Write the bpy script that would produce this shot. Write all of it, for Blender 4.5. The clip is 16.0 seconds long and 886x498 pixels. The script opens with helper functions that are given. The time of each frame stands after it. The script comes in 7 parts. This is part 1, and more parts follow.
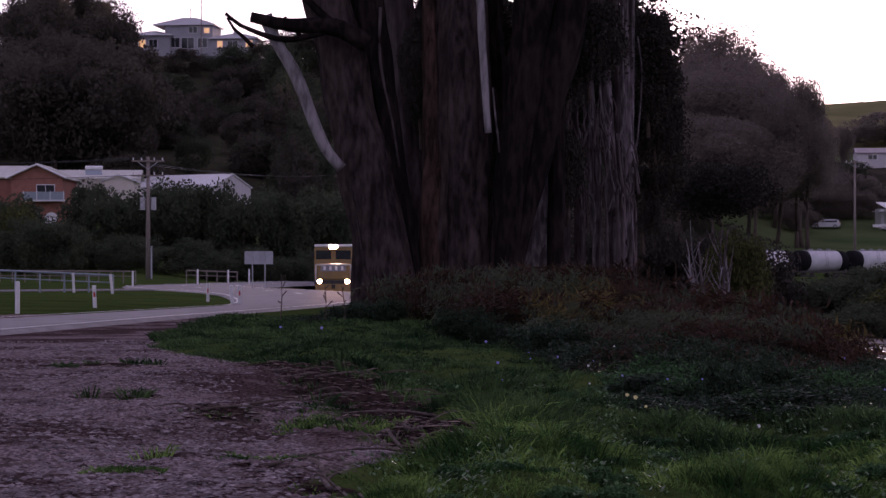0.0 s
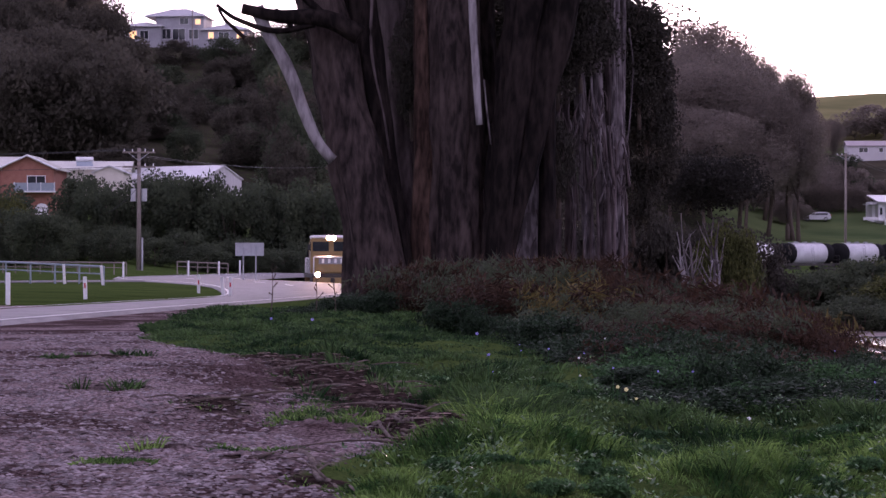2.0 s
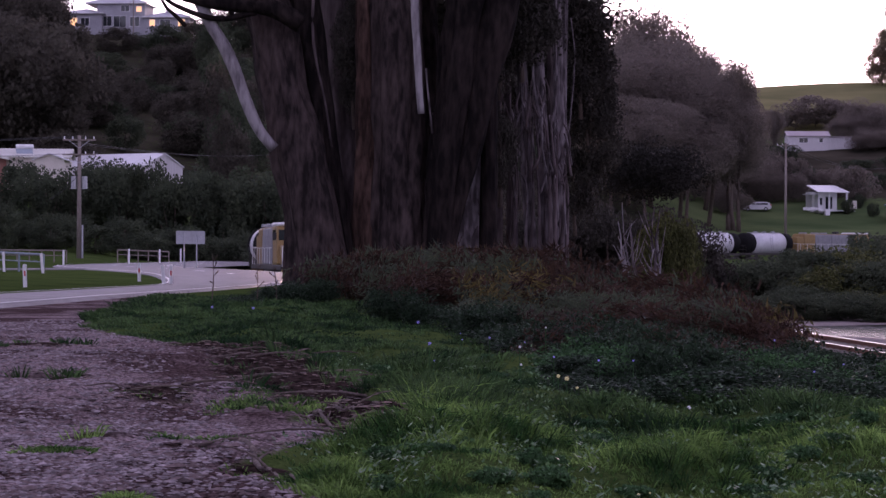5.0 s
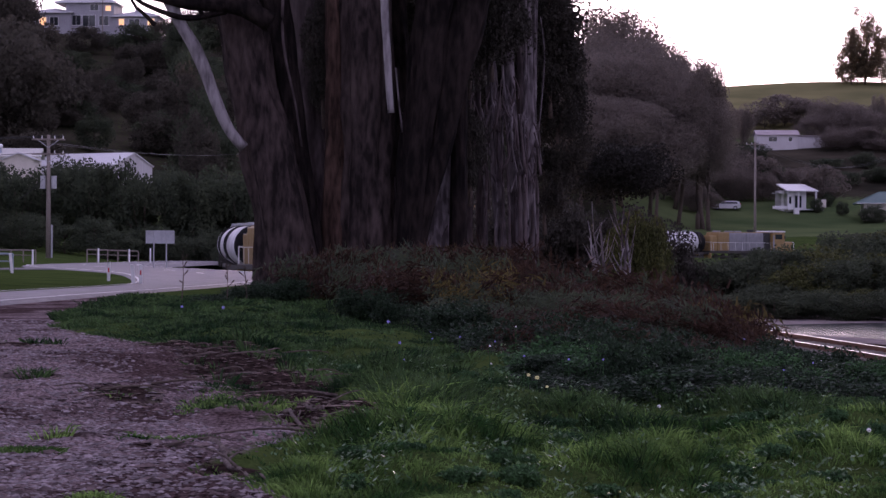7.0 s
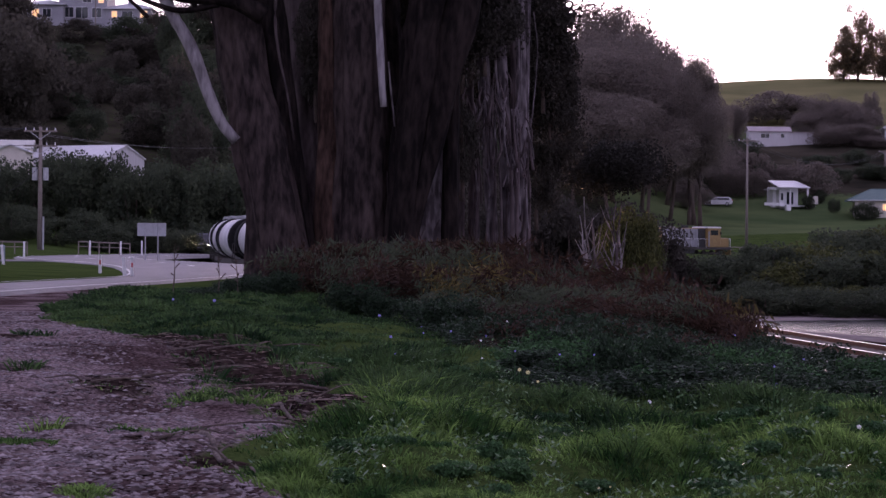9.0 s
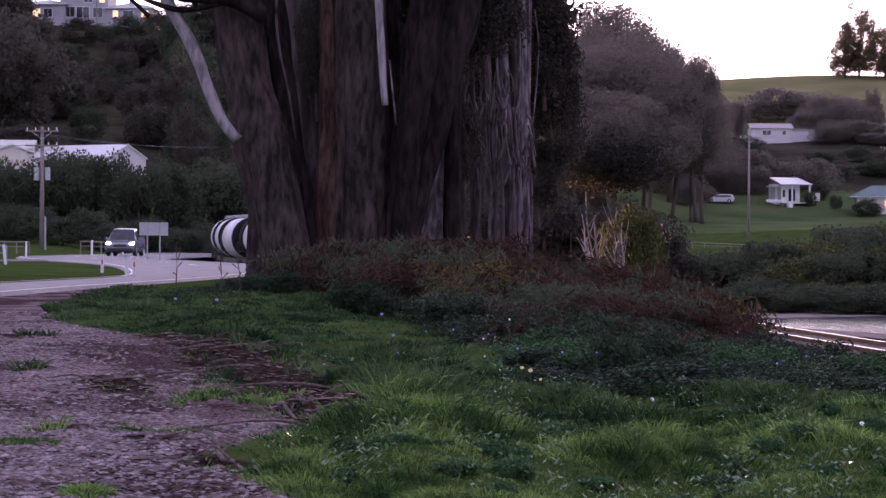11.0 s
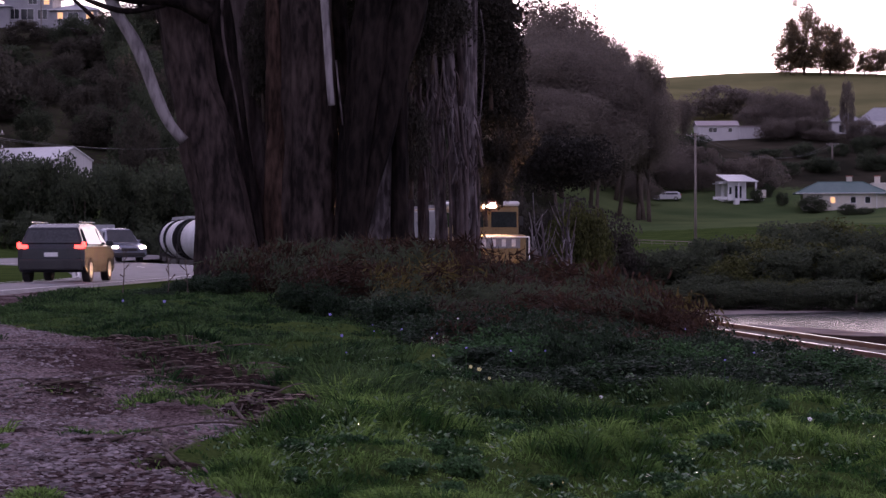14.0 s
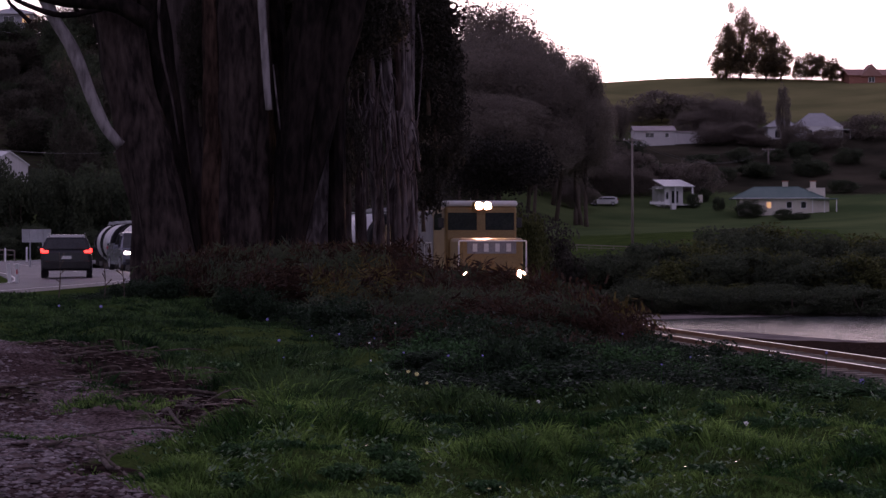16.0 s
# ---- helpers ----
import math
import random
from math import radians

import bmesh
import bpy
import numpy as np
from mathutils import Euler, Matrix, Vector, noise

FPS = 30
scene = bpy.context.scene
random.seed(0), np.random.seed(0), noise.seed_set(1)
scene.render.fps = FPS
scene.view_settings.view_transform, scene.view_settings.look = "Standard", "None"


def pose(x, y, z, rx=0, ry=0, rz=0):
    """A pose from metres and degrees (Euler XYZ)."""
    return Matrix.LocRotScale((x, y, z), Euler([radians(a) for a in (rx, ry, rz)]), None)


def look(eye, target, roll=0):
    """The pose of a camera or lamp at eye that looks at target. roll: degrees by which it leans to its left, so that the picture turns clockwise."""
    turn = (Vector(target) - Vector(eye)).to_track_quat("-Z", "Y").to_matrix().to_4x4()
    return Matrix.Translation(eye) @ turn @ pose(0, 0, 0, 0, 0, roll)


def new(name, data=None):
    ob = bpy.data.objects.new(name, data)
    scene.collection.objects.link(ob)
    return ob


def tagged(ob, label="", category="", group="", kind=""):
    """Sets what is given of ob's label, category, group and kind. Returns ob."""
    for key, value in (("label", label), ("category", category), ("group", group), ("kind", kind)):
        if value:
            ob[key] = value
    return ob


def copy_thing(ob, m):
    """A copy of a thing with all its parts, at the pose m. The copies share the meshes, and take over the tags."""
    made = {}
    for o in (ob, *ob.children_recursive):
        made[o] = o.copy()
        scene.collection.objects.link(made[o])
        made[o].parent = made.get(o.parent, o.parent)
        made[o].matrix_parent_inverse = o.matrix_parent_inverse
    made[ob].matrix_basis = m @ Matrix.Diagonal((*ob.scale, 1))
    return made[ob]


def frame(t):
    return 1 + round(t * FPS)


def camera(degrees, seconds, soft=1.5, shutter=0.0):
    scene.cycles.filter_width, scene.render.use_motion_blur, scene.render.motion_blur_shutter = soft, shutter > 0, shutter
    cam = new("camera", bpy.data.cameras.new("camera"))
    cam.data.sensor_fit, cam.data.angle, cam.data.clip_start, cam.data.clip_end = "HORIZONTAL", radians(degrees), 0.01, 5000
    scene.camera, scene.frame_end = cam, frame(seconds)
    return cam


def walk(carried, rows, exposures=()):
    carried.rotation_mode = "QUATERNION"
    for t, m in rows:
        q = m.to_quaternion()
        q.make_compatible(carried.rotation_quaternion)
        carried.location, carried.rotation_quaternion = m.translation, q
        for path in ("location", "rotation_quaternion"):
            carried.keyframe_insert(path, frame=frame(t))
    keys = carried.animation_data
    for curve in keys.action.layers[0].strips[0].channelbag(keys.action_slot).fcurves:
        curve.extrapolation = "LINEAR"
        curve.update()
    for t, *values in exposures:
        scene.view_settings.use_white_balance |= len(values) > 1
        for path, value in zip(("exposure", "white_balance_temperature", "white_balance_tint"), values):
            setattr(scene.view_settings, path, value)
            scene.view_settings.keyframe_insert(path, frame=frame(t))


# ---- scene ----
cam = camera(21.0, 16.0, soft=1.5)
EYE = 1.6
# seconds, yaw, pitch, roll of a camera turned by hand on one spot
TURNS = [
    (0.0, 0.0, 0.53, 0.0), (0.5, -0.032, 0.452, 0.105), (1.0, -0.055, 0.402, 0.142), (1.5, -0.137, 0.379, 0.128),
    (2.0, -0.219, 0.337, -0.112), (2.5, -0.309, 0.304, 0.014), (3.0, -0.482, 0.178, 0.211), (3.5, -0.675, 0.081, -0.041),
    (4.0, -1.039, 0.047, -0.118), (6.5, -2.198, 0.121, -0.314), (7.0, -2.343, 0.057, -0.19), (7.5, -2.433, 0.079, -0.4),
    (8.0, -2.492, 0.037, -0.159), (8.5, -2.514, 0.029, -0.503), (9.0, -2.543, -0.077, -0.55), (11.5, -2.566, -0.122, -0.215),
    (12.0, -2.708, -0.074, -0.169), (12.5, -2.788, 0.005, -0.331), (13.0, -3.013, -0.059, 0.175), (13.5, -3.347, -0.148, 0.092),
    (14.0, -3.746, -0.128, 0.166), (14.5, -4.129, -0.068, 0.196), (15.0, -4.632, -0.012, 0.276), (15.5, -5.076, -0.015, 0.217),
    (16.0, -5.244, -0.018, 0.158)]
walk(cam, [(t, pose(0, 0, EYE, 90 + p, r, y)) for t, y, p, r in TURNS],
     exposures=[(0.0, 0.33, 6400, 50), (0.5, 0.58, 6400, 50), (1.0, 1.28, 6500, 50), (2.0, 1.38, 6400, 50), (3.0, 1.03, 6400, 50), (4.0, 1.08, 6200, 50), (7.0, 0.94, 6200, 48), (9.0, 0.94, 6200, 48), (11.5, 1.54, 6200, 48), (12.0, 0.94, 6200, 48), (12.5, 0.40, 6200, 48), (13.0, 0.42, 6300, 48), (13.5, 0.84, 6300, 48), (14.0, 0.86, 6400, 48), (14.5, 0.50, 6400, 48), (15.5, 0.00, 6500, 50), (16.0, 0.02, 6500, 50)])

# ---- world and sun: after sunset behind the hill ----
SUN_BEARING, SUN_ELEVATION = 7.0, 4.3
world = bpy.data.worlds.new("dusk")
scene.world = world
world.use_nodes = True
wn = world.node_tree
sky = wn.nodes.new("ShaderNodeTexSky")
sky.sky_type = "NISHITA"
sky.sun_disc = False
sky.sun_elevation = radians(SUN_ELEVATION)
sky.sun_rotation = radians(SUN_BEARING)
sky.air_density, sky.dust_density, sky.ozone_density = 1.0, 0.6, 3.0
wn.nodes["Background"].inputs[1].default_value = 0.15
veil = wn.nodes.new("ShaderNodeHueSaturation")  # a thin high veil of cloud takes most colour from the sky
veil.inputs["Saturation"].default_value = 0.45
wn.links.new(sky.outputs[0], veil.inputs["Color"])
cloud = wn.nodes.new("ShaderNodeMix")  # even light of the thin cloud sheet over the whole sky
cloud.data_type, cloud.blend_type = "RGBA", "ADD"
cloud.inputs["Factor"].default_value = 1.0
cloud.inputs["B"].default_value = (1.12, 1.06, 1.34, 1)
wn.links.new(veil.outputs[0], cloud.inputs["A"])
wn.links.new(cloud.outputs["Result"], wn.nodes["Background"].inputs[0])
sun_data = bpy.data.lights.new("sun", "SUN")
sun_data.energy, sun_data.angle, sun_data.color = 2.4, radians(4), (1.0, 0.78, 0.55)
sun = new("sun", sun_data)
sun.matrix_world = look((0, 0, 0), (-math.sin(radians(SUN_BEARING)), -math.cos(radians(SUN_BEARING)), -math.tan(radians(SUN_ELEVATION))))


# ---- plan helpers ----
def at(bearing, r):
    """Plan place at a bearing (degrees right of north) and distance."""
    return r * math.sin(radians(bearing)), r * math.cos(radians(bearing))


def spot(bearing, elevation, r):
    """A place by bearing, elevation above the eye's level, and distance."""
    x, y = at(bearing, r)
    return Vector((x, y, EYE + r * math.tan(radians(elevation))))


def spline(pts, step=1.0):
    """A smooth line through plan points, sampled at even steps."""
    p = np.array([2 * np.array(pts[0]) - pts[1], *pts, 2 * np.array(pts[-1]) - pts[-2]], float)
    out = []
    for i in range(1, len(p) - 2):
        for k in np.linspace(0, 1, 24, endpoint=False):
            a, b, c, d = p[i - 1:i + 3]
            out.append(0.5 * (2 * b + (c - a) * k + (2 * a - 5 * b + 4 * c - d) * k * k + (3 * b - a - 3 * c + d) * k ** 3))
    out = np.array(out + [p[-2]])
    s = np.concatenate([[0], np.cumsum(np.linalg.norm(np.diff(out, axis=0), axis=1))])
    n = int(s[-1] / step)
    e = np.linspace(0, s[-1], n)
    return np.stack([np.interp(e, s, out[:, k]) for k in range(out.shape[1])], 1), e


TRACK, TRACK_S = spline([(300, 470), (150, 372), (112, 343), (81, 318), (50, 293), (21, 268), (4, 244), (-5, 216), (-8.2, 190), (-7.9, 172), (-7.1, 160),
                         (-5.1, 143), (-0.1, 124), (6.05, 105), (7.35, 98.5), (8.5, 89.5), (9.2, 82), (10.4, 60), (11.2, 43), (11.9, 28), (12.6, 8),
                         (13.5, -40), (16, -160)])


def track_z(y):
    return np.interp(y, (145, 295), (-0.4, 0.6))


ROAD, _ = spline([(-34, -150), (-19, -60), (-11.3, 0), (-9.9, 20), (-8.9, 34), (-7.9, 47), (-6.8, 62), (-5.9, 76), (-5.4, 90), (-5.7, 101), (-7.4, 111), (-10.6, 123), (-14.2, 135),
                  (-16.2, 150), (-15.6, 170), (-13.8, 200), (-13.6, 235), (-16.0, 300), (-22, 380)])
SIDE_ROAD, _ = spline([(-13.0, 131), (-18, 127), (-26, 121), (-40, 112), (-90, 95)])
ROAD_Z = 0.7


def road_z(y):
    """Level of the road, with a shallow dip before the junction."""
    return np.interp(y, (30, 52, 82, 95, 112, 140), (0.69, 0.62, 0.46, 0.50, 0.61, 0.70))


R_KNOTS = (0, 12, 20, 30, 45, 60, 80, 100, 120, 150, 180, 200, 230, 260, 300, 350, 400, 450, 500, 570, 650, 800, 1200, 3200)
PROFILES = [
    (-8, (0, .45, .55, .7, .65, .6, .6, .6, .6, .6, .9, 1.3, 3.5, 7, 13, 21, 31.5, 43, 46, 48, 50, 50, 48, 40)),
    (-3, (0, .45, .52, .6, .6, .5, .4, .2, .1, .2, .3, .5, 1, 3, 8, 17, 28, 39, 43, 45, 48, 50, 48, 40)),
    (1, (0, .45, .45, .45, .35, .1, -.2, -.5, -.5, -.4, -.2, .0, .5, 2, 6, 13, 22, 32, 38, 43, 47, 50, 48, 40)),
    (5, (0, .4, .4, .3, .1, -.2, -.5, -.8, -.9, -.8, -.5, -.3, -.1, .2, 1, 5, 12, 20, 27, 36, 45, 48, 46, 40)),
    (9, (0, .4, .3, .1, -.2, -.6, -1.3, -1.66, -1.45, -0.6, -.5, -.3, -.1, .1, .8, 3.6, 6.9, 12.6, 23.6, 34, 47, 50, 46, 40)),
    (17, (0, .4, .3, .1, -.3, -.8, -1.6, -1.9, -1.5, -0.6, -.5, -.3, -.1, .1, .8, 3.6, 6.9, 12.6, 23.6, 34, 47, 50, 46, 40))]


def near_line(x, y, line):
    """Distance from plan points to a line, and the nearest sample."""
    d = np.full(x.shape, 1e9)
    k = np.zeros(x.shape, int)
    for i, (a, b) in enumerate(line[:, :2]):
        e = (x - a) ** 2 + (y - b) ** 2
        m = e < d
        d[m], k[m] = e[m], i
    return np.sqrt(d), k


def smooth(v, a, b):
    k = np.clip((v - a) / (b - a), 0, 1)
    return k * k * (3 - 2 * k)


GRAVEL_R = (0, 10.5, 11.3, 12.9, 13.8, 14.7, 16, 17.9, 21, 24.7, 29.5, 36, 44, 60)
GRAVEL_AZ = (0.6, 0.6, -1.7, -2.9, -2.2, -0.9, -1.6, -2.6, -3.6, -4.4, -6.8, -6.8, -6.1, -5)


SOIL_PATCHES = [(-5.4, 17.6, 1.2, 0.55), (-2.5, 12.7, 1.1, 0.4), (-6.5, 14.2, 1.2, 0.3), (-4.3, 13.5, 1.2, 0.25), (-7.6, 19.6, 1.6, 0.4), (-8.3, 25, 2.2, 0.7)]


def soil_patch(r, az):
    """Dark hollows of bare soil in the gravel."""
    s = np.zeros(np.shape(r))
    for b, d, w, h in SOIL_PATCHES:
        s = np.maximum(s, np.exp(-(((az - b) / w) ** 2 + ((r - d) / h) ** 2) ** 1.5))
    return s


def litter_amount(r, az):
    """Bare leaf-strewn soil between the gravel and the grass."""
    e = np.interp(r, GRAVEL_R, GRAVEL_AZ)
    return np.maximum(smooth(r, 14, 15.5) * (1 - smooth(r, 24.5, 27)) * smooth(az - e, -0.5, 0.1) * (1 - smooth(az - e, 2.0, 3.2)), soil_patch(r, az))


def gravel_amount(r, az):
    """How far a place lies inside the gravel lay-by: over 0.5 is gravel."""
    edge = np.interp(r, GRAVEL_R, GRAVEL_AZ)
    return np.clip(0.5 + (edge - az) * 0.6 * r / 20, 0, 1) * (r < 60) * (1 - 0.7 * soil_patch(r, az))


def ground_z(x, y):
    x, y = np.atleast_1d(np.asarray(x, float)), np.atleast_1d(np.asarray(y, float))
    r, az = np.hypot(x, y), np.degrees(np.arctan2(x, y))
    cols = np.stack([np.interp(r, R_KNOTS, z) for _, z in PROFILES])
    bear = [b for b, _ in PROFILES]
    f = np.clip(np.interp(az, bear, range(len(bear))), 0, len(bear) - 1.001)
    i = f.astype(int)
    f = f - i
    f = f * f * (3 - 2 * f)
    j = np.arange(len(x))
    z = cols[i, j] * (1 - f) + cols[i + 1, j] * f
    # uneven gravel with a low spoil ridge
    ridge = np.exp(-((r - 22 - 0.25 * (az + 7)) / 1.3) ** 2) * smooth(-az, 3.2, 5.0) * smooth(az, -9.5, -7.5)
    hollow = np.exp(-((r - 16.6 - 0.35 * (az + 5)) / 0.8) ** 2) * smooth(-az, 2.6, 4.2) * smooth(az, -9.0, -7.2)
    hump = np.exp(-((r - 18.6 - 0.3 * (az + 5)) / 0.9) ** 2) * smooth(-az, 3.4, 4.6) * smooth(az, -9.5, -7.5)
    z = z + 0.16 * ridge + 0.07 * hump - 0.06 * hollow + np.where(r < 70, 0.03 * np.sin(x * 2.1 + 1) * np.sin(y * 1.3) + 0.022 * np.sin(x * 4.7 + y * 1.1) * np.sin(y * 3.1 - x), 0)
    lumps = np.sin(x * 1.9 + 2 * np.sin(y * 0.7)) * np.sin(y * 1.1 + np.sin(x * 1.3)) + 0.6 * np.sin(x * 3.3 - y * 0.8) * np.sin(y * 2.3 + x)
    z = z + np.where(r < 60, 0.1 * lumps * smooth(0.45 - gravel_amount(r, az), 0, 0.4), 0)
    rough = 0.35 + 0.65 * np.clip(soil_patch(r, az) + litter_amount(r, az), 0, 1)
    clods = np.sin(x * 9.1 + 2.2 * np.sin(y * 3.7)) * np.sin(y * 6.3 + 1.7 * np.sin(x * 5.9)) + 0.7 * np.sin(x * 17.3 + y * 4.1) * np.sin(y * 13.7 - x * 6.1)
    z = z + np.where(r < 34, 0.028 * rough * clods * smooth(gravel_amount(r, az) + litter_amount(r, az), 0.2, 0.6), 0)
    z = z + np.where(r > 260, 1.0 * np.sin(x * 0.06) * np.sin(y * 0.05 + 1), 0)
    for line, half, drop in ((ROAD, 3.4, 0.06), (SIDE_ROAD, 4.0, 0.08)):
        d, k = near_line(x, y, line)
        level = road_z(line[k, 1]) - drop
        w = (1 - smooth(d, half, half + 7)) * (1 - smooth(r, 225, 275)) * smooth(r, 6, 26)
        z = z * (1 - w) + level * w
    d, k = near_line(x, y, TRACK)
    w = (1 - smooth(d, 2.6, 7)) * (1 - smooth(r, 330, 420))
    return z * (1 - w) + (track_z(TRACK[k, 1]) - 0.62) * w


def gz(x, y):
    return float(ground_z([x], [y])[0])


# ---- mesh helpers ----
def thing(name, m, label, category, group="", kind=""):
    ob = new(name)
    ob.empty_display_size = 0.3
    ob.matrix_world = m
    return tagged(ob, label, category, group, kind)


def finish(name, mesh, material, parent=None, label="", smooth_faces=False):
    if material:
        mesh.materials.append(material)
    if smooth_faces:
        mesh.polygons.foreach_set("use_smooth", [True] * len(mesh.polygons))
    ob = new(name, mesh)
    ob.parent = parent
    if label:
        ob["label"] = label
    return ob


def part(name, bm, material, parent, label="", smooth_faces=False):
    mesh = bpy.data.meshes.new(name)
    bm.to_mesh(mesh)
    bm.free()
    return finish(name, mesh, material, parent, label, smooth_faces)


def raw(name, verts, faces, material, parent=None, label="", smooth_faces=False):
    mesh = bpy.data.meshes.new(name)
    mesh.from_pydata([tuple(v) for v in verts], [], [tuple(f) for f in faces])
    mesh.update()
    return finish(name, mesh, material, parent, label, smooth_faces)


def box(bm, c, s, m=None, bevel=0.0):
    ret = bmesh.ops.create_cube(bm, size=1.0, matrix=(m or Matrix()) @ Matrix.Translation(c) @ Matrix.Diagonal((*s, 1)))
    if bevel:
        edges = {e for v in ret["verts"] for e in v.link_edges}
        bmesh.ops.bevel(bm, geom=list(edges), offset=bevel, segments=2, affect="EDGES", profile=0.5)
    return bm


def boxes(*items, bevel=0.0):
    bm = bmesh.new()
    for c, s in items:
        box(bm, c, s, bevel=bevel)
    return bm


def rod(bm, a, b, r, r2=None, seg=10):
    a, b = Vector(a), Vector(b)
    q = (b - a).to_track_quat("Z", "Y").to_matrix().to_4x4()
    bmesh.ops.create_cone(bm, cap_ends=True, segments=seg, radius1=r, radius2=r if r2 is None else r2, depth=(b - a).length,
                          matrix=Matrix.Translation((a + b) / 2) @ q)
    return bm


def tube(path, radii, seg=12, rough=0.0, seed=0, twist=0.0):
    """A tapered, uneven tube along a path: verts and faces."""
    path = [Vector(p) for p in path]
    verts, faces = [], []
    for i, p in enumerate(path):
        d = (path[min(i + 1, len(path) - 1)] - path[max(i - 1, 0)]).normalized()
        q = d.to_track_quat("Z", "X")
        for k in range(seg):
            a = 2 * math.pi * k / seg + twist * i
            u = Vector((math.cos(a), math.sin(a), 0))
            n = 1 + rough * (0.35 * noise.noise(Vector((u.x * 11 + seed, u.y * 11, i * 0.1))) + noise.noise(Vector((u.x * 2.2 + seed, u.y * 2.2, i * 0.25))) + 0.5 * noise.noise(Vector((u.x * 6 + seed, u.y * 6, i * 0.12))))
            verts.append(p + q @ (u * radii[i] * n))
    for i in range(len(path) - 1):
        for k in range(seg):
            a, b = i * seg + k, i * seg + (k + 1) % seg
            faces.append((a, b, b + seg, a + seg))
    faces.append(tuple(range(seg - 1, -1, -1)))
    faces.append(tuple(len(verts) - seg + k for k in range(seg)))
    return verts, faces


def merge(pieces):
    verts, faces = [], []
    for v, f in pieces:
        o = len(verts)
        verts += list(v)
        faces += [tuple(i + o for i in g) for g in f]
    return verts, faces


def strip(line, offsets, zs):
    """A band along a plan line: side offsets and heights (arrays or numbers)."""
    d = np.gradient(line[:, :2], axis=0)
    d /= np.linalg.norm(d, axis=1)[:, None]
    nrm = np.stack([d[:, 1], -d[:, 0]], 1)
    verts, faces = [], []
    for i in range(len(line)):
        for o, z in zip(offsets, zs):
            w = o[i] if np.ndim(o) else o
            verts.append((line[i, 0] + nrm[i, 0] * w, line[i, 1] + nrm[i, 1] * w, z[i] if np.ndim(z) else z))
    n = len(offsets)
    for i in range(len(line) - 1):
        for k in range(n - 1):
            a = i * n + k
            faces.append((a, a + n, a + n + 1, a + 1))
    return verts, faces


def quads(name, p, a, b, material, parent=None, label=""):
    """One mesh of many small pointed leaves: centres, half lengths and half widths."""
    n = len(p)
    v = np.empty((n, 4, 3), np.float32)
    v[:, 0], v[:, 1], v[:, 2], v[:, 3] = p - a, p + b - a * 0.15, p + a, p - b - a * 0.15
    mesh = bpy.data.meshes.new(name)
    mesh.vertices.add(4 * n)
    mesh.vertices.foreach_set("co", v.ravel())
    mesh.loops.add(4 * n)
    mesh.loops.foreach_set("vertex_index", np.arange(4 * n, dtype=np.int32))
    mesh.polygons.add(n)
    mesh.polygons.foreach_set("loop_start", np.arange(0, 4 * n, 4, dtype=np.int32))
    mesh.polygons.foreach_set("loop_total", np.full(n, 4, np.int32))
    mesh.update(calc_edges=True)
    if parent is False:
        mesh.materials.append(material)
        return mesh
    return finish(name, mesh, material, parent, label)


def leaf_axes(rng, n, size, aspect, droop=0.0):
    a = rng.normal(size=(n, 3))
    a[:, 2] -= droop
    a /= np.linalg.norm(a, axis=1)[:, None]
    b = np.cross(a, rng.normal(size=(n, 3)))
    b /= np.linalg.norm(b, axis=1)[:, None]
    s = size * rng.uniform(0.6, 1.4, (n, 1))
    return a * s, b * s * aspect


def clumps(rng, n_clump, per, radius, height, base, clump=0.28, shell=0.65, flat=0.8):
    """Points in an uneven crown: clumps near the shell of an ellipsoid."""
    c = rng.normal(size=(n_clump, 3))
    c /= np.linalg.norm(c, axis=1)[:, None]
    c *= (shell + (1 - shell) * rng.uniform(size=(n_clump, 1)) ** 0.7) * rng.uniform(0.72, 1.08, (n_clump, 1))
    c = c * (radius, radius, height / 2) + (0, 0, base + height / 2)
    s = clump * radius * rng.uniform(0.55, 1.25, (n_clump, 1, 1))
    g = rng.normal(size=(n_clump, per, 3))
    g /= np.maximum(1, np.linalg.norm(g, axis=2, keepdims=True) / 1.5)
    return (c[:, None] + g * s * (1, 1, flat)).reshape(-1, 3)


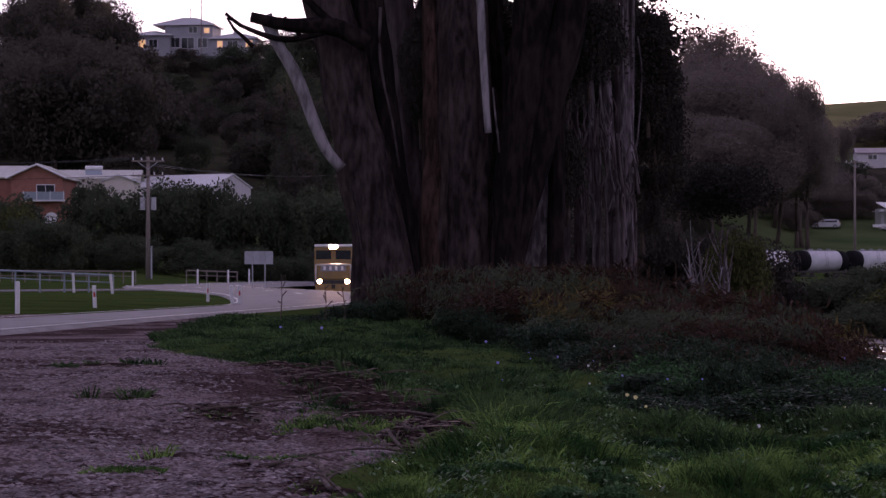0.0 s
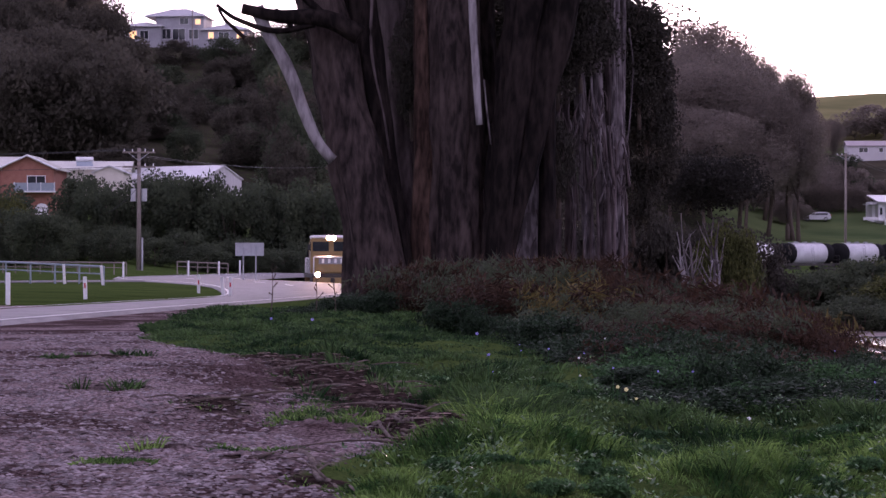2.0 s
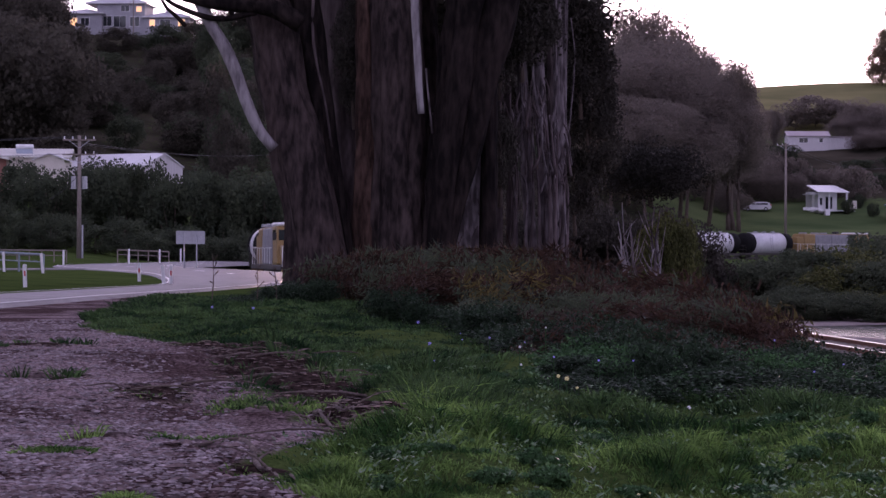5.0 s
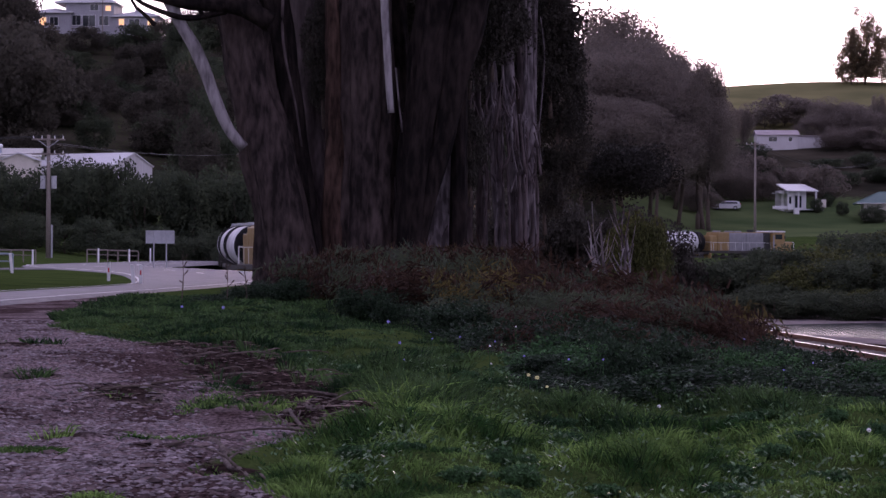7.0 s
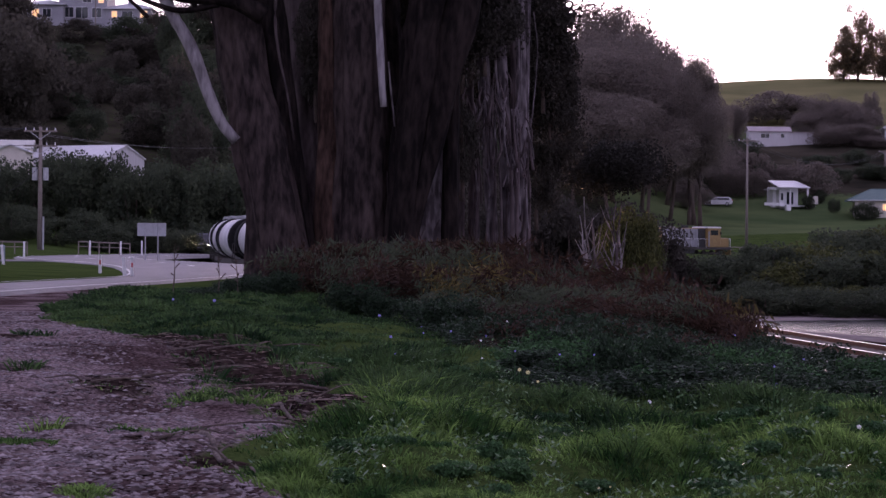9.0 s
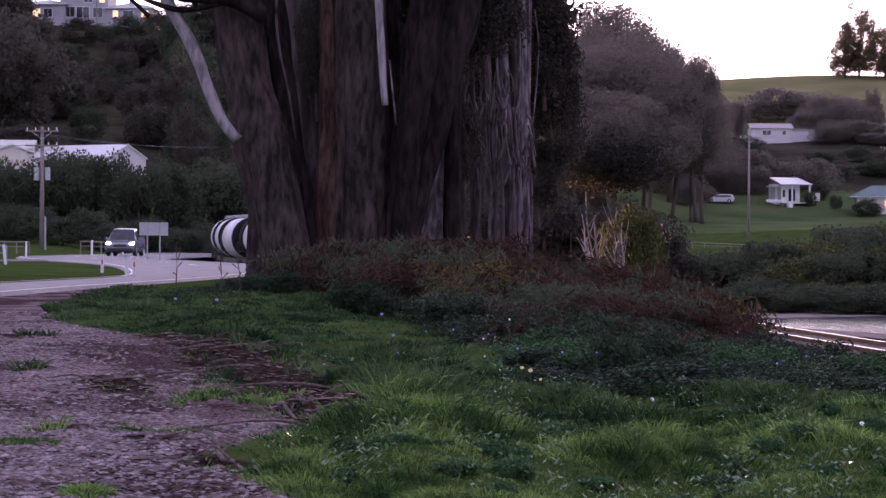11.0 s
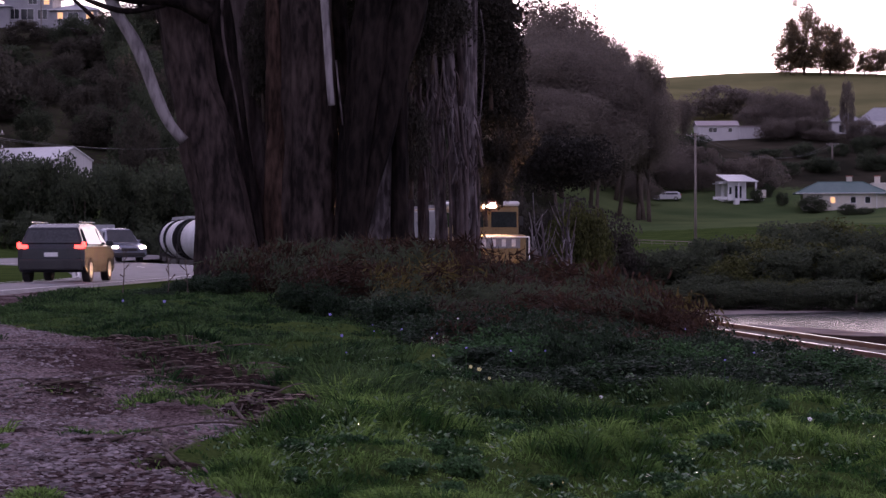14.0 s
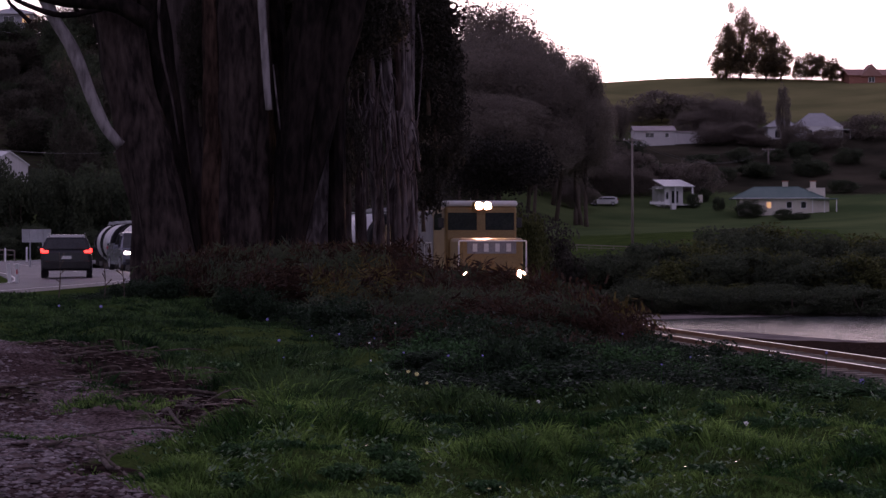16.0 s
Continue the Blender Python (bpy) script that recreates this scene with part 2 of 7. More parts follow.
# ---- materials ----
def mat(name, a, b, scale=4.0, rough=0.8, metal=0.0, bump=0.2, dist=0.02, fine=None, island=0.0, random_ob=0.0, detail=6, spec=0.5, stretch=None, lo=0.36, hi=0.64):
    """Two colours mixed by noise at two scales, with bump; variation per island or object."""
    m = bpy.data.materials.new(name)
    m.use_nodes = True
    t = m.node_tree
    n, l = t.nodes, t.links
    p = n["Principled BSDF"]
    p.inputs["Roughness"].default_value, p.inputs["Metallic"].default_value = rough, metal
    p.inputs["Specular IOR Level"].default_value = spec
    co = n.new("ShaderNodeTexCoord")
    src = co.outputs["Object"]
    if stretch:
        mp = n.new("ShaderNodeMapping")
        mp.inputs["Scale"].default_value = stretch
        l.new(src, mp.inputs[0])
        src = mp.outputs[0]
    big, small = n.new("ShaderNodeTexNoise"), n.new("ShaderNodeTexNoise")
    for tex, sc in ((big, scale), (small, fine or scale * 9)):
        tex.inputs["Scale"].default_value, tex.inputs["Detail"].default_value = sc, detail
        l.new(src, tex.inputs["Vector"])
    add = n.new("ShaderNodeMath")
    add.operation = "MULTIPLY_ADD"
    add.inputs[1].default_value = 0.55
    l.new(small.outputs[0], add.inputs[0])
    half = n.new("ShaderNodeMath")
    half.operation = "MULTIPLY"
    half.inputs[1].default_value = 0.45
    l.new(big.outputs[0], half.inputs[0])
    l.new(half.outputs[0], add.inputs[2])
    ramp = n.new("ShaderNodeMapRange")
    ramp.inputs[1].default_value, ramp.inputs[2].default_value = lo, hi
    l.new(add.outputs[0], ramp.inputs[0])
    mix = n.new("ShaderNodeMix")
    mix.data_type = "RGBA"
    mix.inputs["A"].default_value, mix.inputs["B"].default_value = (*a, 1), (*b, 1)
    l.new(ramp.outputs[0], mix.inputs["Factor"])
    out = mix.outputs["Result"]
    for amount, node, sock in ((island, "ShaderNodeNewGeometry", "Random Per Island"), (random_ob, "ShaderNodeObjectInfo", "Random")):
        if amount:
            g = n.new(node)
            k = n.new("ShaderNodeMapRange")
            k.inputs[3].default_value, k.inputs[4].default_value = 1 - amount, 1 + amount
            l.new(g.outputs[sock], k.inputs[0])
            hs = n.new("ShaderNodeHueSaturation")
            l.new(k.outputs[0], hs.inputs["Value"])
            l.new(out, hs.inputs["Color"])
            out = hs.outputs[0]
    l.new(out, p.inputs["Base Color"])
    if bump:
        bp = n.new("ShaderNodeBump")
        bp.inputs["Strength"].default_value, bp.inputs["Distance"].default_value = bump, dist
        l.new(small.outputs[0], bp.inputs["Height"])
        l.new(bp.outputs[0], p.inputs["Normal"])
    return m


def leafy(name, a, b, island=0.45, rough=0.6, through_light=0.25, lo=0.36, hi=0.64):
    m = mat(name, a, b, scale=0.6, lo=lo, hi=hi, fine=3.0, rough=rough, bump=0, island=island, spec=0.12)
    t = m.node_tree
    p = t.nodes["Principled BSDF"]
    tr = t.nodes.new("ShaderNodeBsdfTranslucent")
    t.links.new(p.inputs["Base Color"].links[0].from_socket, tr.inputs[0])
    mx = t.nodes.new("ShaderNodeMixShader")
    mx.inputs[0].default_value = through_light
    t.links.new(p.outputs[0], mx.inputs[1])
    t.links.new(tr.outputs[0], mx.inputs[2])
    t.links.new(mx.outputs[0], t.nodes["Material Output"].inputs[0])
    return m


def glow(name, color, strength):
    m = bpy.data.materials.new(name)
    m.use_nodes = True
    p = m.node_tree.nodes["Principled BSDF"]
    p.inputs["Base Color"].default_value = (*color, 1)
    p.inputs["Emission Color"].default_value, p.inputs["Emission Strength"].default_value = (*color, 1), strength
    return m


M = {
    "asphalt": mat("asphalt", (0.11, 0.105, 0.11), (0.2, 0.19, 0.195), 1.2, rough=0.6, lo=0.42, hi=0.58, spec=0.35, bump=0.5, dist=0.01, fine=40),
    "asphalt_new": mat("asphalt_new", (0.045, 0.045, 0.05), (0.07, 0.07, 0.075), 1.2, rough=0.7, bump=0.4, dist=0.01, fine=40),
    "line": mat("line_paint", (0.6, 0.6, 0.58), (0.8, 0.8, 0.78), 3, rough=0.5),
    "ballast": mat("ballast", (0.045, 0.04, 0.038), (0.14, 0.125, 0.118), 3, rough=0.9, bump=1.0, dist=0.05, fine=14),
    "rail": mat("rail_steel", (0.55, 0.53, 0.5), (0.75, 0.73, 0.7), 3, rough=0.22, metal=1.0, bump=0.05),
    "rail_side": mat("rail_rust", (0.12, 0.06, 0.04), (0.2, 0.1, 0.06), 6, rough=0.85),
    "sleeper": mat("sleeper", (0.12, 0.10, 0.085), (0.24, 0.21, 0.18), 5, rough=0.9, random_ob=0.3),
    "bark": mat("gum_bark", (0.016, 0.0125, 0.012), (0.085, 0.063, 0.057), 1.1, spec=0.1, lo=0.4, hi=0.62, rough=0.95, bump=0.9, dist=0.06, fine=6, stretch=(1, 1, 0.3)),
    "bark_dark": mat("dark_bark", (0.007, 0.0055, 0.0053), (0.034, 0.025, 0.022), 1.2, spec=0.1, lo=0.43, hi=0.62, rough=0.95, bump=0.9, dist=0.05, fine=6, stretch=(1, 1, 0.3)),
    "bark_mauve": mat("smooth_gum_bark", (0.034, 0.026, 0.026), (0.15, 0.116, 0.115), 0.8, spec=0.15, lo=0.38, hi=0.64, rough=0.85, bump=0.6, dist=0.035, fine=5, stretch=(1, 1, 0.3)),
    "bark_red": mat("russet_gum_bark", (0.022, 0.013, 0.010), (0.115, 0.070, 0.054), 0.9, spec=0.1, lo=0.4, hi=0.62, rough=0.9, bump=0.7, dist=0.04, fine=6, stretch=(1, 1, 0.3)),
    "bark_pale": mat("pale_bark", (0.10, 0.088, 0.092), (0.31, 0.285, 0.29), 1.0, spec=0.2, lo=0.4, hi=0.56, rough=0.7, bump=0.3, dist=0.02, fine=6, stretch=(1, 1, 0.25)),
    "bark_grey": mat("grey_bark", (0.068, 0.056, 0.058), (0.28, 0.242, 0.247), 1.5, spec=0.1, lo=0.42, hi=0.64, rough=0.9, bump=0.8, dist=0.04, fine=6, stretch=(1, 1, 0.3)),
    "dry_wood": mat("dry_dead_wood", (0.05, 0.038, 0.033), (0.19, 0.155, 0.135), 6, rough=0.9, spec=0.1, bump=0.6, dist=0.01, fine=30),
    "twig": mat("twig", (0.05, 0.035, 0.028), (0.12, 0.09, 0.07), 4, rough=0.9),
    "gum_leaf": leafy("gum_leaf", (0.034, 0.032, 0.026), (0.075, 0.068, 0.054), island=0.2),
    # distant foliage: the pale veil of haze is put into this leaf colour
    "hazy_leaf": leafy("hazy_leaf", (0.145, 0.125, 0.108), (0.25, 0.215, 0.178), island=0.08, through_light=0.5),
    # warm low sun behind the ridge trees is partly put into this colour
    "backlit_leaf": leafy("backlit_gum_leaf", (0.12, 0.10, 0.07), (0.24, 0.19, 0.12), island=0.15, through_light=0.7),
    "wood_leaf": leafy("hillside_leaf", (0.06, 0.056, 0.045), (0.11, 0.10, 0.076), island=0.08, through_light=0.5),
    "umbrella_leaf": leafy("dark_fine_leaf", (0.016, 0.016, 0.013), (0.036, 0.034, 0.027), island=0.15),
    "hedge_leaf": leafy("hedge_leaf", (0.042, 0.057, 0.038), (0.098, 0.12, 0.07), island=0.12, through_light=0.5),
    "olive_leaf": leafy("olive_leaf", (0.05, 0.06, 0.02), (0.11, 0.12, 0.04)),
    "weed_leaf": leafy("weed_leaf", (0.022, 0.065, 0.026), (0.07, 0.155, 0.06), through_light=0.35),
    "vine_leaf": leafy("vine_leaf", (0.011, 0.024, 0.013), (0.036, 0.066, 0.034), rough=0.5, through_light=0.35),
    "fern": leafy("bracken", (0.021, 0.013, 0.010), (0.088, 0.050, 0.032), through_light=0.4),
    "fern_dry": leafy("dry_bracken", (0.07, 0.062, 0.022), (0.17, 0.135, 0.045), through_light=0.4),
    "blade": leafy("grass_blade", (0.012, 0.038, 0.013), (0.074, 0.138, 0.046), island=0.5, through_light=0.4, lo=0.43, hi=0.58),
    "blade_lush": leafy("lush_grass_blade", (0.02, 0.064, 0.016), (0.165, 0.285, 0.072), island=0.55, through_light=0.45, lo=0.42, hi=0.58),
    "dock_leaf": leafy("dock_leaf", (0.05, 0.12, 0.05), (0.15, 0.25, 0.12), island=0.4, rough=0.35, through_light=0.3),
    "petal_blue": mat("petal_blue", (0.22, 0.2, 0.6), (0.4, 0.36, 0.8), 30, rough=0.6, bump=0),
    "petal_white": mat("petal_white", (0.75, 0.75, 0.78), (0.9, 0.9, 0.9), 30, rough=0.6, bump=0),
    "petal_yellow": mat("petal_yellow", (0.7, 0.62, 0.2), (0.85, 0.8, 0.4), 30, rough=0.6, bump=0),
    "white": mat("white_paint", (0.7, 0.7, 0.7), (0.84, 0.84, 0.84), 2, rough=0.5, bump=0.05),
    # pale house walls, greyed because their shade is put into the colour
    "shaded_wall": mat("shaded_pale_wall", (0.3, 0.3, 0.32), (0.42, 0.42, 0.44), 0.5, rough=0.8, bump=0.1),
    "cream": mat("cream_paint", (0.58, 0.54, 0.46), (0.7, 0.66, 0.58), 1.5, rough=0.6, bump=0.1),
    "cladding": mat("pale_cladding", (0.5, 0.48, 0.48), (0.62, 0.6, 0.6), 1.0, rough=0.5, bump=0.3, fine=3, stretch=(6, 6, 0.2)),
    "brick": mat("brick_wall", (0.26, 0.10, 0.07), (0.38, 0.17, 0.12), 2, rough=0.85, bump=0.5, fine=14),
    "roof_pale": mat("zincalume_roof", (0.55, 0.56, 0.56), (0.7, 0.7, 0.7), 1, rough=0.35, bump=0.1),
    "roof_cream": mat("pale_steel_roof", (0.48, 0.48, 0.42), (0.6, 0.6, 0.53), 1, rough=0.45, bump=0.1),
    "roof_grey": mat("grey_roof", (0.3, 0.31, 0.33), (0.42, 0.42, 0.44), 1, rough=0.45, bump=0.1),
    "roof_green": mat("green_roof", (0.06, 0.13, 0.12), (0.1, 0.18, 0.16), 1, rough=0.5, bump=0.1),
    "roof_red": mat("rust_roof", (0.3, 0.15, 0.12), (0.4, 0.22, 0.18), 1, rough=0.7, bump=0.1),
    "glass": mat("window_glass", (0.02, 0.025, 0.03), (0.04, 0.045, 0.05), 2, rough=0.05, bump=0),
    "warm_window": glow("lit_window", (1.0, 0.62, 0.25), 0.5),
    "timber": mat("pole_timber", (0.17, 0.14, 0.12), (0.3, 0.26, 0.23), 3, rough=0.9, bump=0.6, stretch=(4, 4, 0.3)),
    "galv": mat("galvanised", (0.36, 0.37, 0.4), (0.5, 0.51, 0.53), 4, rough=0.4, metal=0.6, bump=0.05),
    "tank_black": mat("tank_black", (0.008, 0.008, 0.009), (0.02, 0.02, 0.02), 4, rough=0.9, bump=0.1, spec=0.1),
    "black": mat("black_paint", (0.012, 0.012, 0.013), (0.03, 0.03, 0.03), 4, rough=0.5, bump=0.1),
    "rubber": mat("tyre_rubber", (0.015, 0.015, 0.015), (0.03, 0.03, 0.03), 6, rough=0.85),
    "silver": mat("tank_silver", (0.5, 0.5, 0.52), (0.74, 0.74, 0.76), 1.1, rough=0.4, bump=0.08, fine=9),
    "yellow": mat("loco_yellow", (0.24, 0.15, 0.055), (0.34, 0.225, 0.085), 2, rough=0.4, bump=0.05),
    "grey": mat("loco_grey", (0.2, 0.2, 0.22), (0.3, 0.3, 0.32), 2, rough=0.5, bump=0.05),
    "frame_steel": mat("frame_steel", (0.03, 0.028, 0.026), (0.07, 0.062, 0.055), 4, rough=0.8),
    "beam": glow("headlight_lit", (1.0, 0.62, 0.27), 5000.0),
    "car_beam": glow("car_lamp_lit", (1.0, 0.78, 0.5), 55.0),
    "tail": glow("tail_lamp_lit", (1.0, 0.05, 0.03), 4.0),
    "lamp_off": mat("lamp_glass", (0.3, 0.3, 0.3), (0.4, 0.4, 0.4), 5, rough=0.1, bump=0),
    "red_reflector": mat("red_reflector", (0.5, 0.03, 0.03), (0.6, 0.05, 0.05), 5, rough=0.3, bump=0),
    "car_dark": mat("dark_car_paint", (0.012, 0.015, 0.022), (0.02, 0.024, 0.032), 1, rough=0.18, bump=0),
    "car_silver": mat("silver_car_paint", (0.2, 0.22, 0.27), (0.26, 0.28, 0.33), 1, rough=0.16, metal=0.35, bump=0),
    "roof_mauve": mat("dull_pink_roof", (0.3, 0.25, 0.26), (0.42, 0.36, 0.36), 1, rough=0.55, bump=0.1),
    "car_white": mat("white_car_paint", (0.62, 0.62, 0.64), (0.72, 0.72, 0.74), 1, rough=0.2, bump=0),
    "water": mat("river_water", (0.05, 0.06, 0.065), (0.08, 0.09, 0.09), 0.5, rough=0.12, bump=0.5, dist=0.08, fine=1.6, stretch=(0.4, 1, 1)),
    "mud": mat("tidal_mud", (0.2, 0.16, 0.14), (0.3, 0.25, 0.22), 0.8, rough=0.45, bump=0.4, fine=6),
    "wire": mat("cable", (0.02, 0.02, 0.02), (0.03, 0.03, 0.03), 2, rough=0.6, bump=0),
    "pipe_blue": mat("painted_pipe", (0.2, 0.26, 0.3), (0.3, 0.36, 0.4), 4, rough=0.5),
    "stone": mat("gravel_stone", (0.09, 0.075, 0.076), (0.31, 0.265, 0.268), 3, rough=0.9, spec=0.1, island=0.4, bump=0.2),
    "clod": mat("soil_clod", (0.05, 0.036, 0.033), (0.16, 0.12, 0.115), 3, rough=0.95, spec=0.1, island=0.5, bump=0.3),
    "dead_leaf": mat("dead_leaf", (0.04, 0.025, 0.018), (0.17, 0.11, 0.085), 3, rough=0.8, island=0.6, bump=0),
}


def ground_material():
    m = mat("ground_soil", (0.03, 0.054, 0.016), (0.078, 0.118, 0.034), 0.35, fine=26, rough=1.0, bump=1.0, dist=0.05, spec=0.0)
    t = m.node_tree
    n, l = t.nodes, t.links
    p = n["Principled BSDF"]
    green = p.inputs["Base Color"].links[0].from_socket
    co = n.new("ShaderNodeTexCoord")

    def noisy(scale, a, b, lo=0.35, hi=0.65):
        tex = n.new("ShaderNodeTexNoise")
        tex.inputs["Scale"].default_value, tex.inputs["Detail"].default_value = scale, 8
        l.new(co.outputs["Object"], tex.inputs["Vector"])
        k = n.new("ShaderNodeMapRange")
        k.inputs[1].default_value, k.inputs[2].default_value = lo, hi
        l.new(tex.outputs[0], k.inputs[0])
        mx = n.new("ShaderNodeMix")
        mx.data_type = "RGBA"
        mx.inputs["A"].default_value, mx.inputs["B"].default_value = (*a, 1), (*b, 1)
        l.new(k.outputs[0], mx.inputs["Factor"])
        return mx.outputs["Result"]

    def blend(under, over, name):
        at_node = n.new("ShaderNodeAttribute")
        at_node.attribute_name = name
        tex = n.new("ShaderNodeTexNoise")
        tex.inputs["Scale"].default_value, tex.inputs["Detail"].default_value = 1.6, 8
        l.new(co.outputs["Object"], tex.inputs["Vector"])
        s = n.new("ShaderNodeMath")
        s.operation = "ADD"
        l.new(at_node.outputs["Fac"], s.inputs[0])
        l.new(tex.outputs[0], s.inputs[1])
        k = n.new("ShaderNodeMapRange")
        k.inputs[1].default_value, k.inputs[2].default_value = 0.9, 1.1
        l.new(s.outputs[0], k.inputs[0])
        mx = n.new("ShaderNodeMix")
        mx.data_type = "RGBA"
        l.new(k.outputs[0], mx.inputs["Factor"])
        l.new(under, mx.inputs["A"])
        l.new(over, mx.inputs["B"])
        return mx.outputs["Result"]

    gravel = noisy(34, (0.055, 0.039, 0.038), (0.33, 0.262, 0.262), 0.36, 0.64)
    soil = noisy(0.7, (0.26, 0.2, 0.185), (1.1, 1.08, 1.08), 0.44, 0.56)
    worn = n.new("ShaderNodeMix")
    worn.data_type, worn.blend_type = "RGBA", "MULTIPLY"
    worn.inputs["Factor"].default_value = 0.85
    l.new(gravel, worn.inputs["A"])
    l.new(soil, worn.inputs["B"])
    gravel = worn.outputs["Result"]
    litter = noisy(14, (0.014, 0.010, 0.009), (0.06, 0.042, 0.036))
    # upper field: backlight and haze are put into its warm, bright colour
    field = noisy(0.05, (0.15, 0.15, 0.07), (0.23, 0.215, 0.1))
    pasture = noisy(0.05, (0.062, 0.10, 0.042), (0.125, 0.165, 0.07))
    scrub = noisy(0.08, (0.026, 0.026, 0.019), (0.075, 0.066, 0.048))
    mud = noisy(0.6, (0.2, 0.17, 0.16), (0.36, 0.31, 0.29))
    out = green
    for over, name in ((pasture, "pasture"), (field, "field"), (scrub, "scrub"), (litter, "litter"), (gravel, "gravel"), (mud, "mud")):
        out = blend(out, over, name)
    l.new(out, p.inputs["Base Color"])
    return m


M["ground"] = ground_material()

# ---- ground sheet ----
def build_ground():
    az = np.unique(np.round(np.concatenate([np.arange(-180, -16, 6), np.arange(-16, 24, 0.2), np.arange(24, 180, 6)]), 3))
    rr = np.concatenate([[0.5], np.geomspace(2, 8, 12, endpoint=False), np.geomspace(8, 60, 280, endpoint=False), np.geomspace(60, 4500, 170)])
    A, Rr = np.meshgrid(np.radians(az), rr)
    x, y = (Rr * np.sin(A)).ravel(), (Rr * np.cos(A)).ravel()
    z = ground_z(x, y)
    n = len(az)
    idx = np.arange(len(rr) * n).reshape(len(rr), n)
    faces = np.stack([idx[:-1], np.roll(idx, -1, 1)[:-1], np.roll(idx, -1, 1)[1:], idx[1:]], -1).reshape(-1, 4)[:, ::-1]
    verts = np.stack([x, y, z], 1)
    ob = raw("ground", verts, faces.tolist() + [tuple(range(n))], M["ground"], None, smooth_faces=True)
    tagged(ob, "uneven ground of gravel, rough grass and scrubby hillside", "ground", kind="structure")
    r, a = np.hypot(x, y), np.degrees(np.arctan2(x, y))
    d, k = near_line(x, y, TRACK)
    g = gravel_amount(r, a)
    layers = {
        "gravel": g,
        "pasture": np.where((a > 5) & (a < 60), 0.75, 0) * smooth(r, 335, 350) * (1 - smooth(r, 520, 540)),
        "field": np.where((a > 6) & (a < 60), 1.0, 0) * smooth(r, 505, 560),
        "litter": np.clip(np.maximum(litter_amount(r, a), 0.8 * smooth(r, 34, 44) * smooth(a, -1.0, 1.5) * (1 - smooth(r, 75, 90))), 0, 1),
        "scrub": np.where((r > 200) & (a < 6.5), 0.62 * smooth(r, 225, 300), 0) + np.where((r > 110) & (r < 300) & (a > 3), 0.5, 0) * smooth(r, 110, 125) * (1 - smooth(r, 240, 290)) + np.where((a > 6.5) & (a < 40), 0.8, 0) * smooth(r, 420, 450) * (1 - smooth(r, 505, 530)),
        "mud": smooth(-z, 0.9, 1.15) * (r > 70) * (r < 140),
    }
    for name, v in layers.items():
        at_layer = ob.data.attributes.new(name, "FLOAT", "POINT")
        at_layer.data.foreach_set("value", np.asarray(v, np.float32))


build_ground()
wv, wf = [], []
wa = np.radians(np.linspace(2.5, 70, 60))
for r in (64, 90, 118, 135):
    wv += [(r * math.sin(a), r * math.cos(a), -1.6) for a in wa]
for i in range(3):
    wf += [(i * 60 + k, i * 60 + k + 1, (i + 1) * 60 + k + 1, (i + 1) * 60 + k) for k in range(59)]
tagged(raw("water", wv, [f[::-1] for f in wf], M["water"]), "still grey river water reflecting the pale sky", "water", kind="structure")

# roads
ROAD_HALF = 1.75 + 1.75 * smooth(ROAD[:, 1], 78, 104)  # a narrow slip lane that widens into the main road
rz, sz = road_z(ROAD[:, 1]), road_z(SIDE_ROAD[:, 1])
road = tagged(raw("road", *strip(ROAD, (-ROAD_HALF - 0.5, -ROAD_HALF, 0 * ROAD_HALF, ROAD_HALF, ROAD_HALF + 0.5), (rz - 0.25, rz - 0.03, rz + 0.03, rz, rz - 0.25)), M["asphalt"]),
              "worn pale grey asphalt road curving past a junction", "road", kind="structure")
side_road = tagged(raw("side_road", *strip(SIDE_ROAD, (-3.2, -2.8, 0, 2.8, 3.2), (sz - 0.25, sz - 0.05, sz, sz - 0.05, sz - 0.25)), M["asphalt_new"]),
                   "dark asphalt side road joining the curve", "road", kind="structure")
for s in (-1, 1):
    raw("edge_line", *strip(ROAD, (s * (ROAD_HALF - 0.2) - 0.05, s * (ROAD_HALF - 0.2) + 0.05), (rz + 0.012, rz + 0.012)), M["line"], road)
near = ROAD[(ROAD[:, 1] > 104) & (ROAD[:, 1] < 240)]
for i in range(0, len(near) - 3, 9):
    nz = road_z(near[i:i + 4, 1]) + 0.042
    raw("centre_dash", *strip(near[i:i + 4], (-0.06, 0.06), (nz, nz)), M["line"], road)

# track
tz = track_z(TRACK[:, 1])
ballast = tagged(raw("track_bed", *strip(TRACK, (-2.4, -1.5, 0, 1.5, 2.4), (tz - 0.75, tz - 0.2, tz - 0.19, tz - 0.2, tz - 0.75)), M["ballast"]),
                 "stone ballast bed of a curving railway track", "track bed", kind="structure")
for o in (-0.568, 0.568):
    rail = tagged(raw("rail", *strip(TRACK, (o - 0.075, o - 0.02, o - 0.03, o - 0.034, o + 0.034, o + 0.03, o + 0.02, o + 0.075),
                                     (tz - 0.155, tz - 0.12, tz - 0.035, tz - 0.006, tz - 0.006, tz - 0.035, tz - 0.12, tz - 0.155)), M["rail_side"]),
                  "narrow-gauge steel rail with a bright worn top", "rail", "rails of the track")
    raw("running_face", *strip(TRACK, (o - 0.032, o, o + 0.032), (tz - 0.002, tz + 0.003, tz - 0.002)), M["rail"], rail, "shiny worn rail top")


# ---- trees ----
RNG = np.random.default_rng(7)


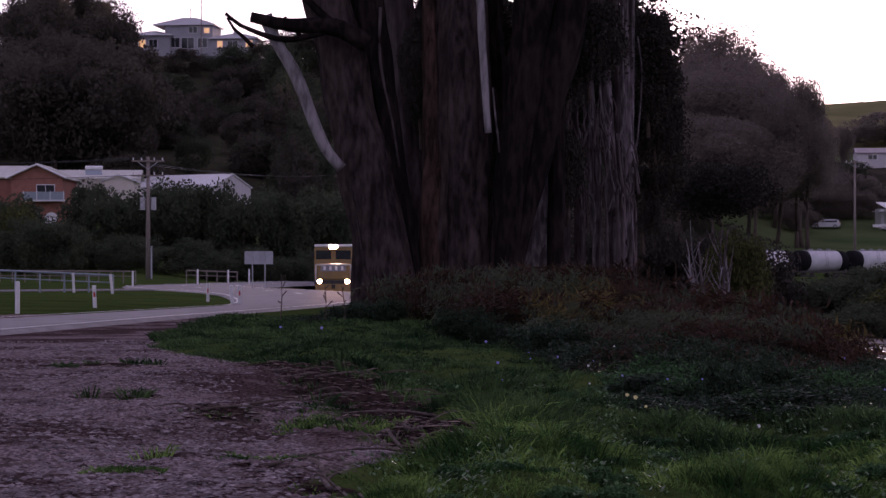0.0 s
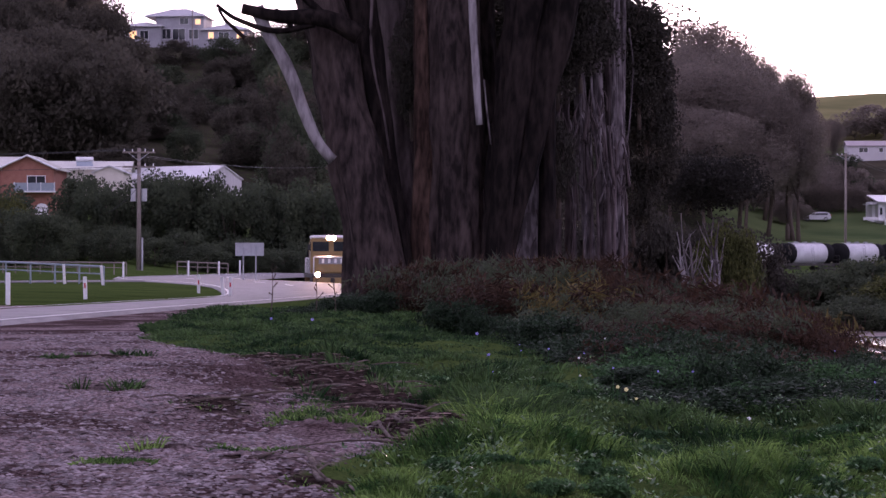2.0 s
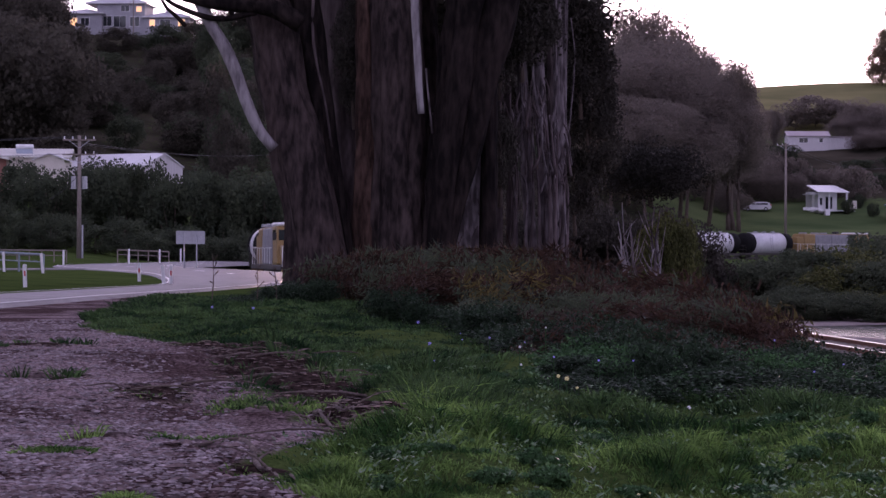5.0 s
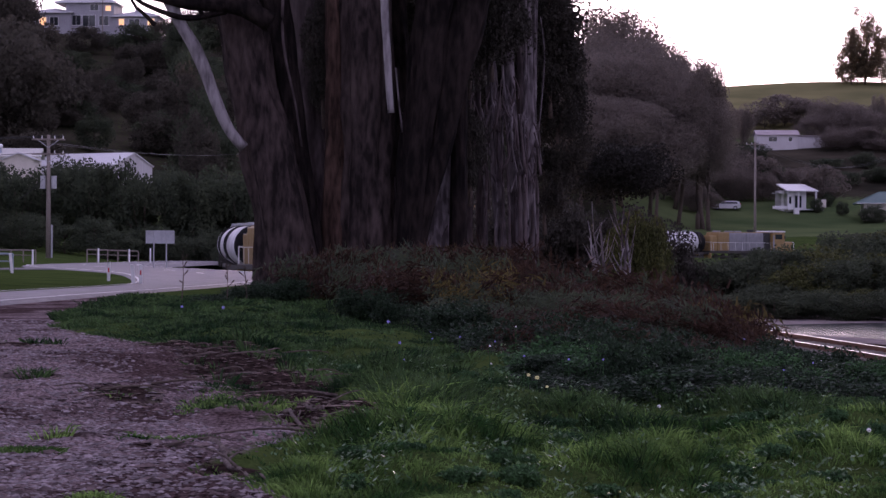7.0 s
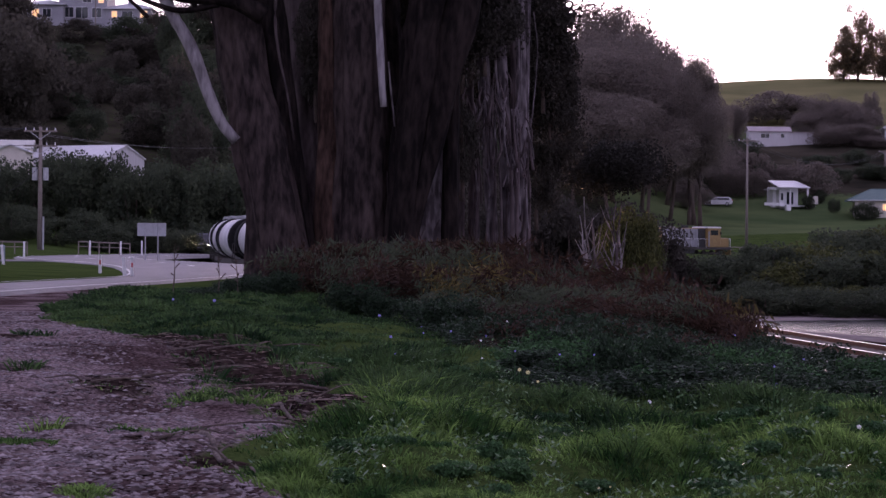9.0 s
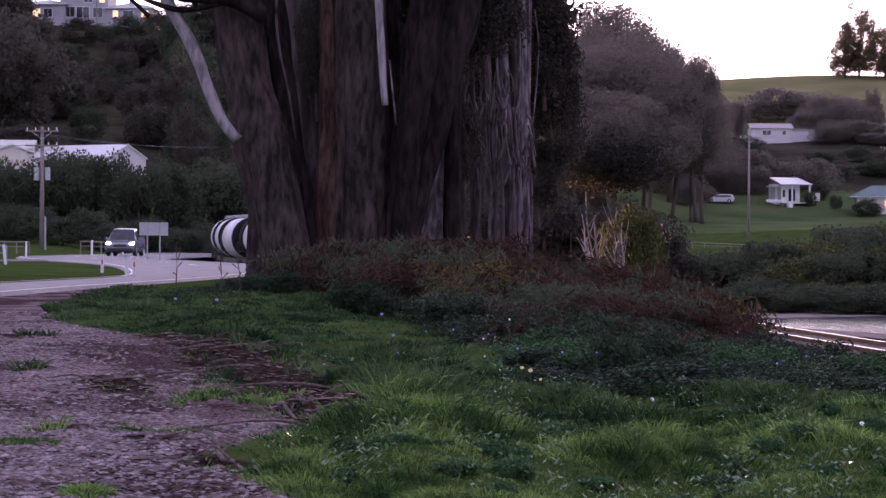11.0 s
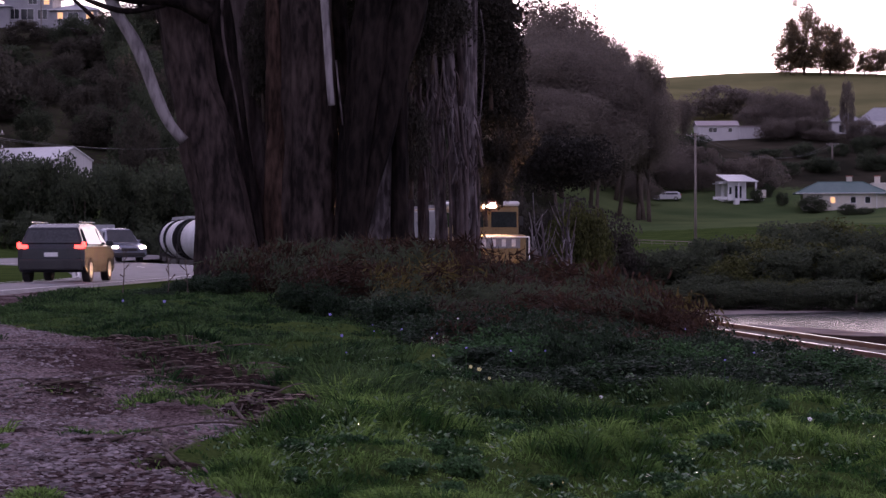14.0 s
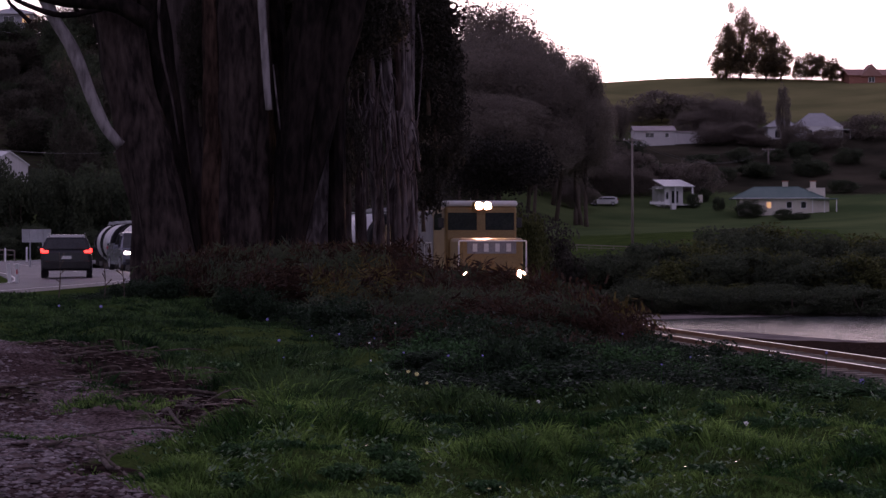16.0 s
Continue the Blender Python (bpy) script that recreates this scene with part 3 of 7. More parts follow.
def bent(a, b, sag, n=9):
    """A path from a to b, bowed sideways by the vector sag."""
    a, b, sag = Vector(a), Vector(b), Vector(sag)
    return [a.lerp(b, k) + sag * math.sin(math.pi * k) for k in [i / (n - 1) for i in range(n)]]


def trunk_between(low, high, r_low, r_high, sag=(0, 0, 0), rough=0.35, seed=0, n=12, seg=18):
    p = bent(low, high, sag, n)
    return tube(p, [r_low + (r_high - r_low) * (i / (n - 1)) ** 0.8 for i in range(n)], seg, rough, seed)


def gum(low, high, r, w_low, w_high, label, material, seed, crown=(4, 6), sag=0.0, limbs=3, rough=0.24, height=13.0):
    """A tall gum whose trunk passes two sighted places with given widths, then limbs and a leafy crown high above."""
    rng = np.random.default_rng(seed)
    p, q = spot(*low, r), spot(*high, r)
    g = gz(p.x, p.y)
    slope, taper = (q.x - p.x) / (q.z - p.z), (w_high - w_low) / 2 / (q.z - p.z)
    ob = thing("gum_tree", pose(p.x - slope * (p.z - g), p.y, g), label, "tree", "gum trees in the clump")
    tall = height - g
    top = Vector((slope * tall, 0.5, tall))
    line = bent((-slope * 0.4, 0, -0.4), top, (sag, 0, 0), 30)
    radii = [max(0.1, w_low / 2 + taper * (v.z - p.z + g)) * (1 + 0.28 * math.exp(-max(v.z, 0) / 0.7)) for v in line]
    v, f = tube(line, radii, 44, rough, seed, 0.012)
    raw("trunk", v, f, M[material], ob, smooth_faces=True)
    end = radii[-1]
    for i in range(limbs):
        a = rng.uniform(0, 6.28)
        s = Vector((top.x * 0.9, top.y * 0.9, tall * rng.uniform(0.78, 0.95)))
        e = s + Vector((math.cos(a) * 3.2, math.sin(a) * 3.2, rng.uniform(3, 5)))
        v, f = trunk_between(s, e, end * 0.6, end * 0.15, (0, 0, -0.6), 0.2, seed + i, 8, 9)
        raw("limb", v, f, M["bark_grey"], ob, smooth_faces=True)
    c = clumps(rng, 46, 130, crown[0], crown[1], 0, clump=0.3, shell=0.45) + np.array([top.x, top.y, tall + 0.8])
    a, b = leaf_axes(rng, len(c), 0.2, 0.28, 0.8)
    quads("crown", c, a, b, M["gum_leaf"], ob)
    return ob


g1 = gum((-1.41, -0.108), (-2.74, 5.83), 70, 1.6, 1.32, "massive gum trunk with smooth mauve-brown bark leaning outward", "bark", 1, (5, 7), 0.12)
g2 = gum((-0.92, -0.108), (-1.80, 5.83), 70.8, 0.85, 0.95, "dark gum trunk leaning with an edge highlight added as a strip", "bark_dark", 2, sag=0.08)
g3 = gum((-0.60, -0.108), (-1.06, 5.83), 73.4, 0.9, 0.95, "grey gum trunk behind the leaning one", "bark_mauve", 3)
gum((-0.30, -0.108), (-0.36, 4.487), 71, 0.72, 0.5, "slim russet-brown gum trunk", "bark_red", 14, (3, 5), 0.1)
g4 = gum((0.56, -0.108), (0.43, 5.83), 71.2, 1.8, 1.5, "broad gum trunk with brown fibrous bark", "bark", 4, rough=0.3)
# the two back trunks in near-black bark stand in for shade between the trunks
gum((0.05, -0.108), (-0.28, 5.83), 75.5, 1.0, 0.8, "dark gum trunk filling a shaded gap at the back of the clump", "bark_dark", 11)
gum((1.22, -0.108), (1.12, 5.83), 76, 1.1, 0.9, "dark gum trunk filling a shaded gap at the back of the clump", "bark_dark", 12)
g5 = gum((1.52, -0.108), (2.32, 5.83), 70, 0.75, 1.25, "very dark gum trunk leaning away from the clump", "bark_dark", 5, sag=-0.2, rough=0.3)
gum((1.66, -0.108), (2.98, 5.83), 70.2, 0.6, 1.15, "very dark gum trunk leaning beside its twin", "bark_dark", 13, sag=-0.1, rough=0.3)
g6 = gum((2.22, -0.108), (2.26, 5.83), 71.6, 0.9, 0.75, "gum trunk with grey peeling bark", "bark_grey", 6, rough=0.35)
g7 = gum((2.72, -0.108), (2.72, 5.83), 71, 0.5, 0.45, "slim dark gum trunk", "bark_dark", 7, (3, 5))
g8 = gum((3.71, -0.108), (3.30, 5.83), 75, 0.34, 0.34, "grey gum trunk hung with bark strips", "bark_grey", 8, (3.5, 5), 0.08, rough=0.4)
g9 = gum((4.12, -0.108), (3.74, 5.83), 74.6, 0.4, 0.3, "slim pale-streaked gum trunk", "bark_grey", 9, (3, 5), 0.1, rough=0.4)
for b0, b1, r, w, m in ((3.29, 3.05, 77, 0.24, "bark_grey"), (2.97, 2.88, 74, 0.17, "bark_mauve"), (3.22, 3.1, 75.5, 0.12, "bark_mauve"), (4.30, 4.12, 77, 0.3, "bark_mauve"), (4.42, 4.5, 78, 0.2, "bark_grey")):
    gum((b0, -0.108), (b1, 5.83), r, w, w * 0.75, "slim grey gum stem among its neighbours", m, int(b0 * 100), (2.2, 3.5), 0.05, 2, 0.4)
g10 = gum((4.50, -0.108), (4.40, 5.83), 75.5, 0.4, 0.25, "slim gum trunk with grey bark", "bark_grey", 10, (3, 5), -0.06, rough=0.4)


def pale_stem(tree_ob, pts, r, w0, w1, seed=0, material="bark_pale", label="smooth pale stem"):
    """A smooth stem or limb through sighted places, part of its tree."""
    o = tree_ob.matrix_world.translation
    line, _ = spline([tuple(spot(*q, r) - o) for q in pts], 0.25)
    v, f = tube([Vector(q) for q in line], np.linspace(w0, w1, len(line)), 12, 0.22, seed)
    raw("limb", v, f, M[material], tree_ob, label, smooth_faces=True)


pale_stem(g1, [(-2.422, 2.456), (-2.827, 2.951), (-3.233, 3.955), (-3.598, 4.822), (-3.961, 5.419), (-4.258, 6.081)], 69.2, 0.15, 0.2, 3, label="bare white limb arching up")
pale_stem(g4, [(1.086, 3.313), (1.030, 3.987), (0.973, 4.929), (0.915, 6.002), (0.858, 6.804)], 69.2, 0.1, 0.13, 5)
# narrow highlight down the edge of the dark trunk, added as a paler strip
pale_stem(g2, [(-1.05, 2.50), (-1.21, 3.55), (-1.42, 4.50), (-1.52, 5.29), (-1.50, 6.3)], 70.3, 0.03, 0.045, 7, "bark_mauve", "pale strip for the highlight on the trunk's edge")
pale_stem(g9, [(4.12, 1.3), (4.05, 2.0), (4.00, 2.734), (3.785, 4.016), (3.731, 5.293), (3.70, 6.4)], 74.0, 0.06, 0.03, 8, "bark_grey", "pale thin stem")
pale_stem(g10, [(4.30, 1.4), (4.204, 2.598), (4.313, 3.813), (4.299, 5.226), (4.31, 6.3)], 74.6, 0.05, 0.035, 10, "bark_grey", "pale thin stem")
pale_stem(g10, [(4.57, 0.433), (4.475, 2.193), (4.60, 2.8), (4.678, 3.409), (4.759, 4.689), (4.66, 5.6)], 74.4, 0.03, 0.016, 9, "bark_grey", "pale thin stem")
pale_stem(g6, [(1.359, 2.841), (1.275, 3.584), (1.191, 4.392)], 69.9, 0.03, 0.025, 11, "bark_grey", "grey stem")
for pts, w in (([(-1.785, 5.445), (-2.594, 5.837), (-3.668, 5.877), (-4.605, 6.049)], 0.3), ([(-2.863, 5.700), (-3.801, 5.528), (-4.738, 5.808), (-5.205, 6.132)], 0.1),
               ([(-4.536, 5.344), (-4.763, 5.568), (-5.004, 5.777), (-5.165, 6.040)], 0.07), ([(-2.594, 5.837), (-2.999, 6.232), (-3.537, 6.757)], 0.15),
               ([(-3.399, 5.560), (-3.507, 5.826), (-3.803, 6.061)], 0.08)):
    pale_stem(g1, pts, 69, w, w * 0.5, 2, "bark_dark", "dark crooked limb reaching sideways")


def bark_strips(tree_ob, low, high, r, count, seed):
    """Long peeled strips of bark hanging on a tree."""
    rng = np.random.default_rng(seed)
    (a0, e0), (a1, e1) = low, high
    o = tree_ob.matrix_world.translation
    for i in range(count):
        top = spot(a0 + (a1 - a0) * rng.uniform(), rng.uniform(e0, e1), r + rng.uniform(-0.6, 0.6)) - o
        h = rng.uniform(0.6, 2.2)
        if i % 2:
            h *= 0.5
        v, f = tube(bent(top, top + Vector((rng.uniform(-.25, .25), rng.uniform(-.1, .1), -h)), (rng.uniform(-.12, .12), 0, 0), 6),
                    np.linspace(0.02, rng.uniform(0.02, 0.06), 6), 5, 0.3, i)
        raw("bark_strip", v, f, M["bark_mauve" if i % 3 else "bark_grey"], tree_ob, smooth_faces=True)


for i in range(18):
    b0, e0 = 3.075, -0.062
    b1, _ = 4.591, -0.057
    k = (i + RNG.uniform(0, 1)) / 18
    if min(abs(b0 + (b1 - b0) * k - w) for w in (3.1, 3.47, 3.84)) < 0.085:  # open gaps between the stems
        continue
    b = b0 + (b1 - b0) * k
    pale_stem(g8, [(b, e0), (b + RNG.uniform(-.12, .12), e0 + 1.6), (b + RNG.uniform(-.25, .25), e0 + RNG.uniform(2.0, 3.4))], 74 + RNG.uniform(-0.8, 0.8), RNG.uniform(0.05, 0.085), 0.022, i, "bark_mauve" if i % 3 else "bark_grey", "slim grey stem with peeling bark")
bark_strips(g8, (3.032, 2.5), (3.633, 4.2), 73.4, 26, 4)
bark_strips(g8, (3.636, 2.5), (4.106, 4.2), 73.4, 20, 6)
bark_strips(g9, (4.115, 1.8), (4.60, 3.4), 73.6, 26, 7)
bark_strips(g6, (2.084, 0.611), (2.617, 3.319), 71.8, 34, 5)
bark_strips(g4, (0.594, 0.606), (1.394, 4.393), 71.4, 18, 8)


CROWNS = {}


def crown_mesh(kind, seed):
    """Unit crowns shared by many trees (radius 1, height 1.6)."""
    if (kind, seed) not in CROWNS:
        rng = np.random.default_rng(100 + seed)
        n, per, size, aspect, clump, shell = {"broad": (70, 110, 0.04, 0.6, 0.2, 0.7), "round": (60, 120, 0.04, 0.65, 0.22, 0.78), "dense": (46, 800, 0.017, 0.8, 0.27, 0.72),
                                              "open": (60, 210, 0.026, 0.6, 0.17, 0.5)}[kind]
        p = clumps(rng, n, per, 1.0, 1.6, 0.0, clump, shell)
        a, b = leaf_axes(rng, len(p), size, aspect)
        CROWNS[kind, seed] = (p, a, b)
    return CROWNS[kind, seed]


MESHES = {}


def tree(x, y, radius, height, kind="broad", leaf="hazy_leaf", label="", name="tree", category="tree", group="trees on the hillside", seed=0, trunk=0.3, z=None, bare=None):
    """A tree of given crown radius and full height; the trunk forks into limbs within the crown."""
    z = gz(x, y) if z is None else z
    ob = thing(name, pose(x, y, z, 0, 0, (seed * 73) % 360), label or "dark leafy tree on the hillside", category, group)
    key = (kind, seed % 4, leaf)
    if key not in MESHES:
        p, a, b = crown_mesh(kind, seed % 4)
        MESHES[key] = quads("crown", p, a, b, M[leaf], False)
    crown = new("crown", MESHES[key])
    crown.parent = ob
    base = height * trunk
    crown.location = (0, 0, base)
    crown.scale = (radius, radius, (height - base) / 1.6)
    rng = np.random.default_rng(seed)
    tr = max(0.08, height * 0.018)
    pieces = [trunk_between((0, 0, -0.5), (rng.uniform(-.05, .05) * height, 0, height * 0.7), tr, tr * 0.4, (0.02 * height, 0, 0), 0.3, seed, 7, 8)]
    for i in range(4):
        a = rng.uniform(0, 6.28)
        pieces.append(trunk_between((0, 0, height * (trunk * 0.7 + 0.05 * i)), (math.cos(a) * radius * 0.7, math.sin(a) * radius * 0.7, height * rng.uniform(0.55, 0.85)), tr * 0.5, tr * 0.15, (0, 0, -0.1 * radius), 0.2, seed + i, 6, 6))
    v, f = merge(pieces)
    raw("trunk", v, f, M["twig"], ob, smooth_faces=True)
    return ob


def tree_by(top, r, radius, height=None, **kw):
    """A tree whose top is sighted at a bearing and elevation."""
    p = spot(*top, r)
    g = gz(p.x, p.y)
    return tree(p.x, p.y, radius, max(height or 0, p.z - g), **kw)


S = 0
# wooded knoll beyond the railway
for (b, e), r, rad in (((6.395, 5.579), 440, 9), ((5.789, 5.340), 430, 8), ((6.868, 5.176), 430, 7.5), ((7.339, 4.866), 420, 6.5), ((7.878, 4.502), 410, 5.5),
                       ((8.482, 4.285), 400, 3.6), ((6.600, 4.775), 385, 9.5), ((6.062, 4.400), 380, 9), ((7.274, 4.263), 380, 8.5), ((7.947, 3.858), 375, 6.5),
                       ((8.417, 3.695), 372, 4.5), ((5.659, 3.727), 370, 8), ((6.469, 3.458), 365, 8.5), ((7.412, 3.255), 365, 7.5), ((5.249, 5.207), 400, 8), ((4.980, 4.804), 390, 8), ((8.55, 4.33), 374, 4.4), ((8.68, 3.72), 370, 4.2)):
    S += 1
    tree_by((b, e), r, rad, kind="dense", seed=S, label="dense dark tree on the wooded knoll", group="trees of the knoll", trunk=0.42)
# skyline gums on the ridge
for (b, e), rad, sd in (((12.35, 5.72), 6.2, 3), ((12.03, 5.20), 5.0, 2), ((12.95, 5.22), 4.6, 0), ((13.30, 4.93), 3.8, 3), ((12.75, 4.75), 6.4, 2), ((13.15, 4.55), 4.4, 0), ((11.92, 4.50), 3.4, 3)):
    tree_by((b, e), 640, rad, kind="open", seed=sd, label="tall airy gum silhouetted on the ridge", leaf="backlit_leaf", group="ridge trees", trunk=0.03)
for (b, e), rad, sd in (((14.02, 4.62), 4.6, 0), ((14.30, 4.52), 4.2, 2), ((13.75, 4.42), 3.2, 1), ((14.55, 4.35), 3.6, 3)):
    tree_by((b, e), 640, rad, kind="open", seed=sd, label="low spreading tree silhouetted on the ridge", leaf="backlit_leaf", group="ridge trees", trunk=0.03)
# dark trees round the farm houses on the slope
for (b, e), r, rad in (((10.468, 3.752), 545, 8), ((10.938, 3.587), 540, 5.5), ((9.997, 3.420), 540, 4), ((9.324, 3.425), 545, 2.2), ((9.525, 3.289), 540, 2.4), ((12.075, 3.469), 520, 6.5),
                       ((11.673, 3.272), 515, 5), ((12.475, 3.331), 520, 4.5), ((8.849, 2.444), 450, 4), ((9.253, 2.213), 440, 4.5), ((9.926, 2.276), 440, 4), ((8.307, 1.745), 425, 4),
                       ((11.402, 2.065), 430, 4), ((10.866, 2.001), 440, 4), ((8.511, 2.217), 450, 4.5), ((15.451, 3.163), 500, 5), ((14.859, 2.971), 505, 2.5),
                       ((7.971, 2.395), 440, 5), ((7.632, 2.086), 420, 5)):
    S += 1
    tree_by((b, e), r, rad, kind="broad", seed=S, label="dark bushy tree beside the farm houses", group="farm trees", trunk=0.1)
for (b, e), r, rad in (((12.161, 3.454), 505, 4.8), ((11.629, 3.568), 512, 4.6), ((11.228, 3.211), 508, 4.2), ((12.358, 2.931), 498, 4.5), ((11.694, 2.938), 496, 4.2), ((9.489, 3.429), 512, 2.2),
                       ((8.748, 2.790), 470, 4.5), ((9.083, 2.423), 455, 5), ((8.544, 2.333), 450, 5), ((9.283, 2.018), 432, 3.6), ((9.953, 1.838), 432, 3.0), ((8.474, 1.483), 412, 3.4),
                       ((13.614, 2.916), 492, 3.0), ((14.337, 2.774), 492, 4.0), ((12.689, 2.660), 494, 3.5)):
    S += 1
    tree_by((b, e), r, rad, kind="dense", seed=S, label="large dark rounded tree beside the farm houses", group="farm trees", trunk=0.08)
for (b, e), r, rad in (((13.354, 3.839), 496, 1.9), ((12.719, 3.768), 510, 2.2)):
    S += 1
    tree_by((b, e), r, rad, kind="open", seed=S, label="narrow upright leafless poplar before the villa", group="farm trees", trunk=0.12)
for (b, e), r, rad in (((12.551, 1.096), 404, 2.6), ((13.344, 0.903), 398, 1.6), ((11.222, 1.265), 418, 1.2), ((11.821, 1.194), 414, 1.0), ((13.739, 0.821), 398, 1.6), ((12.350, 0.454), 330, 3.2), ((11.951, 0.321), 330, 2.6), ((12.813, 0.384), 330, 2.6), ((11.489, 1.398), 425, 1.2)):
    S += 1
    tree_by((b, e), r, rad, kind="round", seed=S, leaf="hedge_leaf", name="shrub", category="shrub", label="dark rounded garden shrub near the cottage", group="garden shrubs", trunk=0.03)
rng = np.random.default_rng(33)
for i in range(30):
    b, r = rng.uniform(7.5, 16.5), rng.uniform(440, 495)
    x, y = at(b, r)
    S += 1
    tree(x, y, rng.uniform(1.8, 3.6), rng.uniform(1.6, 3.4), kind="round", seed=S, leaf="hedge_leaf", name="shrub", category="shrub", label="dark scrub bush on the farm slope", group="slope scrub", trunk=0.03)
# left hillside wood
rng = np.random.default_rng(21)
for i in range(34):
    b, r = rng.uniform(-13.5, -7.6), rng.uniform(300, 440)
    x, y = at(b, r)
    S += 1
    tree(x, y, rng.uniform(4.5, 8), rng.uniform(9, 16), kind="round" if i % 2 else "broad", seed=S, label="dark tree of the hillside wood", leaf="wood_leaf", group="hillside wood", trunk=0.12)
for (b, e), r, rad in (((-9.712, 6.529), 425, 6), ((-8.789, 6.386), 425, 5), ((-8.126, 6.024), 420, 4.5), ((-7.794, 5.789), 425, 3), ((-10.238, 6.124), 410, 7), ((-8.55, 6.75), 420, 4.2), ((-8.15, 6.35), 418, 3.6), ((-9.1, 6.9), 424, 4.6), ((-7.55, 5.45), 415, 2.6)):
    S += 1
    tree_by((b, e), r, rad, kind="open", seed=S, label="tall tree with bare twigs on the skyline", leaf="wood_leaf", group="hillside wood", trunk=0.2)
for i in range(76):
    b, r = rng.uniform(-7.6, 4.5 if i < 46 else -3.0), rng.uniform(290, 440)
    x, y = at(b, r)
    S += 1
    tree(x, y, rng.uniform(2.0, 4.5), rng.uniform(2.5, 6.5) if b < -4 else rng.uniform(6, 12), kind="round", seed=S, label="dark shrub on the scrubby slope", name="shrub", category="shrub", group="scrub on the slope", trunk=0.06,
         leaf="wood_leaf" if i % 3 else "hedge_leaf")
for (b, e), r, rad in (((-4.784, 5.056), 430, 5.5), ((-4.447, 4.454), 415, 5), ((-4.111, 5.261), 440, 5), ((-3.571, 4.727), 420, 6), ((-3.85, 5.62), 436, 3.6), ((-3.35, 5.75), 436, 4.2), ((-2.8, 5.9), 436, 4.5), ((-4.35, 5.45), 438, 2.6)):
    S += 1
    tree_by((b, e), r, rad, kind="round", seed=S, label="dark tree below the hilltop house", leaf="wood_leaf", group="hillside wood", trunk=0.15)
# hedge behind the road
for (b, e), r, rad in (((-8.325, 2.017), 225, 3.2), ((-7.794, 1.818), 220, 2.8), ((-7.195, 1.820), 222, 3.0), ((-6.594, 2.090), 226, 3.4), ((-6.059, 1.957), 222, 3.0), ((-5.657, 1.958), 226, 2.4), ((-5.254, 1.959), 222, 2.6),
                       ((-4.784, 1.758), 220, 3.2), ((-4.245, 1.827), 224, 3.4), ((-3.639, 1.760), 222, 3.4), ((-3.031, 1.828), 226, 3.6), ((-2.491, 1.761), 222, 3.4), ((-1.950, 1.897), 228, 3.4), ((-1.273, 1.830), 228, 3.6),
                       ((-9.975, 1.144), 195, 2.2), ((-9.449, 1.211), 192, 2.4), ((-8.987, 1.105), 195, 2.0), ((-10.238, 1.743), 215, 3.0), ((-10.762, 1.608), 215, 3.2), ((-10.041, 1.544), 205, 1.6)):
    S += 1
    tree_by((b, e), r, rad, kind="round", seed=S, leaf="olive_leaf" if r == 205 else "hedge_leaf", name="shrub", category="shrub", label="dense green shrub in the hedge behind the road", group="hedge shrubs", trunk=0.03)
for b in np.arange(-11, -2.6, 0.55):
    x, y = at(b + 0.1 * math.sin(b * 9), 206 + 3 * math.sin(b * 5))
    S += 1
    tree(x, y, 2.0, 2.6 + math.sin(b * 7) * 0.5, kind="round", seed=S, leaf="hedge_leaf", name="shrub", category="shrub", label="low rounded shrub in front of the hedge", group="hedge shrubs", trunk=0.02)
# river bank scrub
for (b, e), r, rad in (((10.282, 0.059), 128, 2.2), ((11.084, 0.123), 130, 2.4), ((11.751, 0.322), 134, 2.6), ((12.416, 0.426), 138, 2.8), ((13.078, 0.450), 140, 2.8), ((13.737, 0.287), 138, 2.6),
                       ((14.328, 0.177), 136, 2.5), ((15.049, 0.241), 138, 2.6), ((9.611, -0.141), 126, 2.2), ((8.939, -0.206), 124, 2.2), ((10.816, -0.346), 121, 2.0), ((11.617, -0.214), 122, 2.2),
                       ((12.281, -0.149), 123, 2.2), ((12.944, -0.085), 124, 2.2), ((13.604, -0.221), 122, 2.0), ((14.261, -0.289), 121, 2.2), ((14.916, -0.224), 121, 2.2), ((8.266, -0.177), 126, 2.2),
                       ((15.699, 0.039), 130, 2.6), ((12.412, -0.887), 119, 1.6), ((13.470, -0.888), 119, 1.6), ((14.390, -0.956), 119, 1.6), ((11.214, -0.885), 119, 1.6), ((10.145, -0.749), 119, 1.7)):
    S += 1
    tree_by((b, e), r, rad, kind="round", seed=S, leaf="hedge_leaf" if S % 3 else "olive_leaf", name="shrub", category="shrub", label="rounded dark scrub bush on the river bank", group="river bank scrub", trunk=0.02)

for i, b in enumerate(np.arange(8.6, 16.6, 0.55)):
    S += 1
    tree_by((b, -1.0 - 0.12 * math.sin(i * 2.1)), 113 + (i % 3), 1.5 + 0.25 * math.sin(i * 1.7), kind="round", seed=S, leaf="hedge_leaf", name="shrub", category="shrub", label="low dark scrub bush at the water's edge", group="river bank scrub", trunk=0.02)


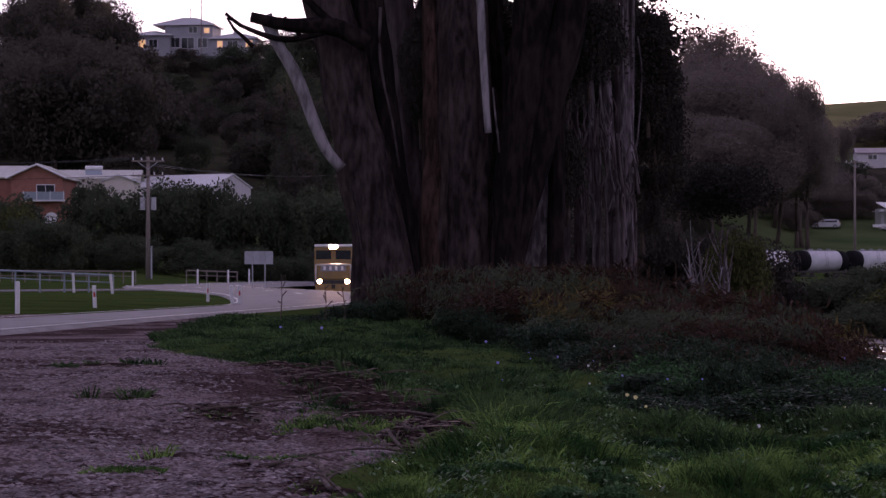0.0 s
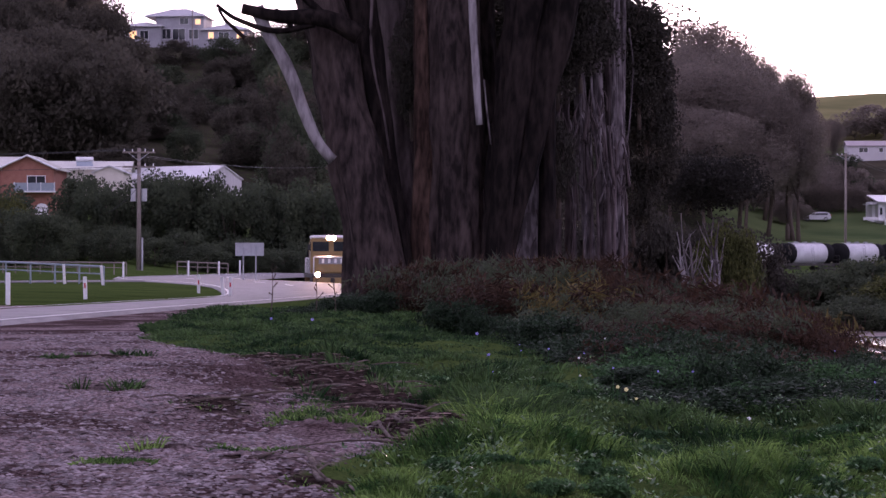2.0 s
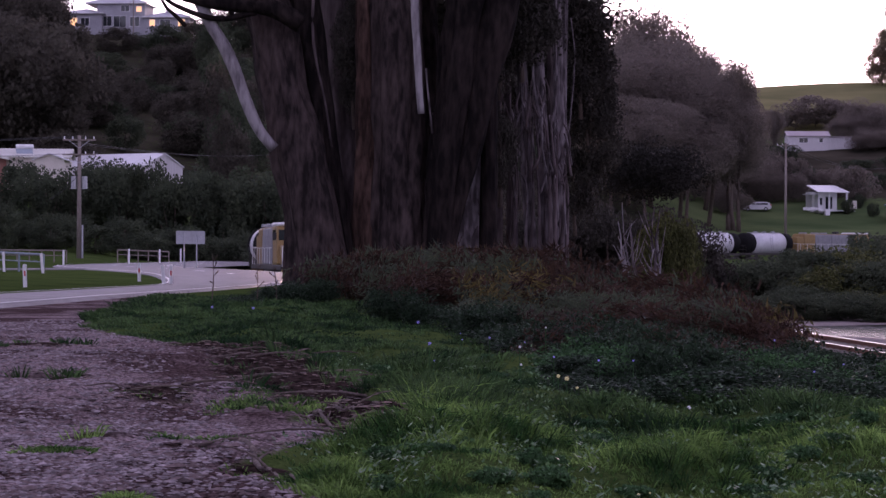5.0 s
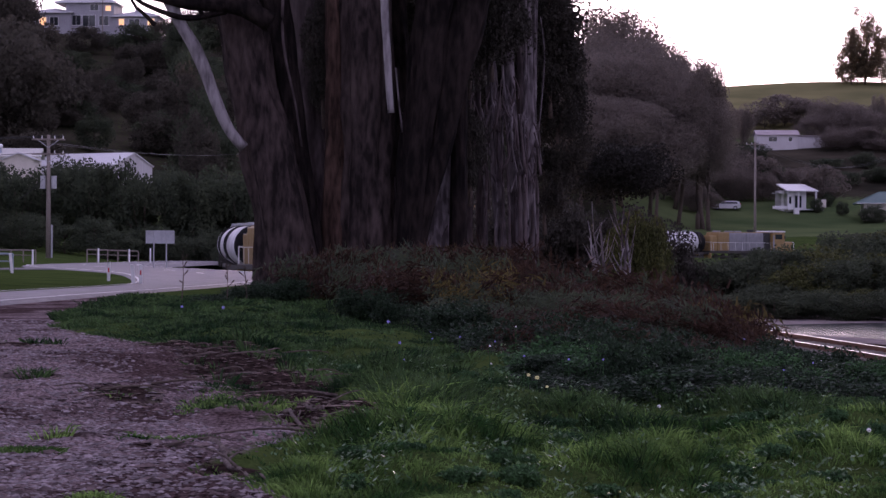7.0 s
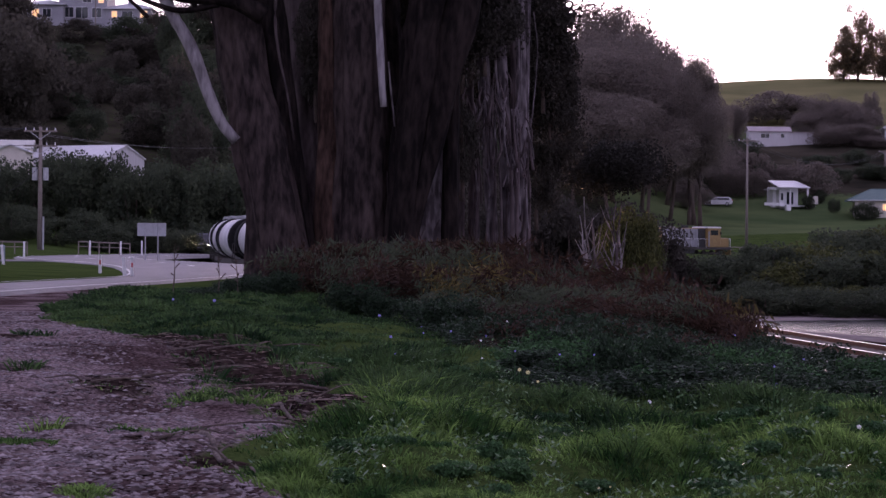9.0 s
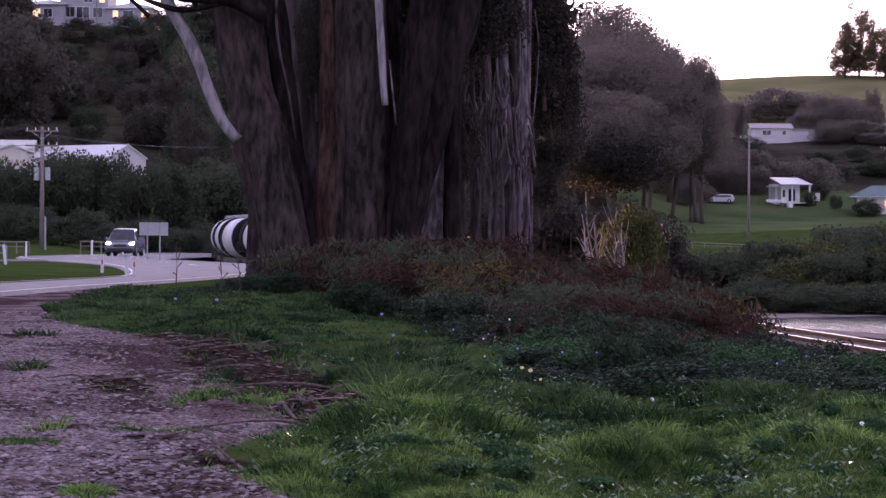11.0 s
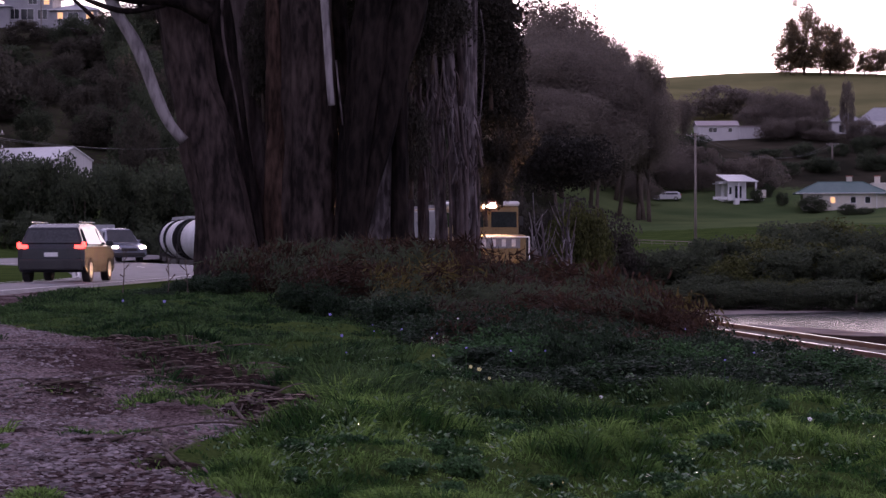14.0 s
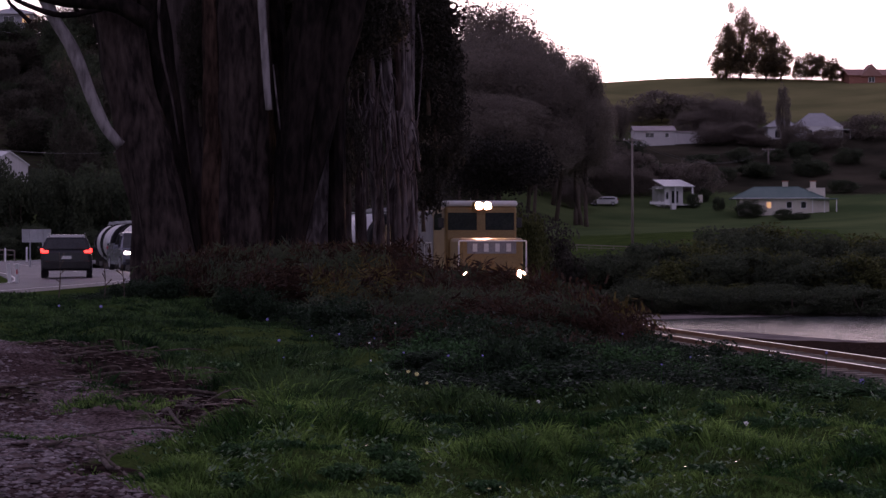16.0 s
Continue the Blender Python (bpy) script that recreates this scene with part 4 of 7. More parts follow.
def umbrella_tree():
    """A wide flat-topped tree on many pale stems, beyond the near track."""
    p = spot(6.657, -0.428, 100)
    g = gz(p.x, p.y)
    ob = thing("umbrella_tree", pose(p.x, p.y, g), "flat-topped dark tree on a cluster of bare pale stems", "tree")
    rng = np.random.default_rng(5)
    for i in range(10):
        x0, top = rng.uniform(-1.3, 0.7), rng.uniform(3.0, 5.2)
        pts = [Vector((x0 * 0.5, rng.uniform(-.4, .4), -0.2))]
        for k in range(1, 8):
            pts.append(pts[-1] + Vector((x0 * 0.09 - 0.02 + rng.uniform(-.11, .11), rng.uniform(-.08, .08), top / 7)))
        pieces = [tube(pts, np.linspace(rng.uniform(0.05, 0.085), 0.022, 8), 7, 0.3, i)]
        for k in (3, 4, 5):
            s = rng.choice((-1, 1))
            a = pts[k]
            pieces.append(tube([a, a + Vector((s * 0.22, 0.05, 0.35)), a + Vector((s * rng.uniform(.3, .6), 0.1, rng.uniform(.7, 1.3)))], (0.03, 0.022, 0.012), 6, 0.2, k))
        v, f = merge(pieces)
        raw("stem", v, f, M["bark_pale"] if i % 3 else M["bark_grey"], ob, smooth_faces=True)
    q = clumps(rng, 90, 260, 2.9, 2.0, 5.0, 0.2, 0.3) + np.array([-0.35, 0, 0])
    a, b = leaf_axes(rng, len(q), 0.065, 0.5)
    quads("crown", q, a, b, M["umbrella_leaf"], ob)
    return ob


umbrella_tree()
for (b, e), r, rad in (((7.017, 0.815), 103, 1.3), ((7.313, 0.627), 104, 1.0), ((6.614, 0.490), 102, 1.0)):
    S += 1
    tree_by((b, e), r, rad, kind="round", seed=S, leaf="olive_leaf", name="shrub", category="shrub", label="small yellow-green shrub beside the railway", group="railway shrubs", trunk=0.03)
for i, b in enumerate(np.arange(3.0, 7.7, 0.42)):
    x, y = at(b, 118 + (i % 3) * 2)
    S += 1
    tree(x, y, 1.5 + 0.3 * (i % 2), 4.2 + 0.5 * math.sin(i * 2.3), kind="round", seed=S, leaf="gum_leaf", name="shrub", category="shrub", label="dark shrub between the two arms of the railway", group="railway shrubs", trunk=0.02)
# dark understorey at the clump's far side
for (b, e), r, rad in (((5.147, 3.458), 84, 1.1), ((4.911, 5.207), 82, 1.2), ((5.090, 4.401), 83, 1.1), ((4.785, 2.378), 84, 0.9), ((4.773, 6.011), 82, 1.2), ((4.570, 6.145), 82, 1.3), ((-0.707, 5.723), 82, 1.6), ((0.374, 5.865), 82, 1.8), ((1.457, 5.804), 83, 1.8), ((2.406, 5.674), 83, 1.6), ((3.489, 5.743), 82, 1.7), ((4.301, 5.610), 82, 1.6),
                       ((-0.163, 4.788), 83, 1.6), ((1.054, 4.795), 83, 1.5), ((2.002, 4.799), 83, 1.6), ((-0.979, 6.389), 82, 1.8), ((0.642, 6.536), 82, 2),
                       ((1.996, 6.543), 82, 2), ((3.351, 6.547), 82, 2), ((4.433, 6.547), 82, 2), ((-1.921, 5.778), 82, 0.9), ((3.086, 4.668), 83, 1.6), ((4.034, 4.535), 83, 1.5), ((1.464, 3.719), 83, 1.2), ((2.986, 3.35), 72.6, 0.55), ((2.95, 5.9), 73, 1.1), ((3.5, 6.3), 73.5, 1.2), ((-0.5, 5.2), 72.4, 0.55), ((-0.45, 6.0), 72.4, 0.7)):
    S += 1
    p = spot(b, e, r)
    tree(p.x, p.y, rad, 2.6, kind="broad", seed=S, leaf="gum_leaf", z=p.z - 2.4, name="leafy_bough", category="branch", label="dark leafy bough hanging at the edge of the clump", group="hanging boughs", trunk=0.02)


# ---- undergrowth ----
def undergrowth(kind, seed):
    """Shared meshes for near plants, about one metre across."""
    rng = np.random.default_rng(300 + seed)
    if kind == "bracken":
        pts, aa, bb = [], [], []
        for tx, ty in rng.uniform(-1, 1, (44, 2)) * 0.6:
            h = rng.uniform(0.5, 1.05) * (1.1 - 0.3 * math.hypot(tx, ty))
            arch, bx, by = rng.uniform(1.35, 2.0), tx * 0.45, ty * 0.45
            for k in np.linspace(0.25, 1, 15):
                c = np.array([bx + tx * 0.7 * k * k, by + ty * 0.7 * k * k, h * math.sin(k * arch)])
                side = np.array([-ty, tx, 0]) / (math.hypot(tx, ty) + 0.05)
                for sgn in (-1, 1):
                    d = side * sgn * 0.11 * (1.25 - k) + rng.normal(size=3) * (0.02, 0.02, 0.045)
                    pts.append(c + d)
                    aa.append(d)
                    bb.append(np.array([tx, ty, 0.5]) / (math.hypot(tx, ty) + 0.5) * 0.02)
        return np.array(pts), np.array(aa), np.array(bb), None
    n = {"weed": 2000, "vine": 2600, "dry": 1100}[kind]
    p = clumps(rng, 40, n // 40, 0.6, 0.9, 0.0, 0.24, 0.3)
    p[:, 2] = np.abs(p[:, 2])
    a, b = leaf_axes(rng, len(p), {"weed": 0.04, "vine": 0.034, "dry": 0.06}[kind], {"weed": 0.5, "vine": 0.65, "dry": 0.12}[kind])
    if kind == "dry":
        a[:, 2] = np.abs(a[:, 2]) * 2
    return p, a, b, None


PLANTS = {}


def plant(kind, seed, leaf, x, y, size, height, name, label, category, group):
    key = (kind, seed % 3, leaf)
    if key not in PLANTS:
        p, a, b, _ = undergrowth(kind, seed % 3)
        PLANTS[key] = quads(name, p, a, b, M[leaf], False)
    ob = new(name, PLANTS[key])
    ob.matrix_world = pose(x, y, gz(x, y) - 0.05, 0, 0, (seed * 97) % 360) @ Matrix.Diagonal((size * (1.0 if kind == "bracken" else 0.8), size * (1.0 if kind == "bracken" else 0.8), height, 1))
    return tagged(ob, label, category, group)


rng = np.random.default_rng(11)
for i in range(215):
    b, r = rng.uniform(-1.5, 11.5), rng.uniform(35, 62)
    if (r > 57 and b > 8) or b < np.interp(r, (35, 46, 52), (2.6, 0.3, -1.5)):
        continue
    if b > 7:
        r = min(r, 50)
    x, y = at(b, r)
    d, _ = near_line(np.array([x]), np.array([y]), TRACK)
    if d[0] < 3.2:
        continue
    h = np.interp(b, (-1.5, 0, 3, 6, 8, 9.3, 10.4, 13.5), (0.7, 1.1, 1.3, 1.5, 1.45, 1.2, 0.45, 0.2)) * np.interp(r, (35, 50), (0.55, 1.0)) * rng.uniform(0.6, 1.08)
    plant("bracken", i, "fern" if i % 5 not in (1, 3) else ("fern_dry" if i % 5 == 1 and i % 2 else "hedge_leaf"), x, y, 0.5 + h * rng.uniform(0.9, 1.4), h * np.interp(b, (3.0, 5.2, 7.5), (1.28, 0.98, 1.1)), "bracken", "clump of russet bracken under the gums", "fern", "bracken clumps")
for i in range(285):
    b, r = rng.uniform(-4.5, 16.5), rng.uniform(20.5, 40)
    if i % 7 == 0:
        b, r = rng.uniform(4.5, 12.5), rng.uniform(19.5, 22)
    if i % 7 and b < np.interp(r, (18, 22, 28, 33, 40), (6.0, 4.5, 3.2, 2.2, -1.0)):
        continue
    x, y = at(b, r)
    h = np.interp(r, (18, 30, 40), (0.2, 0.4, 0.5)) * rng.uniform(0.6, 1.5)
    kind = "vine" if r > 23 + i % 3 or i % 7 == 0 else "weed"
    plant(kind, i, "vine_leaf" if kind == "vine" else "weed_leaf", x, y, rng.uniform(0.6, 1.1), h, "weed_clump", "low tangle of dark green creeper and weeds", "plant", "creeper tangle")
# taller dark weeds crowding the slope above the railway
for i in range(80):
    b, r = rng.uniform(4.2, 13.0), rng.uniform(20.5, 29)
    if b < np.interp(r, (20, 24, 29), (6.2, 4.9, 3.4)):
        continue
    x, y = at(b, r)
    h = np.interp(b, (4, 6, 9, 13), (0.5, 0.62, 0.5, 0.3)) * rng.uniform(0.6, 1.15)
    plant("weed" if i % 3 else "vine", i, "vine_leaf" if i % 5 else "weed_leaf", x, y, rng.uniform(0.55, 0.95), h, "weed_clump", "tall clump of dark blue-green weeds", "plant", "tall weeds")
# leafy bushes close beside the line
for i, (b, r, h) in enumerate(((4.9, 78.5, 1.7), (5.1, 79, 1.9), (5.3, 78, 1.6), (5.45, 77, 1.35), (5.6, 76, 1.1), (5.8, 75, 1.0), (6.0, 73.5, 0.9), (5.2, 76, 1.5), (4.6, 77, 1.7))):
    x, y = at(b, r)
    plant("vine", i, "olive_leaf", x, y, 0.85, h * 1.1, "bush", "leafy bush beside the railway line", "shrub", "bushes beside the line")
for i in range(46):
    b, r = rng.uniform(8.2, 10.5), rng.uniform(40, 52)
    x, y = at(b, r)
    d, _ = near_line(np.array([x]), np.array([y]), TRACK)
    if d[0] < 2.6:
        continue
    h = np.interp(b, (8.2, 9.3, 10.0, 10.5), (1.15, 0.85, 0.5, 0.3)) * rng.uniform(0.75, 1.1)
    plant("bracken", i, "fern" if i % 3 else "fern_dry", x, y, 0.5 + h * 0.9, h * 1.12, "bracken", "clump of russet bracken on the railway bank", "fern", "bracken clumps")
# weeds on the near shoulder of the track
for i in range(60):
    k = int(np.argmin(np.abs(TRACK[:, 1] - rng.uniform(26, 62)) + 1000 * (TRACK[:, 0] < 5)))
    x, y = TRACK[k, 0] - rng.uniform(1.7, 3.2), TRACK[k, 1]
    plant("vine" if i % 2 else "bracken", i, "vine_leaf" if i % 2 else "fern", x, y, 0.7, rng.uniform(0.3, 0.55), "weed_clump" if i % 2 else "bracken", "dark weeds on the shoulder of the track" if i % 2 else "low russet bracken on the shoulder of the track", "plant" if i % 2 else "fern", "weeds beside the track")
# bracken running down towards the near rails
for i in range(95):
    b, r = rng.uniform(3.5, 14.5), rng.uniform(24, 36)
    x, y = at(b, r)
    h = np.interp(b, (3.5, 6, 8.5, 10, 14), (0.4, 0.7, 0.5, 0.34, 0.3)) * np.interp(r, (24, 34), (0.75, 1.0)) * rng.uniform(0.6, 1.05)
    plant("bracken", i, "fern" if i % 4 else "vine_leaf", x, y, 0.5 + h * rng.uniform(0.8, 1.2), h, "bracken", "low russet bracken among creeper beside the railway", "fern", "bracken clumps")
for i in range(14):
    b, r = rng.uniform(-3.3, -1.2), rng.uniform(46, 52)
    x, y = at(b, r)
    plant("vine", i, "vine_leaf", x, y, 0.8, np.interp(b, (-3.3, -1.4), (0.2, 0.6)) * rng.uniform(0.8, 1.1), "weed_clump", "glossy-leaved creeper at the foot of the gums", "plant", "creeper tangle")


def blades(name, base, tip, width, label, material):
    """One mesh of many bent grass blades (two triangles each)."""
    rng = np.random.default_rng(17)
    n = len(base)
    d = tip - base
    side = np.cross(d, rng.normal(size=(n, 3)))
    side /= np.linalg.norm(side, axis=1)[:, None] + 1e-9
    side *= width[:, None]
    mid = base + d * 0.55 + np.array([0, 0, 1.0]) * (np.linalg.norm(d[:, :2], axis=1) * 0.3)[:, None]
    v = np.stack([base - side, base + side, mid + side * 0.8, tip, mid - side * 0.8], 1).astype(np.float32)
    mesh = bpy.data.meshes.new(name)
    mesh.vertices.add(5 * n)
    mesh.vertices.foreach_set("co", v.ravel())
    mesh.loops.add(7 * n)
    corners = (np.arange(n, dtype=np.int32)[:, None] * 5 + np.array([0, 1, 2, 4, 2, 3, 4], np.int32)).ravel()
    mesh.loops.foreach_set("vertex_index", corners)
    mesh.polygons.add(2 * n)
    mesh.polygons.foreach_set("loop_start", (np.arange(n, dtype=np.int32)[:, None] * 7 + np.array([0, 4], np.int32)).ravel())
    mesh.polygons.foreach_set("loop_total", np.tile(np.array([4, 3], np.int32), n))
    mesh.update(calc_edges=True)
    return tagged(finish(name, mesh, M[material]), label, "grass", kind="stuff")


TUFTS = [(-5.2, -3.2, 14.3, 0.12), (-8.3, -6.9, 13.4, 0.1), (-6.2, -5.6, 11.5, 0.08), (-3.9, -2.6, 17.4, 0.3), (-3.3, -2.0, 18.8, 0.35), (-2.4, -1.2, 16.8, 0.3)]


def grass():
    """Tussocky grass of the verge and a few thin tufts in the gravel."""
    rng = np.random.default_rng(9)
    b = np.concatenate([rng.uniform(-9.5, 17, 21000), rng.uniform(-9, 3, 8000)])
    r = np.concatenate([10.4 + 30 * rng.uniform(size=21000) ** 1.5, rng.uniform(26, 56, 8000)])
    x, y = r * np.sin(np.radians(b)), r * np.cos(np.radians(b))
    g, lit = gravel_amount(r, b), litter_amount(r, b)
    patch = np.array([noise.noise(Vector((q * 0.9, s * 0.45, 3))) for q, s in zip(x, y)])
    d, _ = near_line(x, y, ROAD)
    keep = (g < 0.5) & (rng.uniform(size=len(b)) > lit * 0.95) & (rng.uniform(size=len(b)) < 0.8 + patch) & ((b < 4) | (r < 30)) & ((b < np.interp(r, (22, 30, 45), (3.6, 2.8, -0.5))) | (rng.uniform(size=len(b)) < np.interp(r, (21, 25), (1, 0.3)))) & (d > 2.2)
    x, y, r, patch = x[keep], y[keep], r[keep], patch[keep]
    for b0, b1, r0, w in TUFTS:
        tb, tr = rng.uniform(b0, b1, 50), r0 + rng.normal(size=50) * w
        tx, ty = tr * np.sin(np.radians(tb)), tr * np.cos(np.radians(tb))
        x, y, r, patch = np.append(x, tx), np.append(y, ty), np.append(r, tr), np.append(patch, np.full(50, -0.16))
    k = 24
    bank = np.exp(-((r - 16.8 - 0.5 * np.sin(x * 1.7)) / 1.5) ** 2) + 0.8 * np.exp(-((r - 22.2 - 0.6 * np.sin(x * 1.3)) / 1.0) ** 2)  # taller grass on two low banks
    h = (1 + 0.4 * bank) * (0.03 + 0.075 * np.clip(patch * 2.2 + 0.4, 0, 1.4)) * rng.uniform(0.5, 1.4, len(x))
    x, y, r, h = (np.repeat(q, k) for q in (x, y, r, h))
    n = len(x)
    a, out = rng.uniform(0, 6.283, n), rng.uniform(0, 1, n) ** 0.7
    spread = 0.02 + 0.06 * out * np.interp(r, (11, 40), (1, 1.8))
    x0, y0 = x + np.cos(a) * spread, y + np.sin(a) * spread
    base = np.stack([x0, y0, ground_z(x0, y0) - 0.01], 1)
    h = h * rng.uniform(0.6, 1.3, n)
    lean = h * (0.2 + 0.8 * out)
    tip = base + np.stack([np.cos(a) * lean, np.sin(a) * lean, h * (1 - 0.4 * out)], 1)
    width = 0.0033 * rng.uniform(0.6, 1.6, n) * np.interp(r, (11, 40), (1, 2.6))
    lush = r + 0.8 * np.sin(x * 1.3) + rng.normal(size=n) * 0.6 < 16.8
    blades("grass", base[lush], tip[lush], width[lush], "lush yellow-green tussocky grass beside the gravel", "blade_lush")
    blades("grass", base[~lush], tip[~lush], width[~lush], "darker green rough grass of the bank", "blade")


grass()


def verge_weeds():
    """Leafy weeds among the grass, joined."""
    ps, aa, bb = [], [], []
    for i in range(130):
        b, r = RNG.uniform(-3.5, 16.5), 11.2 + 13 * RNG.uniform() ** 1.3
        if gravel_amount(np.array([r]), np.array([b]))[0] > 0.35 or litter_amount(np.array([r]), np.array([b]))[0] > 0.3:
            continue
        x, y = at(b, r)
        p, a, bx, _ = undergrowth("weed", i % 3)
        k, h = RNG.uniform(0.1, 0.24), RNG.uniform(0.06, 0.12)
        sc = np.array([k, k, h])
        ps.append(p * sc + (x, y, gz(x, y) - 0.02))
        aa.append(a * 0.32)
        bb.append(bx * 0.32)
    tagged(quads("verge_weeds", np.concatenate(ps), np.concatenate(aa), np.concatenate(bb), M["weed_leaf"]), "leafy green weeds among the verge grass", "plant", kind="stuff")


verge_weeds()


def broad_leaves():
    """Rosettes of broad glossy leaves standing among the grass, joined."""
    rng = np.random.default_rng(71)
    ps, aa, bb = [], [], []
    for i in range(900):
        b, r = rng.uniform(-3.0, 16.5), 11.3 + 12 * rng.uniform() ** 1.2
        if gravel_amount(np.array([r]), np.array([b]))[0] > 0.35 or litter_amount(np.array([r]), np.array([b]))[0] > 0.3:
            continue
        if noise.noise(Vector((b * 0.7, r * 0.5, 5))) < -0.05:
            continue
        x, y = at(b, r)
        z = gz(x, y)
        for k in range(rng.integers(5, 12)):
            t, ln, up = rng.uniform(0, 6.283), rng.uniform(0.010, 0.024), rng.uniform(0.1, 1.0)
            d = np.array([math.cos(t), math.sin(t), up])
            d *= ln / np.linalg.norm(d)
            ps.append(np.array([x, y, z + rng.uniform(0.03, 0.14)]) + d + rng.normal(size=3) * (0.05, 0.05, 0))
            aa.append(d)
            bb.append(np.array([-math.sin(t), math.cos(t), rng.uniform(-0.3, 0.3)]) * ln * rng.uniform(0.35, 0.7))
    tagged(quads("broad_leaf_weeds", np.array(ps), np.array(aa), np.array(bb), M["dock_leaf"]), "broad glossy pale-green weed leaves among the grass", "plant", kind="stuff")


broad_leaves()


def scatter(name, count, zone, size, material, label, category, seed, flat=0.5):
    """Loose stones or litter: small lumps lying on the ground, one mesh."""
    rng = np.random.default_rng(seed)
    verts, faces = [], []
    shape = np.array([(1, 0, 0), (0, 1, 0), (-1, 0, 0), (0, -1, 0), (0, 0, 1), (0, 0, -1)], float)
    tri = [(0, 1, 4), (1, 2, 4), (2, 3, 4), (3, 0, 4), (1, 0, 5), (2, 1, 5), (3, 2, 5), (0, 3, 5)]
    b, r = rng.uniform(zone[0], zone[1], count), zone[2] + (zone[3] - zone[2]) * rng.uniform(size=count) ** 1.4
    g = gravel_amount(r, b)
    ok = zone[4](g, r, b)
    b, r = b[ok], r[ok]
    x, y = r * np.sin(np.radians(b)), r * np.cos(np.radians(b))
    if name == "gravel":  # bare worn patches between the stones
        ok = np.array([noise.noise(Vector((q * 0.8, s * 0.35, 7))) + 0.5 * noise.noise(Vector((q * 2.4, s * 1.1, 2))) for q, s in zip(x, y)]) > rng.uniform(-0.45, 0.15, len(x))
        x, y = x[ok], y[ok]
    z = ground_z(x, y)
    for q in zip(x, y, z):
        s = size * rng.uniform(0.4, 1.0) ** 2 * 1.6
        o = len(verts)
        a = rng.uniform(0, 6.28)
        m = shape * rng.uniform(0.5, 1.2, (6, 1)) * (s * rng.uniform(.8, 1.6), s, s * flat)
        c, sn = math.cos(a), math.sin(a)
        for k in m:
            verts.append((q[0] + k[0] * c - k[1] * sn, q[1] + k[0] * sn + k[1] * c, q[2] + k[2] * 0.7))
        faces += [tuple(i + o for i in t) for t in tri]
    tagged(raw(name, verts, faces, M[material]), label, category, kind="stuff")


scatter("gravel", 48000, (-13, 1, 10.5, 34, lambda g, r, b: g > 0.45), 0.022, "stone", "loose grey gravel stones on the lay-by", "gravel", 1)
scatter("clods", 2400, (-13, 0, 11, 30, lambda g, r, b: g > 0.4), 0.042, "clod", "dark soil clods and larger stones on the lay-by", "stones", 8, 0.45)
scatter("leaf_litter", 14000, (-9, 2, 15, 34, lambda g, r, b: (litter_amount(r, b) > 0.25) | ((g > 0.35) & (g < 0.65) & (r < 20))), 0.035, "dead_leaf", "dead leaves and bark litter along the gravel edge", "litter", 2, 0.15)


def sticks():
    rng = np.random.default_rng(4)
    for i in range(90):
        b, r = rng.uniform(-6.5, 0.0), rng.uniform(13, 25)
        g = gravel_amount(np.array([r]), np.array([b]))[0]
        if litter_amount(np.array([r]), np.array([b]))[0] < 0.3 and (g < 0.3 or g > 0.9 or i % 4):
            continue
        x, y = at(b, r)
        z = gz(x, y)
        a, ln = rng.uniform(0, 6.28), rng.uniform(0.2, 0.8)
        ob = thing("stick", pose(x, y, z), "dry fallen stick on the gravel edge", "stick", "fallen sticks")
        v, f = trunk_between((0, 0, 0.012), (math.cos(a) * ln, math.sin(a) * ln * 0.6, 0.025), 0.011, 0.004, (0.05, 0.03, 0.03), 0.3, i, 6, 6)
        raw("twig", v, f, M["dry_wood"] if i % 3 == 0 else M["twig"], ob)


sticks()


def fallen_branch(ends, thick, seed):
    """A bare branch lying along the ground, with two side twigs."""
    (x0, y0), (x1, y1) = at(*ends[0]), at(*ends[1])
    ob = thing("fallen_branch", pose(x0, y0, gz(x0, y0)), "bare grey fallen branch on the gravel edge", "branch", "fallen branches")
    rng = np.random.default_rng(seed)
    pts = []
    for k in np.linspace(0, 1, 9):
        x, y = x0 + (x1 - x0) * k + 0.02 * math.sin(k * 9 + seed), y0 + (y1 - y0) * k + 0.03 * math.sin(k * 6 + seed)
        pts.append(Vector((x - x0, y - y0, gz(x, y) - gz(x0, y0) + thick * 0.8)))
    v, f = tube(pts, np.linspace(thick, thick * 0.4, 9), 8, 0.4, seed)
    raw("limb", v, f, M["dry_wood"], ob, smooth_faces=True)
    for k in (3, 5):
        e = pts[k] + Vector((rng.uniform(-.3, .3), rng.uniform(0.1, 0.4), rng.uniform(0.02, 0.1)))
        v, f = trunk_between(pts[k], e, thick * 0.5, thick * 0.2, (0.02, 0, 0.03), 0.3, seed + k, 5, 6)
        raw("twig", v, f, M["dry_wood"], ob, smooth_faces=True)


for i, (a, b, w) in enumerate((((-3.3, 13.7), (-1.9, 11.9), 0.019), ((-1.5, 16.2), (-0.3, 14.6), 0.016), ((-2.0, 15.6), (-0.9, 15.2), 0.013), ((-2.9, 16.9), (-1.2, 16.6), 0.012), ((-0.9, 15.9), (-0.2, 15.0), 0.014))):
    fallen_branch((a, b), w, i)


